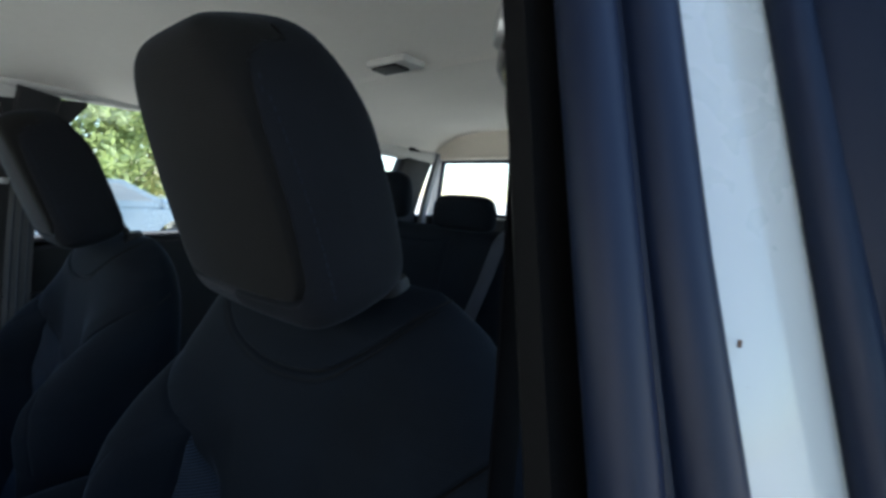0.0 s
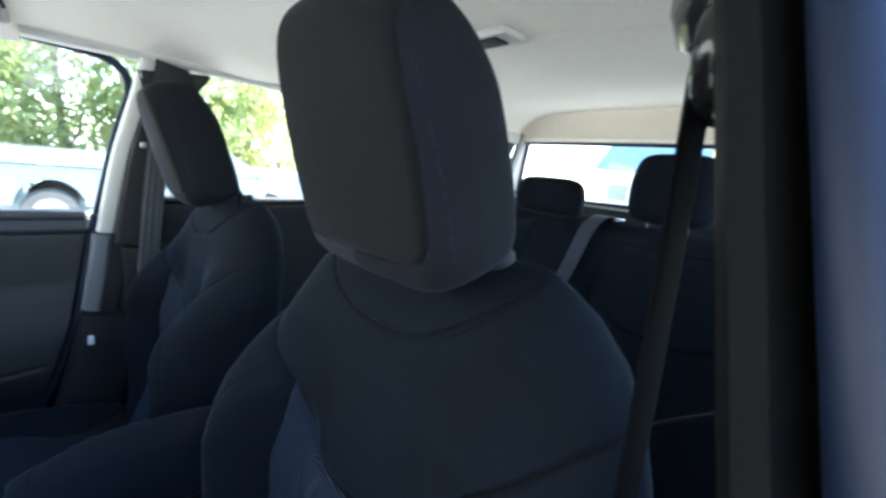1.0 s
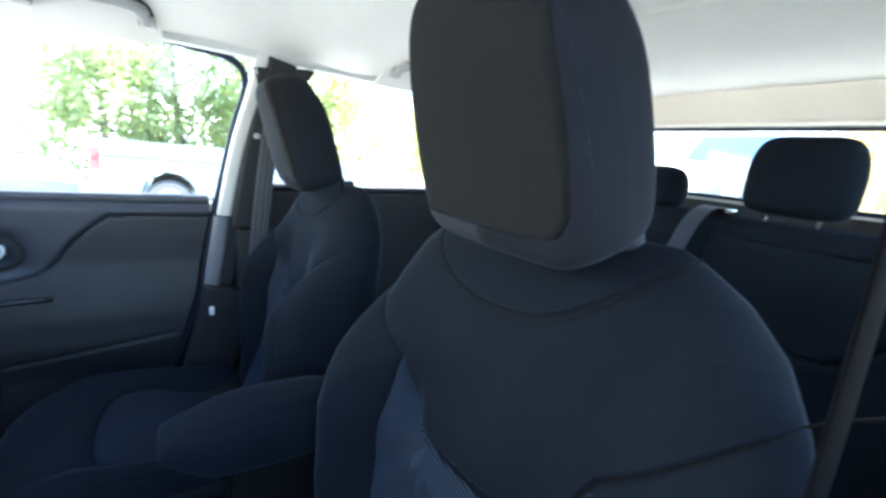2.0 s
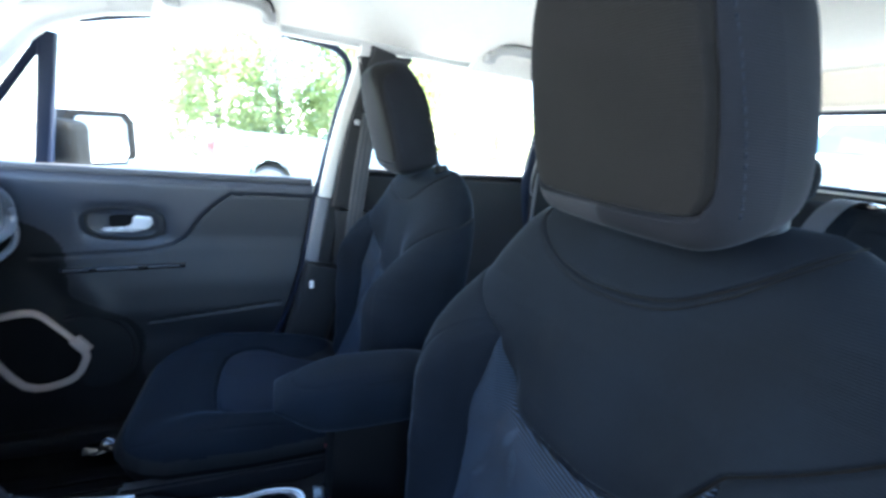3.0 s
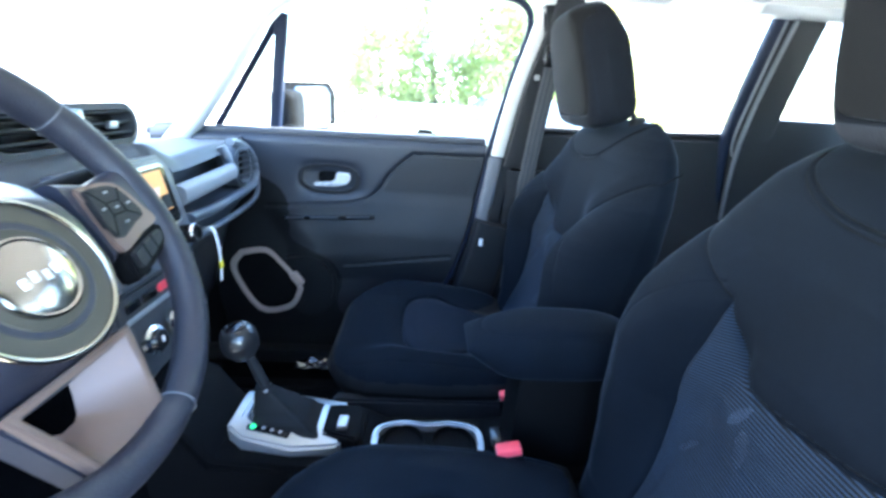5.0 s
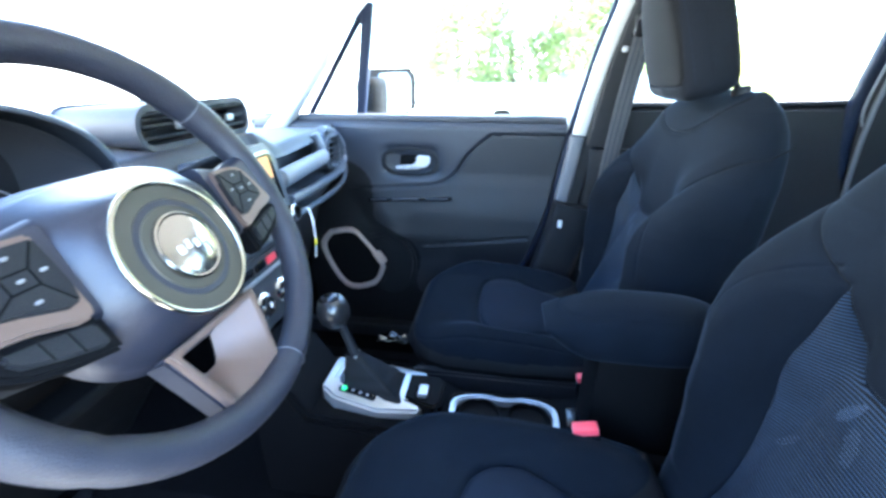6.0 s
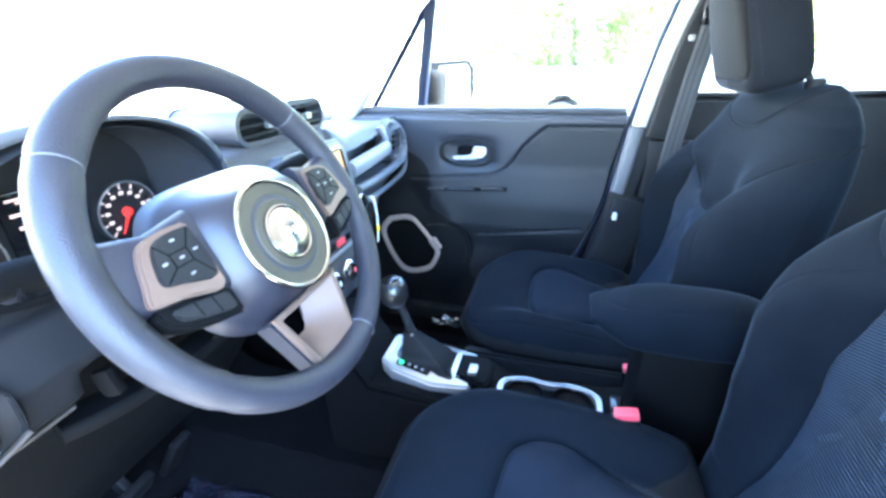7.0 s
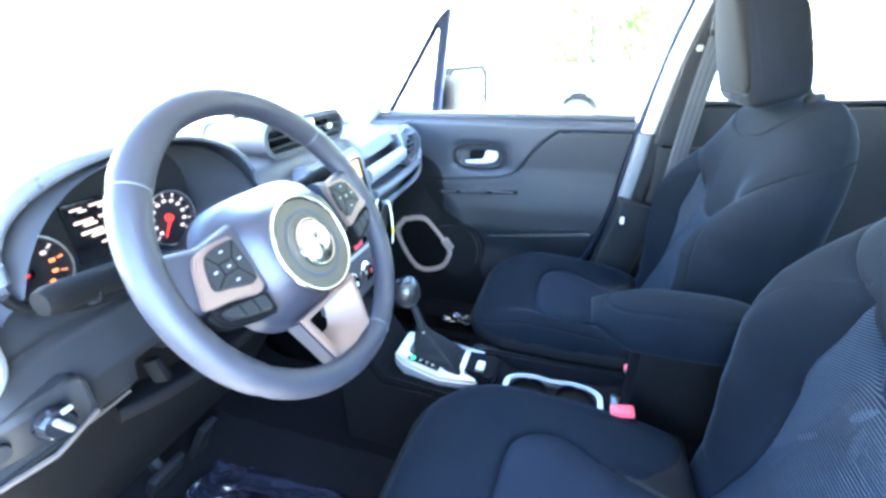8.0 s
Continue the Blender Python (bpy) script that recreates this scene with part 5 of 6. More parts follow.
def passenger_belt():
    b = thing("seat_belt", "grey seat belt stowed along the far pillar", "seat belt", group="seat belts", at=(-0.62, 0.39, 1.3))
    part("belt_guide", box((-0.628, 0.398, 1.345), (0.03, 0.055, 0.06), 0.012), GLOSS_BLACK, b)
    part("height_button", box((-0.636, 0.362, 1.290), (0.012, 0.014, 0.014), 0.003), SATIN, b)
    webbing("webbing", b, [(-0.618, 0.400, 1.34), (-0.628, 0.385, 1.20), (-0.635, 0.372, 1.05), (-0.625, 0.36, 0.9), (-0.60, 0.34, 0.65)], 0.046, (0.05, 1.0, 0), cloth=BELT_PALE)
    for dy in (-0.014, 0.0, 0.014):
        webbing("woven_stripe", b, [(-0.6155, 0.400 + dy, 1.335), (-0.6255, 0.385 + dy, 1.20), (-0.6325, 0.372 + dy, 1.05), (-0.6225, 0.36 + dy, 0.9)], 0.0035, (0.05, 1.0, 0), cloth=WEBBING_GREY)
    part("latch_tongue", box((-0.607, 0.243, 0.800), (0.012, 0.012, 0.022), 0.003), WHITE, b)


def rear_belt():
    b = thing("seat_belt", "grey centre belt lying down the rear backrest", "seat belt", group="seat belts", at=(0.05, 1.33, 1.2))
    webbing("webbing", b, [(0.105, 1.400, 1.222), (0.098, 1.345, 1.226), (0.090, 1.290, 1.19), (0.070, 1.255, 1.08), (0.05, 1.22, 0.98), (0.03, 1.18, 0.86), (0.02, 1.14, 0.70)], 0.045, (1, 0, 0), cloth=WEBBING_GREY)
    part("belt_outlet", box((0.10, 1.385, 1.218), (0.085, 0.035, 0.014), 0.004), GLOSS_BLACK, b)


def buckle(x, y, z, name_label):
    b = thing("belt_buckle", name_label, "belt buckle", group="belt buckles", at=(x, y, z - 0.1))
    part("buckle_body", box((x, y + 0.004, z - 0.030), (0.024, 0.043, 0.075), 0.006, (12, 0, 0)), GLOSS_BLACK, b)
    part("buckle_button", box((x, y - 0.004, z + 0.010), (0.020, 0.038, 0.014), 0.004, (12, 0, 0)), RED, b, "red push button")
    part("buckle_stalk", box((x, y + 0.02, z - 0.11), (0.022, 0.03, 0.12), 0.006, (12, 0, 0)), DARK_PLASTIC, b)


# ---------------------------------------------------------------- dashboard
def arch(f=1.0, low=0.066):
    """The gauge hood's opening in (x, z): a broad arch with a flatter foot."""
    out = []
    for k in range(48):
        a = 2 * math.pi * k / 48
        c, s = math.cos(a), math.sin(a)
        rx, rz = (0.152 if c < 0 else 0.182) * f, (0.092 if s > 0 else low) * f
        p = 0.98 if c < 0 and s > 0 else 0.8
        out.append((0.362 + rx * math.copysign(abs(c) ** p, c), 1.108 + rz * math.copysign(abs(s) ** p, s)))
    return out


def dash_front(x):
    """How far the dash reaches back at x, for its top edge."""
    return np.where(x < -0.10, -0.392 - 0.110 * (np.clip(-x - 0.10, 0, 0.7) / 0.58) ** 1.3, np.where(x > 0.54, -0.42 - 0.10 * (np.clip(x - 0.54, 0, 1) / 0.2), -0.400))


def dashboard():
    d = thing("dashboard", "dark soft-skinned dashboard with gauge hood and open shelf", "dashboard", at=(0, -0.6, 0.9))
    nu, nv = 161, 81
    x = np.linspace(-0.725, 0.725, nu)[:, None] + np.zeros((1, nv))
    b = np.linspace(0, 1, nv)[None, :] + np.zeros((nu, 1))
    yf = dash_front(x)
    yb = -0.975 + 0.08 * (x / 0.72) ** 2
    wide = np.where(x < 0.362, 0.158, 0.188)
    hood = np.clip(1 - np.abs((x - 0.362) / wide) ** np.where(x < 0.362, 2.1, 3.0), 0, 1) ** np.where(x < 0.362, 0.52, 0.6)
    y = yb + (yf - yb) * b
    z = 1.055 + 0.032 * soft(b * 1.6) - 0.030 * np.abs(x / 0.72) ** 3
    # a low hump joins the hood and the centre vents
    hump = soft((x + 0.21) / 0.10) * soft((0.66 - x) / 0.10) * soft((b - 0.05) / 0.45)
    z = z + np.maximum(0.034 * hump, hood * (0.120 * soft((b - 0.05) / 0.42) - 0.012 * soft((b - 0.75) / 0.25)))
    lip = soft((b - 0.93) / 0.07)
    z = z - (0.022 + 0.030 * hump) * lip ** 2 * (1 - hood)
    sheet("dash_top", np.stack([x, y, z], -1), nu, nv, SOFT_DASH, d)
    # gauge hood: rim, dark tunnel, face
    # paler, swelling rim paints the sky-lit edge of the hood
    rim = sorted([(a, -0.402, c) for a, c in arch(1.012) if c > 1.095], key=lambda q: math.atan2(q[2] - 1.09, q[0] - 0.362))
    part("lit_hood_rim", tube(rim, [0.0034 + 0.0050 * float(soft((p[0] - 0.36) / 0.14)) for p in rim], 10), TRIM_GREY, d, "edge of the gauge hood, coloured pale for sky light")
    sill_rim = sorted([(a, -0.404, c) for a, c in arch(1.02) if c <= 1.10], key=lambda q: q[0])
    part("hood_sill", tube(sill_rim, 0.005, 8), NEAR_BLACK, d)
    # tunnel takes a lighter plastic to put the glare into its colour
    secs = [[(a, y0, c) for a, c in arch(f, low)] for y0, f, low in ((-0.400, 1.0, 0.066), (-0.46, 0.97, 0.090), (-0.545, 0.94, 0.112))]
    part("gauge_tunnel", sweep([0, 1, 2], secs, closed_ends=False), PLASTIC, d)
    # driver's face below the hood: a full roll that ends in a lip, and a recess under it, its shade put into near-black
    # colour
    nu, nv = 81, 61
    x = 0.105 + np.linspace(0, 1, nu)[:, None] * 0.625 + np.zeros((1, nv))
    low = 0.926 + 0.004 * soft((x - 0.50) / 0.20)
    z = low + (1.085 - low) * np.linspace(0, 1, nv)[None, :]
    y = ramp((z - low), [(0.0, -0.425), (0.006, -0.402), (0.02, -0.386), (0.06, -0.380), (0.095, -0.400), (0.14, -0.43)]) - 0.09 * soft((x - 0.58) / 0.15)
    y = y - 0.10 * soft((0.482 - x) / 0.02) * soft((0.05 - (z - low)) / 0.02)
    g, _ = groove(x, z, [[(0.10, 1.035), (0.52, 1.035), (0.56, 1.03), (0.74, 1.00)]], 0.006, 0.004)
    mid = lambda a: (a[:-1, :-1] + a[1:, 1:]) / 2
    tunnel = inside(mid(x), mid(z), arch(0.99))
    sheet("driver_face", np.stack([x, y - g, z], -1), nu, nv, DASH_LOW, d, keep=~tunnel)
    part("face_lip", bar(smooth_path([(0.484, -0.408, 0.925), (0.56, -0.404, 0.928), (0.64, -0.435, 0.931), (0.725, -0.495, 0.930)], 5), 0.006, 0.004, 0.0015), DULL_BRONZE, d)
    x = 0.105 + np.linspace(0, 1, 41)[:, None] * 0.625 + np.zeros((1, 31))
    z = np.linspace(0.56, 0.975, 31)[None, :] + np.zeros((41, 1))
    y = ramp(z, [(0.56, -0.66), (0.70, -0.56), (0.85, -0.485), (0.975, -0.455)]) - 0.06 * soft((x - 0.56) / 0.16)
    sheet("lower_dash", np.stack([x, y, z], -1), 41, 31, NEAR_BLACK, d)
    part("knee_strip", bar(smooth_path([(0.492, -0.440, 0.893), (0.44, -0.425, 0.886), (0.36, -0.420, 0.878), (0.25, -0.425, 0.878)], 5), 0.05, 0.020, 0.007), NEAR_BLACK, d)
    # passenger's face with the open shelf
    nu, nv = 91, 91
    x = -0.112 - np.linspace(0, 1, nu)[:, None] * 0.615 + np.zeros((1, nv))
    z = np.linspace(0.58, 1.075, nv)[None, :] + np.zeros((nu, 1))
    y = dash_front(x) + ramp(z, [(0.58, -0.14), (0.75, -0.085), (0.88, -0.045), (0.905, 0.0), (0.955, 0.012), (1.075, 0.0)])
    lip_z = ramp(-x, [(0.13, 0.985), (0.24, 0.972), (0.36, 0.963), (0.50, 0.957), (0.70, 0.957)])
    shelf = soft((z - lip_z) / 0.012) * soft((1.080 - z) / 0.016) * soft((-0.135 - x) / 0.02) * soft((x + 0.625) / 0.02)
    y = y - 0.065 * shelf
    g, _ = groove(x, z, [[(-0.20, 0.86), (-0.66, 0.84)], [(-0.66, 0.84), (-0.64, 0.62)], [(-0.2, 0.86), (-0.2, 0.62)]], 0.006, 0.005)
    sheet("passenger_face", np.stack([x, y - g, z], -1), nu, nv, DOOR_TRIM, d)
    bars = [(-0.125, -0.385, 1.028), (-0.25, -0.400, 1.024), (-0.36, -0.415, 1.020), (-0.440, -0.428, 1.017)]
    grip = part("shelf_grip", bar(smooth_path(bars, 6), 0.030, 0.038, 0.014), GRIP_GREY, d, "pale grey grip bar across the shelf")
    part("grip_arm", bar(smooth_path([(-0.438, -0.432, 1.020), (-0.452, -0.440, 1.045), (-0.448, -0.452, 1.075)], 5), 0.022, 0.022, 0.008, up=(0, 1, 0)), TRIM_GREY, grip)
    hook = [(-0.120, -0.370, 0.987), (-0.24, -0.388, 0.972), (-0.36, -0.405, 0.963), (-0.50, -0.425, 0.955), (-0.60, -0.442, 0.957), (-0.640, -0.450, 0.982), (-0.632, -0.452, 1.025), (-0.58, -0.452, 1.062), (-0.49, -0.447, 1.082)]
    part("shelf_lip", tube(smooth_path(hook, 6), 0.0125, 12, squash=0.85), TRIM_GREY, d, "blue-grey trim lip curling round the end vent")
    low = [(-0.120, -0.374, 0.944), (-0.30, -0.398, 0.926), (-0.50, -0.425, 0.912), (-0.615, -0.444, 0.914), (-0.668, -0.458, 0.940), (-0.680, -0.470, 0.99)]
    part("shelf_lower_lip", tube(smooth_path(low, 6), 0.0075, 10), TRIM_GREY, d)
    # end vents
    for k in (-1, 1):
        cx, cy, cz = (-0.540, -0.448, 1.014) if k < 0 else (0.624, -0.404, 1.062)
        ov = [(cx + 0.056 * math.copysign(abs(math.cos(a)) ** 0.7, math.cos(a)), cz + 0.054 * math.copysign(abs(math.sin(a)) ** 0.7, math.sin(a))) for a in [2 * math.pi * i / 32 for i in range(32)]]
        # the driver's ring is brighter than its twin to carry doorway light
        vent = part("end_vent", plate(ov, lambda a, b, h: (a, cy + 0.02 - h - abs(a - cx) * 0.1, b), 0.05, 0.006, hole=scaled(ov, 0.76)), TRIM_GREY if k < 0 else SATIN, d, "ringed air vent")
        part("vent_back", plate(scaled(ov, 0.76), lambda a, b, h: (a, cy - 0.012 - h, b), 0.005), GLOSS_BLACK, vent)
        for i in range(4):
            part("slat", box((cx, cy - 0.002, cz - 0.026 + 0.017 * i), (0.078, 0.022, 0.004), 0.0015, (18, 0, 0)), DARK_PLASTIC, vent)
    # centre vents on top
    pod = rounded_loop(0.266, 0.062, 0.028, 5)
    for k, f, y0, dep, m in ((0, 1.0, -0.436, 0.16, SOFT_DASH),):
        part("vent_pod", plate(pod, lambda a, b, h: (a * (1 - h), y0 - h, 1.152 + b * (1 - h * 1.4)), dep, 0.008, hole=[(a * 0.945, b * 0.82) for a, b in pod]), m, d)
    for cx in (-0.060, 0.060):
        hole = rounded_loop(0.124, 0.052, 0.018, 5)
        v = part("pod_vent", plate(hole, lambda a, b, h: (cx + a, -0.470 - h, 1.152 + b), 0.008, 0.002), GLOSS_BLACK, d)
        for i in range(3):
            part("slat", box((cx, -0.452, 1.136 + 0.016 * i), (0.116, 0.028, 0.004), 0.0015, (14, 0, 0)), DARK_PLASTIC, v)
        part("vane_knob", box((cx - 0.01, -0.436, 1.152), (0.018, 0.010, 0.012), 0.003), SATIN, v)
    part("pod_divider", box((0, -0.440, 1.152), (0.012, 0.03, 0.052), 0.004), SATIN, d)
    return d


def gauge_cluster():
    g = thing("gauge_cluster", "lit gauge cluster with two round dials and a red needle", "gauge cluster", at=(0.37, -0.53, 1.06))
    part("cluster_face", plate(arch(0.95, 0.112), lambda a, b, h: (a, -0.538 - h, b), 0.006), DIAL_FACE, g)
    for cx, r, needle, redline in ((0.276, 0.043, 200, False), (0.470, 0.046, 172, True)):
        cz, y0 = 1.061, -0.530
        dial = part("dial", lathe([(0, 0.002), (r * 0.93, 0.002), (r * 0.95, 0.008), (r, 0.010), (r, -0.004), (0, -0.004)], (cx, y0, cz), (0, 1, 0), 44), DIAL_FACE, g)
        part("dial_ring", tube([(cx + r * math.cos(a), y0 + 0.010, cz + r * math.sin(a)) for a in [2 * math.pi * k / 44 for k in range(44)]], 0.0014, 8, closed=True), SATIN, dial)
        for k in range(11):
            a = radians(225 - 27 * k)
            hot = redline and k > 7
            c = (cx - 0.84 * r * math.cos(a), y0 + 0.004, cz + 0.84 * r * math.sin(a))
            part("tick", box(c, (0.0065, 0.0012, 0.0018), 0.0003, (0, math.degrees(a), 0)), DIAL_ORANGE if hot else DIAL_WHITE, dial)
            c = (cx - 0.63 * r * math.cos(a), y0 + 0.004, cz + 0.63 * r * math.sin(a))
            part("numeral_bar", box(c, (0.0062, 0.0012, 0.0046), 0.0008), DIAL_ORANGE if hot else DIAL_WHITE, dial)
        a = radians(needle + 40)
        tip = Vector((cx - 0.75 * r * math.cos(a), y0 + 0.007, cz + 0.75 * r * math.sin(a)))
        part("needle", tube([(cx, y0 + 0.007, cz), tip], [0.0026, 0.0012], 8), DIAL_RED, dial)
        part("needle_hub", lathe([(0, 0.006), (0.006, 0.005), (0.007, 0.0), (0, 0)], (cx, y0 + 0.003, cz), (0, 1, 0), 18), DIAL_RED if not redline else GLOSS_BLACK, dial)
    disp = part("display", box((0.372, -0.534, 1.082), (0.076, 0.006, 0.082), 0.003), GLOSS_BLACK, g)
    for z, w, h, x0 in ((1.112, 0.016, 0.007, 0.390), (1.112, 0.024, 0.008, 0.362), (1.094, 0.026, 0.010, 0.386), (1.094, 0.018, 0.010, 0.358), (1.078, 0.030, 0.011, 0.380), (1.076, 0.014, 0.010, 0.352), (1.060, 0.020, 0.008, 0.365)):
        for dz in (-0.28, 0.28):
            part("display_bar", box((x0 + dz * 0.012, -0.5305, z + dz * h), (w * (0.8 + dz * 0.5), 0.002, h * 0.36), 0.0008), SCREEN_PALE, disp)


def screen_point(a, b, h):
    """The sloped centre stack: a to the right (-x), b up from its middle, h out of it."""
    return (0.008 - a, -0.367 - 0.20 * b + h * 0.98, 0.996 + b * 0.98 + h * 0.2)


def centre_stack():
    c = thing("centre_stack", "centre stack with a lit colour screen, knobs and heater dials", "car radio", at=(0, -0.36, 0.95))
    sh = [(-0.092, -0.055), (0.092, -0.055), (0.108, -0.02), (0.108, 0.09), (0.090, 0.112), (-0.090, 0.112), (-0.108, 0.09), (-0.108, -0.02)]
    part("screen_surround", plate(sh, lambda a, b, h: screen_point(a, b, 0.012 - h), 0.06, 0.008), TRIM_GREY, c)
    sc = rounded_loop(0.160, 0.100, 0.010, 4)
    bz = part("screen_bezel", plate([(a, b + 0.050) for a, b in sc], lambda a, b, h: screen_point(a, b, 0.018 - h), 0.012, 0.003), SATIN, c)
    part("screen_glass", plate([(a * 0.92, b * 0.90 + 0.050) for a, b in sc], lambda a, b, h: screen_point(a, b, 0.0205 - h), 0.006), GLOSS_BLACK, bz)
    part("screen_picture", plate([(-0.060, 0.028), (0.060, 0.028), (0.060, 0.090), (-0.060, 0.090)], lambda a, b, h: screen_point(a, b, 0.0215 - h), 0.003), SCREEN, bz, "lit orange screen picture")
    part("screen_field", plate([(-0.052, 0.040), (0.030, 0.040), (0.044, 0.066), (-0.052, 0.066)], lambda a, b, h: screen_point(a, b, 0.0225 - h), 0.002), SCREEN_PALE, bz)
    part("screen_tile", plate([(0.028, 0.030), (0.058, 0.030), (0.058, 0.052), (0.040, 0.052)], lambda a, b, h: screen_point(a, b, 0.0230 - h), 0.002), DARK_PLASTIC, bz)
    ax = Vector((0, 0.98, 0.2))
    for a in (-0.072, 0.072):
        k = part("radio_knob", lathe([(0, 0.024), (0.013, 0.024), (0.016, 0.021), (0.017, 0.0), (0, 0)], screen_point(a, -0.022, 0.012), ax, 26), GLOSS_BLACK, c)
        part("knob_ring", lathe([(0.0105, 0.026), (0.0145, 0.026), (0.0165, 0.022), (0.0150, 0.020), (0.0105, 0.026)], screen_point(a, -0.022, 0.012), ax, 26), CHROME, k)
    low = [(-0.100, -0.205), (0.100, -0.205), (0.104, -0.058), (-0.104, -0.058)]
    part("heater_panel", plate(low, lambda a, b, h: screen_point(a, b, 0.002 + (b + 0.058) * 0.14 - h), 0.06, 0.006), PLASTIC, c)
    row = lambda a, b, h: screen_point(a, b, 0.006 + (b + 0.058) * 0.14 - h)
    for i in range(5):
        m = RED if i == 2 else GLOSS_BLACK
        x0 = -0.074 + 0.037 * i
        part("hazard_switch" if i == 2 else "button", plate([(x0 - 0.015, -0.088), (x0 + 0.015, -0.088), (x0 + 0.015, -0.074), (x0 - 0.015, -0.074)], row, 0.008, 0.002), m, c, "red hazard switch" if i == 2 else "")
    part("button_rail", plate([(-0.094, -0.104), (0.094, -0.104), (0.094, -0.096), (-0.094, -0.096)], row, 0.010, 0.002), SATIN, c)
    for a in (-0.062, 0.0, 0.062):
        p = row(a, -0.145, -0.002)
        k = part("heater_dial", lathe([(0, 0.016), (0.014, 0.016), (0.017, 0.012), (0.019, 0.0), (0, 0)], p, ax, 28), GLOSS_BLACK, c)
        part("dial_ring", lathe([(0.0165, 0.010), (0.0225, 0.006), (0.0235, 0.0), (0.018, 0.0), (0.0165, 0.010)], p, ax, 28), CHROME, k)
        part("dial_mark", box(Vector(p) + Vector((0, 0.017, 0.004)), (0.003, 0.003, 0.010), 0.001), RED if a == 0.0 else WHITE, k)


def light_switch():
    s = thing("light_switch", "headlamp switch knob in a silver-edged panel on the dash", "light switch", at=(0.58, -0.40, 0.96))
    o = rounded_loop(0.118, 0.060, 0.016, 5)
    put = lambda a, b, h: (0.592 + a, -0.376 - 0.50 * max(a + 0.012, 0) - h, 0.968 + b - a * 0.20)
    part("switch_panel", plate(o, put, 0.02, 0.003), DARK_PLASTIC, s)
    part("panel_edge", plate(o, lambda a, b, h: put(a, b, h - 0.005), 0.012, 0.0015, hole=[(a * 0.95, b * 0.90) for a, b in o]), DASH_LOW, s)
    part("panel_strip", bar([put(-0.056, -0.022, -0.006), put(-0.012, -0.028, -0.006), put(0.055, -0.028, -0.006)], 0.006, 0.004, 0.0015), DULL_BRONZE, s, "thin dull bronze strip")
    part("switch_knob", lathe([(0, 0.014), (0.012, 0.014), (0.015, 0.011), (0.017, 0.0), (0, 0)], put(-0.022, 0.002, -0.002), (0.1, 1, 0.1), 26), GLOSS_BLACK, s)
    part("knob_bar", box(Vector(put(-0.022, 0.002, -0.018)), (0.007, 0.006, 0.022), 0.003, (0, 25, 0)), SATIN, s)
    part("knob_mark", box(Vector(put(-0.030, 0.012, -0.015)), (0.010, 0.004, 0.004), 0.001), ICON, s)
    part("dimmer", lathe([(0, 0.008), (0.008, 0.008), (0.010, 0.0), (0, 0)], put(0.016, 0.006, -0.002), (0.1, 1, 0.1), 20), DASH_LOW, s)


# ---------------------------------------------------------------- steering wheel
HUB = Vector((0.365, -0.226, 1.099))
WT = radians(27.7)
W_N, W_V, W_U = Vector((0, math.cos(WT), math.sin(WT))), Vector((0, -math.sin(WT), math.cos(WT))), Vector((-1, 0, 0))


def on_wheel(u, v, h=0.0):
    return HUB + W_U * u + W_V * v + W_N * h


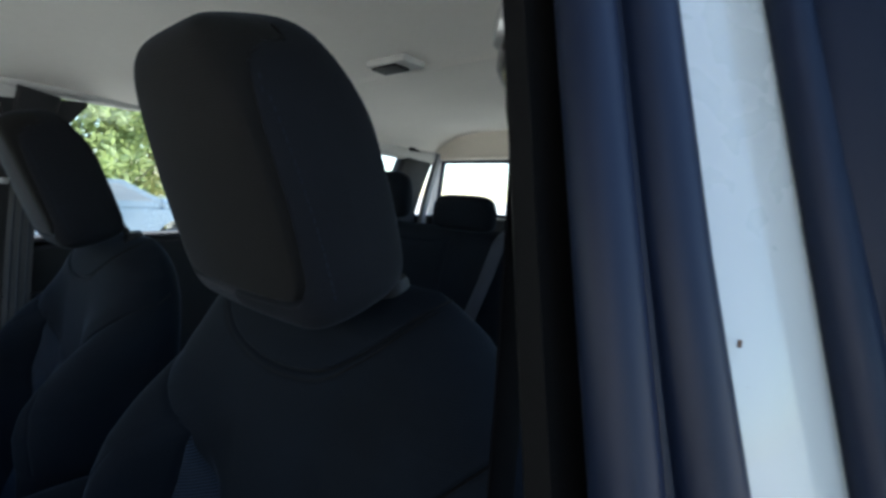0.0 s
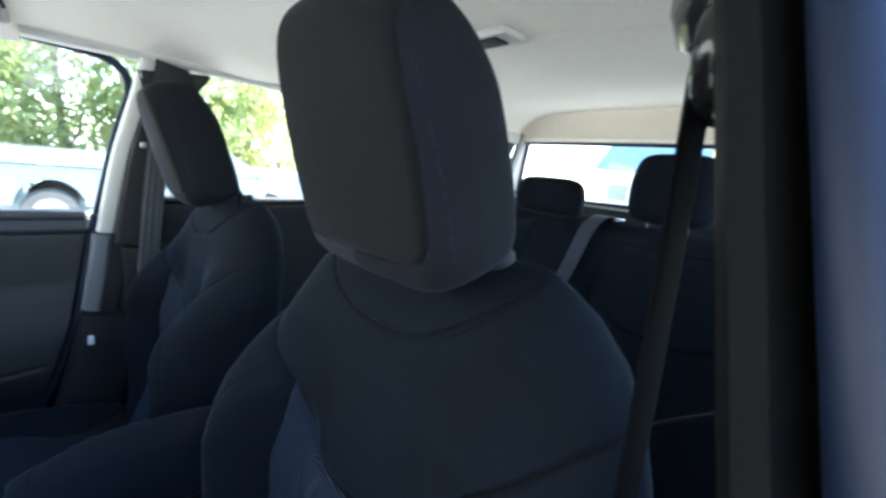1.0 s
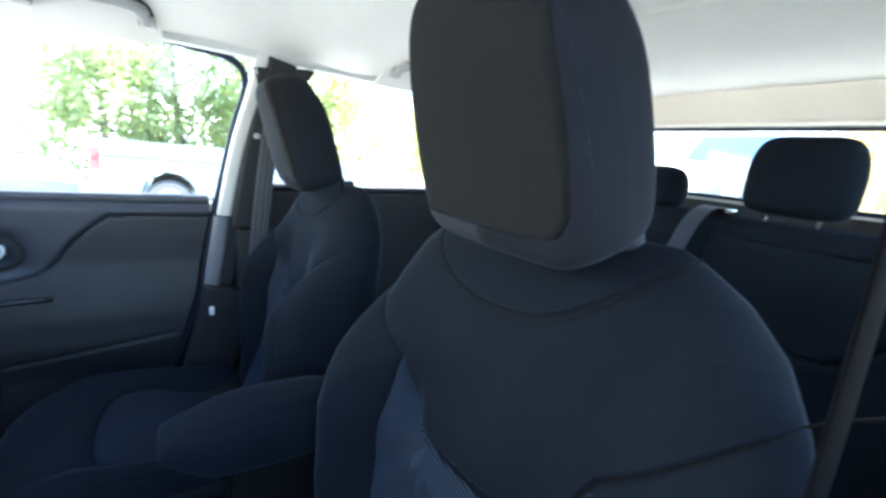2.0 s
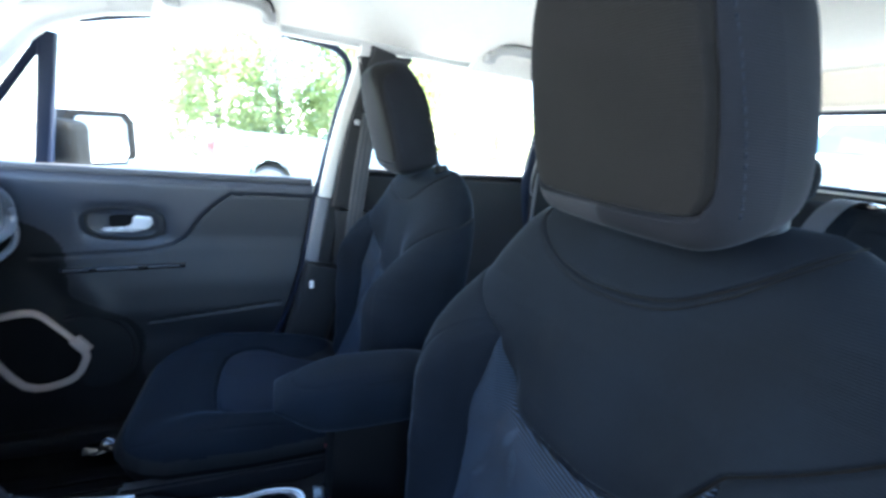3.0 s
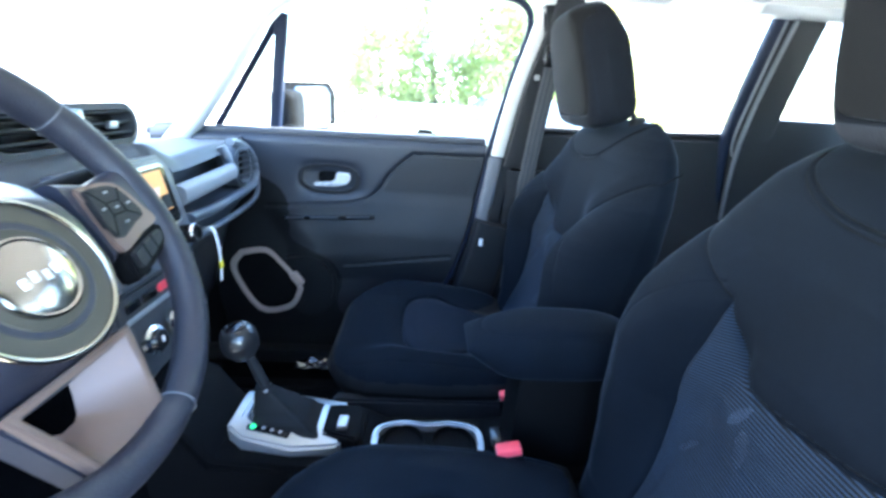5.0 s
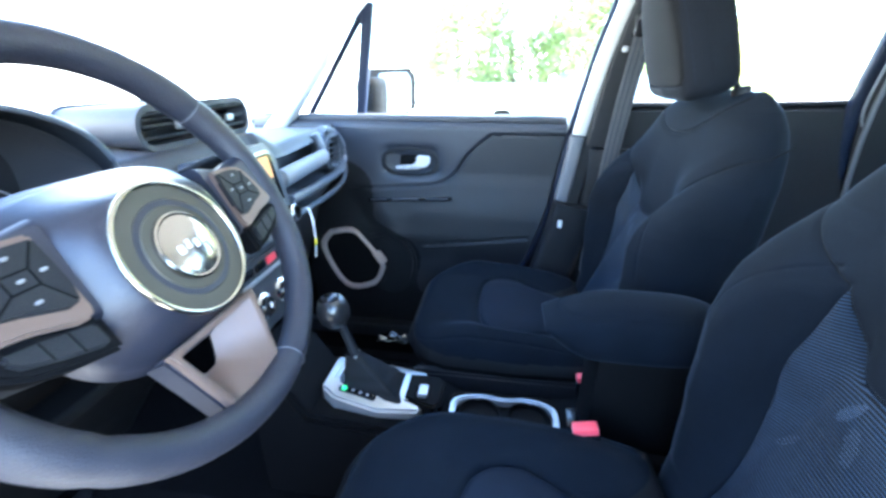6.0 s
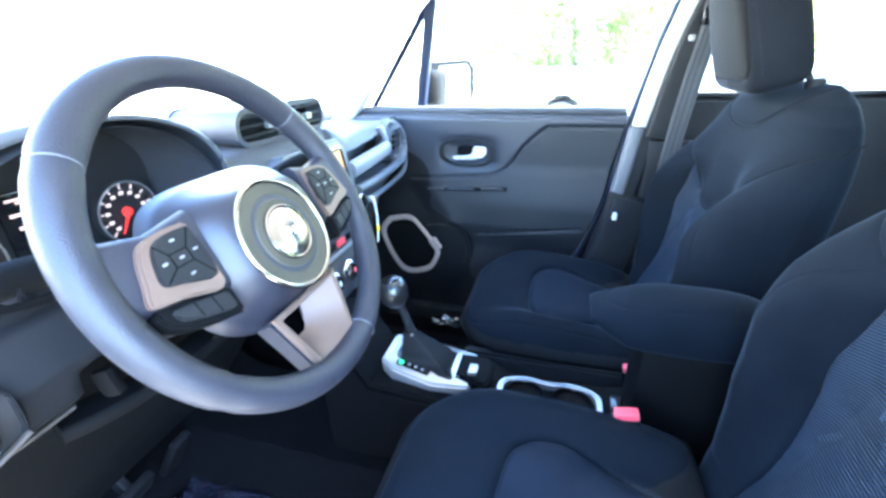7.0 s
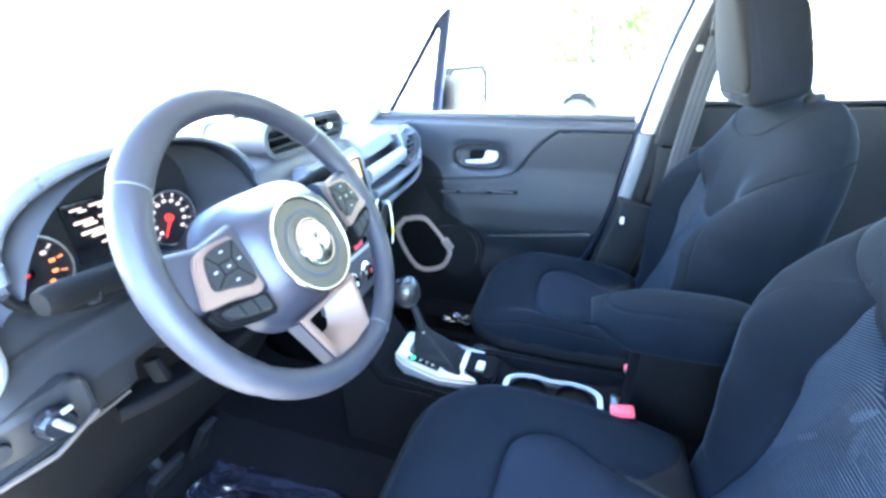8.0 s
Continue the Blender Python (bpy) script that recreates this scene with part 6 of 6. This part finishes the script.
def steering_wheel():
    s = thing("steering_wheel", "grey-black leather steering wheel with chrome hub ring and bronze spokes", "steering wheel", at=HUB)
    R, n = 0.1650, 96
    ang = [2 * math.pi * k / n for k in range(n)]
    grip = [0.0152 + 0.0016 * math.exp(-((math.degrees(a) - 40) / 18) ** 2) + 0.0016 * math.exp(-((math.degrees(a) - 140) / 18) ** 2) for a in ang]
    # the rim, with shallow seams where the leather pieces meet
    for k, a in enumerate(ang):
        for q in (38, 142, 218, 285):
            if abs(math.degrees(a) - q) < 2.0:
                grip[k] -= 0.0011
    part("rim", tube([on_wheel(R * math.cos(a), R * math.sin(a)) for a in ang], grip, 20, closed=True, up=W_N), LEATHER, s)
    # thread of each seam
    for q in (38, 142, 285):
        a = radians(q)
        c = on_wheel(R * math.cos(a), R * math.sin(a))
        rad = (W_U * math.cos(a) + W_V * math.sin(a))
        part("seam", tube([c + rad * 0.0157 * math.cos(t) + W_N * 0.0157 * math.sin(t) for t in [math.pi * 2 * k / 28 for k in range(28)]], 0.0007, 6, closed=True), MID_GREY, s)
    # airbag cover: a swelling shield
    nu, nv = 120, 44
    th = np.linspace(0, 2 * math.pi, nu, endpoint=False)[:, None] + np.zeros((1, nv))
    r = np.linspace(0.0, 1, nv)[None, :] + np.zeros((nu, 1))
    out = np.zeros((nu, 1))
    for k in range(nu):
        c, sn = math.cos(th[k, 0]), math.sin(th[k, 0])
        rx, rv = 0.103, (0.083 if sn > 0 else 0.080)
        p = 3.8 if sn > 0 else 2.4
        out[k, 0] = (abs(c / rx) ** p + abs(sn / rv) ** p) ** (-1 / p)
    u, v = r * out * np.cos(th), r * out * np.sin(th)
    h = 0.028 - 0.046 * soft((r - 0.50) / 0.55) - 0.008 * soft((r - 0.92) / 0.08)
    pts = np.array([[list(on_wheel(u[i, j] - 0.003, v[i, j] - 0.014, h[i, j])) for j in range(nv)] for i in range(nu)])
    sheet("airbag_cover", pts, nu, nv, HUB_SKIN, s, wrap=True)
    back = part("hub_back", lathe([(0, -0.045), (0.050, -0.045), (0.062, -0.015), (0.062, 0.0), (0, 0.0)], on_wheel(0, -0.018), W_N, 32), DARK_PLASTIC, s)
    ring = [on_wheel(0.0550 * math.cos(a) - 0.006, 0.0550 * math.sin(a) - 0.016, 0.0285) for a in ang]
    part("hub_ring", tube(ring, 0.0024, 12, closed=True, up=W_N), GOLD_CHROME, s, "polished warm chrome ring")
    part("hub_disc", lathe([(0, 0.0405), (0.0310, 0.0400), (0.0350, 0.0396), (0.0362, 0.0380), (0.0400, 0.0378), (0.0412, 0.0392), (0.0530, 0.0384), (0.0548, 0.034), (0, 0.034)], on_wheel(-0.006, -0.016, -0.0105), W_N, 56), RING_DISC, s)
    em = part("emblem", lathe([(0, 0.0462), (0.012, 0.0457), (0.021, 0.0446), (0.0252, 0.0434), (0.0268, 0.0443), (0.0284, 0.0434), (0.0287, 0.0398), (0, 0.0398)], on_wheel(-0.006, -0.016, -0.0105), W_N, 44), EMBLEM, s, "chrome maker's badge with plain raised bars")
    for i in range(4):
        c = on_wheel(-0.0180 + 0.008 * i, -0.016 + (0.001 if i % 2 else -0.001), 0.0352)
        part("badge_bar", box(c, (0.0046, 0.0014, 0.0072), 0.0006, (math.degrees(WT), 0, 0)), BRIGHT, em)
    # side spokes with their switches
    for k in (-1, 1):
        arm = [on_wheel(k * 0.075, 0.006, -0.002), on_wheel(k * 0.115, 0.008, -0.005), on_wheel(k * 0.160, 0.016, -0.001)]
        part("spoke", bar(arm, [0.076, 0.060, 0.062], [0.030, 0.026, 0.022], 0.009, up=W_N), HUB_SKIN, s)
        o = [(0.084, 0.034), (0.106, 0.0345), (0.126, 0.031), (0.135, 0.020), (0.142, 0.002), (0.147, -0.011), (0.140, -0.0155), (0.120, -0.019), (0.086, -0.0275), (0.083, 0.0)]
        bz = part("switch_bezel", plate(curve2([(k * a, b) for a, b in o] + [(k * o[0][0], o[0][1])], 3)[:-1], lambda a, b, h: on_wheel(a, b, 0.016 - h), 0.008, 0.002), BRONZE, s, "satin bronze switch bezel")
        keys = [(0.086, 0.0300), (0.106, 0.0305), (0.121, 0.0265), (0.129, 0.012), (0.1315, -0.003), (0.118, -0.008), (0.087, -0.0145)]
        ky = part("switch_keys", plate(curve2([(k * a, b) for a, b in keys] + [(k * keys[0][0], keys[0][1])], 3)[:-1], lambda a, b, h: on_wheel(a, b, 0.0185 - h), 0.008, 0.0012), DASH_LOW, bz)
        for a, b in ((0.106, 0.0240), (0.093, 0.0110), (0.107, 0.0095), (0.122, 0.0100), (0.107, -0.0050)):
            part("key_mark", box(on_wheel(k * a, b, 0.0190), (0.0040, 0.0014, 0.0022), 0.0005, (math.degrees(-WT), 0, 0)), ICON, ky)
        corners = ((0.099, 0.015, 0.089, 0.0285), (0.115, 0.015, 0.122, 0.0255), (0.099, 0.004, 0.089, -0.0125), (0.115, 0.004, 0.128, -0.004), (0.099, 0.015, 0.115, 0.015), (0.099, 0.004, 0.115, 0.004), (0.099, 0.004, 0.099, 0.015), (0.115, 0.004, 0.115, 0.015))
        for a0, b0, a1, b1 in corners:
            part("key_gap", tube([on_wheel(k * a0, b0, 0.0184), on_wheel(k * a1, b1, 0.0184)], 0.0007, 6), NEAR_BLACK, ky)
        block = [(0.082, -0.0275), (0.120, -0.0195), (0.146, -0.0155), (0.148, -0.022), (0.143, -0.033), (0.132, -0.041), (0.110, -0.049), (0.082, -0.055)]
        lower = part("lower_switch", plate([(k * a, b) for a, b in block], lambda a, b, h: on_wheel(a, b, 0.0145 - h), 0.020, 0.003), NEAR_BLACK, s)
        rocker = [(0.090, -0.0310), (0.118, -0.0245), (0.137, -0.0215), (0.1385, -0.0260), (0.134, -0.0325), (0.115, -0.0400), (0.092, -0.0470), (0.089, -0.0440)]
        key = part("rocker_key", plate([(k * a, b) for a, b in rocker], lambda a, b, h: on_wheel(a, b, 0.0180 - h), 0.006, 0.0015), DASH_LOW, lower)
        for a0, b0, a1, b1 in ((0.106, -0.0275, 0.105, -0.0425), (0.121, -0.0240, 0.120, -0.0370)):
            part("key_gap", tube([on_wheel(k * a0, b0, 0.0180), on_wheel(k * a1, b1, 0.0180)], 0.0006, 6), NEAR_BLACK, lower)
    # the bottom spoke, an open bronze frame
    o = [(-0.056, -0.076), (0.056, -0.076), (0.046, -0.112), (0.036, -0.150), (0.024, -0.158), (-0.024, -0.158), (-0.036, -0.150), (-0.046, -0.112)]
    spoke_at = lambda a, b, h: on_wheel(a - 0.002, b - 0.004, 0.004 + (b + 0.078) * 0.05 - h)
    inner = [(-0.048, -0.082), (0.048, -0.082), (0.040, -0.110), (0.031, -0.143), (0.021, -0.150), (-0.021, -0.150), (-0.031, -0.143), (-0.040, -0.110)]
    floor_o = [(-0.034, -0.085), (0.013, -0.085), (0.008, -0.099), (0.002, -0.111), (-0.003, -0.115), (-0.015, -0.115), (-0.021, -0.111), (-0.028, -0.099)]
    bm = bmesh.new()
    rings = [[bm.verts.new(spoke_at(a, b, h)) for a, b in loop] for loop, h in ((o, 0.006), (o, 0.0), (inner, 0.0), (floor_o, 0.030))]
    for p, q in zip(rings, rings[1:]):
        for m in range(8):
            bm.faces.new((p[m], p[(m + 1) % 8], q[(m + 1) % 8], q[m]))
    bmesh.ops.bevel(bm, geom=[e for e in bm.edges if all(v in rings[1] or v in rings[2] for v in e.verts)], offset=0.0015, segments=2, affect="EDGES")
    part("bottom_spoke", bm, BRONZE, s, "hollow bronze bottom spoke")
    part("spoke_backing", plate([(a * 1.03, b - 0.001) for a, b in o], lambda a, b, h: spoke_at(a, b, 0.005 + h), 0.026, 0.003, hole=[(a * 1.06, b - 0.002) for a, b in inner]), HUB_SKIN, s)
    # column and stalks behind the wheel
    col = thing("steering_column", "black plastic steering column shroud with two stalks", "steering column", at=(0.365, -0.36, 1.03))
    part("shroud", bar([on_wheel(0, -0.012, -0.050), on_wheel(0, -0.012, -0.13), (0.365, -0.44, 0.985)], [0.10, 0.125, 0.14], [0.085, 0.10, 0.11], 0.03), DARK_PLASTIC, col)
    part("indicator_stalk", tube(smooth_path([(0.41, -0.306, 1.085), (0.46, -0.302, 1.105), (0.52, -0.300, 1.116), (0.572, -0.296, 1.122)], 5), [0.008] * 5 + [0.010] * 3 + [0.0125] * 7 + [0.010], 14), NEAR_BLACK, col)
    part("wiper_stalk", tube(smooth_path([(0.32, -0.306, 1.085), (0.27, -0.302, 1.105), (0.21, -0.300, 1.116), (0.168, -0.296, 1.120)], 5), [0.008] * 5 + [0.010] * 3 + [0.0125] * 7 + [0.010], 14), NEAR_BLACK, col)
    for a in (0.505, 0.535):
        part("stalk_band", tube([(a, -0.3005, 1.1135), (a + 0.003, -0.3004, 1.1140)], 0.0132, 16), GLOSS_BLACK, col)
    part("ignition_lever", box((0.452, -0.396, 0.934), (0.014, 0.022, 0.036), 0.006, (12, 0, 15)), NEAR_BLACK, col)
    return s


# ---------------------------------------------------------------- centre console
def centre_console():
    c = thing("centre_console", "dark centre console with silver gear surround and cup holders", "centre console", at=(0, 0, 0.4))
    body = [(-0.40, 0.40), (-0.40, 0.74), (-0.33, 0.70), (-0.28, 0.625), (-0.04, 0.605), (0.0, 0.585), (0.20, 0.585), (0.26, 0.60), (0.46, 0.60), (0.46, 0.30), (-0.33, 0.30)]
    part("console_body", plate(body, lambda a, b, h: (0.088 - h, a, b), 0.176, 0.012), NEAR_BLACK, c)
    cx = -0.010
    o = [(-0.052, -0.300), (0.052, -0.300), (0.068, -0.262), (0.076, -0.150), (0.068, -0.082), (0.062, -0.040), (-0.062, -0.040), (-0.068, -0.082), (-0.076, -0.150), (-0.068, -0.262)]
    i = [(-0.032, -0.272), (0.020, -0.272), (0.034, -0.240), (0.046, -0.168), (0.032, -0.122), (0.020, -0.108), (-0.030, -0.108), (-0.042, -0.122), (-0.050, -0.168), (-0.046, -0.240)]
    up = lambda a, b, h: (cx + a * 0.9, -0.183 + (b + 0.183) * 0.76, 0.648 - (b + 0.18) * 0.10 - 0.10 * max(abs(a) - 0.055, 0) * 6 - h)
    part("gear_surround", plate(o, up, 0.032, 0.005, hole=i), SATIN, c, "satin silver gear surround")
    part("gear_well", plate(scaled(i, 1.02), lambda a, b, h: up(a, b, h + 0.012), 0.01), GLOSS_BLACK, c)
    pr = part("gear_scale", plate([(0.040, -0.255), (0.052, -0.255), (0.060, -0.160), (0.050, -0.155)], lambda a, b, h: up(a, b, h - 0.002), 0.006, 0.001), GLOSS_BLACK, c)
    part("gear_light", lathe([(0, 0.003), (0.0045, 0.003), (0.0055, 0), (0, 0)], up(0.048, -0.240, -0.002), (0, 0, 1), 16), GREEN, pr, "lit green gear light")
    for k in range(3):
        part("gear_mark", box(up(0.049 + 0.0025 * k, -0.216 + 0.020 * k, -0.003), (0.006, 0.006, 0.002), 0.0006), ICON, pr)
    tail_o = [(-0.040, -0.088), (0.040, -0.088), (0.048, -0.050), (0.052, 0.000), (0.036, 0.014), (-0.036, 0.014), (-0.052, 0.000), (-0.048, -0.050)]
    part("mode_switch_plate", plate(tail_o, lambda a, b, h: up(a, b - 0.004, h - 0.004), 0.030, 0.006), NEAR_BLACK, c)
    part("mode_switch", box(up(0.016, -0.040, -0.009), (0.030, 0.018, 0.010), 0.003), SATIN, c)
    # cup holders: a silver figure-of-eight rim round two wells
    rim = []
    for k in range(60):
        a = 2 * math.pi * k / 60
        px, py = math.cos(a), math.sin(a)
        r = 0.052 * (1 - 0.13 * math.exp(-(py / 0.16) ** 2))
        rim.append((r * math.copysign(abs(px) ** 0.55, px), 0.086 + 0.108 * math.copysign(abs(py) ** 0.75, py)))
    put = lambda a, b, h: (a, b, 0.604 - h)
    inner = [(0 + a * 0.80, 0.086 + (b - 0.086) * 0.90) for a, b in rim]
    part("cup_rim", plate(rim, put, 0.022, 0.004, hole=inner), SATIN, c, "satin silver cup holder rim")
    for y in (0.038, 0.134):
        part("cup_well", lathe([(0, 0.002), (0.034, 0.002), (0.038, 0.004), (0.040, 0.014), (0.043, 0.014), (0.043, 0.0), (0, 0.0)], (0, y, 0.584), (0, 0, 1), 32), NEAR_BLACK, c)
    part("hand_brake_switch", box((0.0, 0.222, 0.606), (0.05, 0.03, 0.02), 0.005), GLOSS_BLACK, c)


def gear_lever():
    g = thing("gear_lever", "black gear lever with a round glossy knob", "gear lever", at=(0, -0.2, 0.64))
    secs = []
    for k in range(15):
        q = k / 14
        fold = 1 + 0.05 * math.cos(math.pi * 7 * q) * (1 - q)
        w, d = (0.070 * (1 - q) ** 1.1 + 0.022) * fold, (0.096 * (1 - q) + 0.024) * fold
        c = Vector((-0.008 + 0.007 * q, -0.172 - 0.046 * q, 0.632 + 0.084 * q))
        secs.append([c + Vector((a, e, 0.10 * e * q)) for a, e in rounded_loop(w, d, 0.008)])
    part("boot", sweep(secs, secs), POCKET, g, "black leather gear boot")
    part("boot_clip", box((-0.001, -0.212, 0.710), (0.024, 0.016, 0.010), 0.003, (16, 0, 0)), SATIN, g)
    part("shaft", tube([(-0.002, -0.186, 0.645), (0.0, -0.218, 0.735), (0.0, -0.240, 0.800)], [0.010, 0.0085, 0.008], 14), DARK_PLASTIC, g)
    part("knob", lathe([(0, 0.066), (0.013, 0.065), (0.023, 0.059), (0.029, 0.047), (0.031, 0.034), (0.029, 0.018), (0.019, 0.004), (0.012, 0.0), (0, 0)], (0.002, -0.240, 0.780), (0.05, -0.16, 1), 32), KNOB, g)
    part("knob_cap", lathe([(0, 0.0665), (0.012, 0.0660), (0.019, 0.0630), (0.0195, 0.060), (0, 0.060)], (0.002, -0.240, 0.7802), (0.05, -0.16, 1), 28), GLOSS_BLACK, g)


def hanging_tag():
    t = thing("paper_tag", "white paper strap with a yellow band hanging from the dash", "tag", at=(-0.24, -0.39, 0.9))
    path = smooth_path([(-0.215, -0.396, 0.940), (-0.218, -0.380, 0.938), (-0.225, -0.376, 0.900), (-0.230, -0.378, 0.850), (-0.231, -0.382, 0.812)], 6)
    secs = [[p + Vector((a, b * 0.3, 0)) for a, b in rounded_loop(0.011, 0.002, 0.0008, 2)] for p in path]
    part("strap", sweep(path, secs), WHITE, t)
    part("band", box((-0.2300, -0.3775, 0.852), (0.013, 0.0034, 0.016), 0.0008), YELLOW, t)


def pedals():
    p = thing("brake_pedal", "black rubber-faced brake pedal", "pedal", at=(0.33, -0.72, 0.45))
    part("pad", box((0.315, -0.735, 0.430), (0.085, 0.022, 0.062), 0.008, (-30, 0, 0)), PEDAL, p)
    part("arm", bar(smooth_path([(0.315, -0.75, 0.44), (0.32, -0.80, 0.55), (0.325, -0.80, 0.70)], 4), 0.018, 0.03, 0.005), DARK_PLASTIC, p)
    a = thing("accelerator_pedal", "long black accelerator pedal", "pedal", at=(0.2, -0.75, 0.35))
    part("pad", box((0.195, -0.76, 0.400), (0.050, 0.022, 0.150), 0.008, (-32, 0, 0)), PEDAL, a)
    part("arm", bar([(0.195, -0.80, 0.44), (0.20, -0.86, 0.62)], 0.016, 0.024, 0.005), DARK_PLASTIC, a)


# ---------------------------------------------------------------- put it together
headliner()
side_shell(-1)
side_shell(1)
tail()
windscreen()
floor_pan()
passenger_door()
driver_door()
rear_door(-1)
rear_door(1)
b_pillar_passenger()
b_pillar_driver()
front_seat(-SEAT_X, "dark charcoal fabric front passenger seat with mesh insert", 1, 0.0, -0.006, 1.0, 1.0, 0.0)
driver_seat = front_seat(SEAT_X, "dark charcoal fabric driver seat beside the open doorway", 1, 0.026, 0.008, 0.925, 0.965, -0.011)
driver_seat.location += Vector((0, DRIVER_BACK, DRIVER_UP))
for piece in driver_seat.children:
    if piece.name.split(".")[0] in ("seat_cushion", "cushion_base"):
        piece.location += Vector((0, -0.020, 0.030))
rear_bench()
armrest()
dashboard()
gauge_cluster()
centre_stack()
light_switch()
steering_wheel()
centre_console()
gear_lever()
pedals()
driver_belt()
passenger_belt()
rear_belt()
buckle(0.140, 0.208, 0.715, "black belt buckle with a red button beside the driver seat")
buckle(-0.100, 0.262, 0.620, "black belt buckle with a red button beside the passenger seat")
grab_handle(-0.595, 0.745, 0.925, 1.514, "pale grey folding grab handle above the rear window")
grab_handle(-0.595, -0.085, 0.125, 1.508, "pale grey folding grab handle above the front window")
dome_lamp()
door_mirror()
floor_mat(0.36, -0.72, -0.12, "black ribbed rubber floor mat in the driver footwell")
floor_mat(-0.36, -0.72, -0.12, "black ribbed rubber floor mat in the passenger footwell")
crumpled_film("plastic_film", 0.255, -0.68, 0.29, 0.085, 0.075, 5.0, "strip of clear plastic film in the driver footwell")
crumpled_film("plastic_film", 0.165, -0.42, 0.30, 0.075, 0.22, 3.0, "crumpled clear plastic film on the floor mat")
crumpled_film("plastic_film", -0.655, -0.31, 0.29, 0.045, 0.06, 7.0, "small scrap of clear plastic film on the carpet")
hanging_tag()
outside()
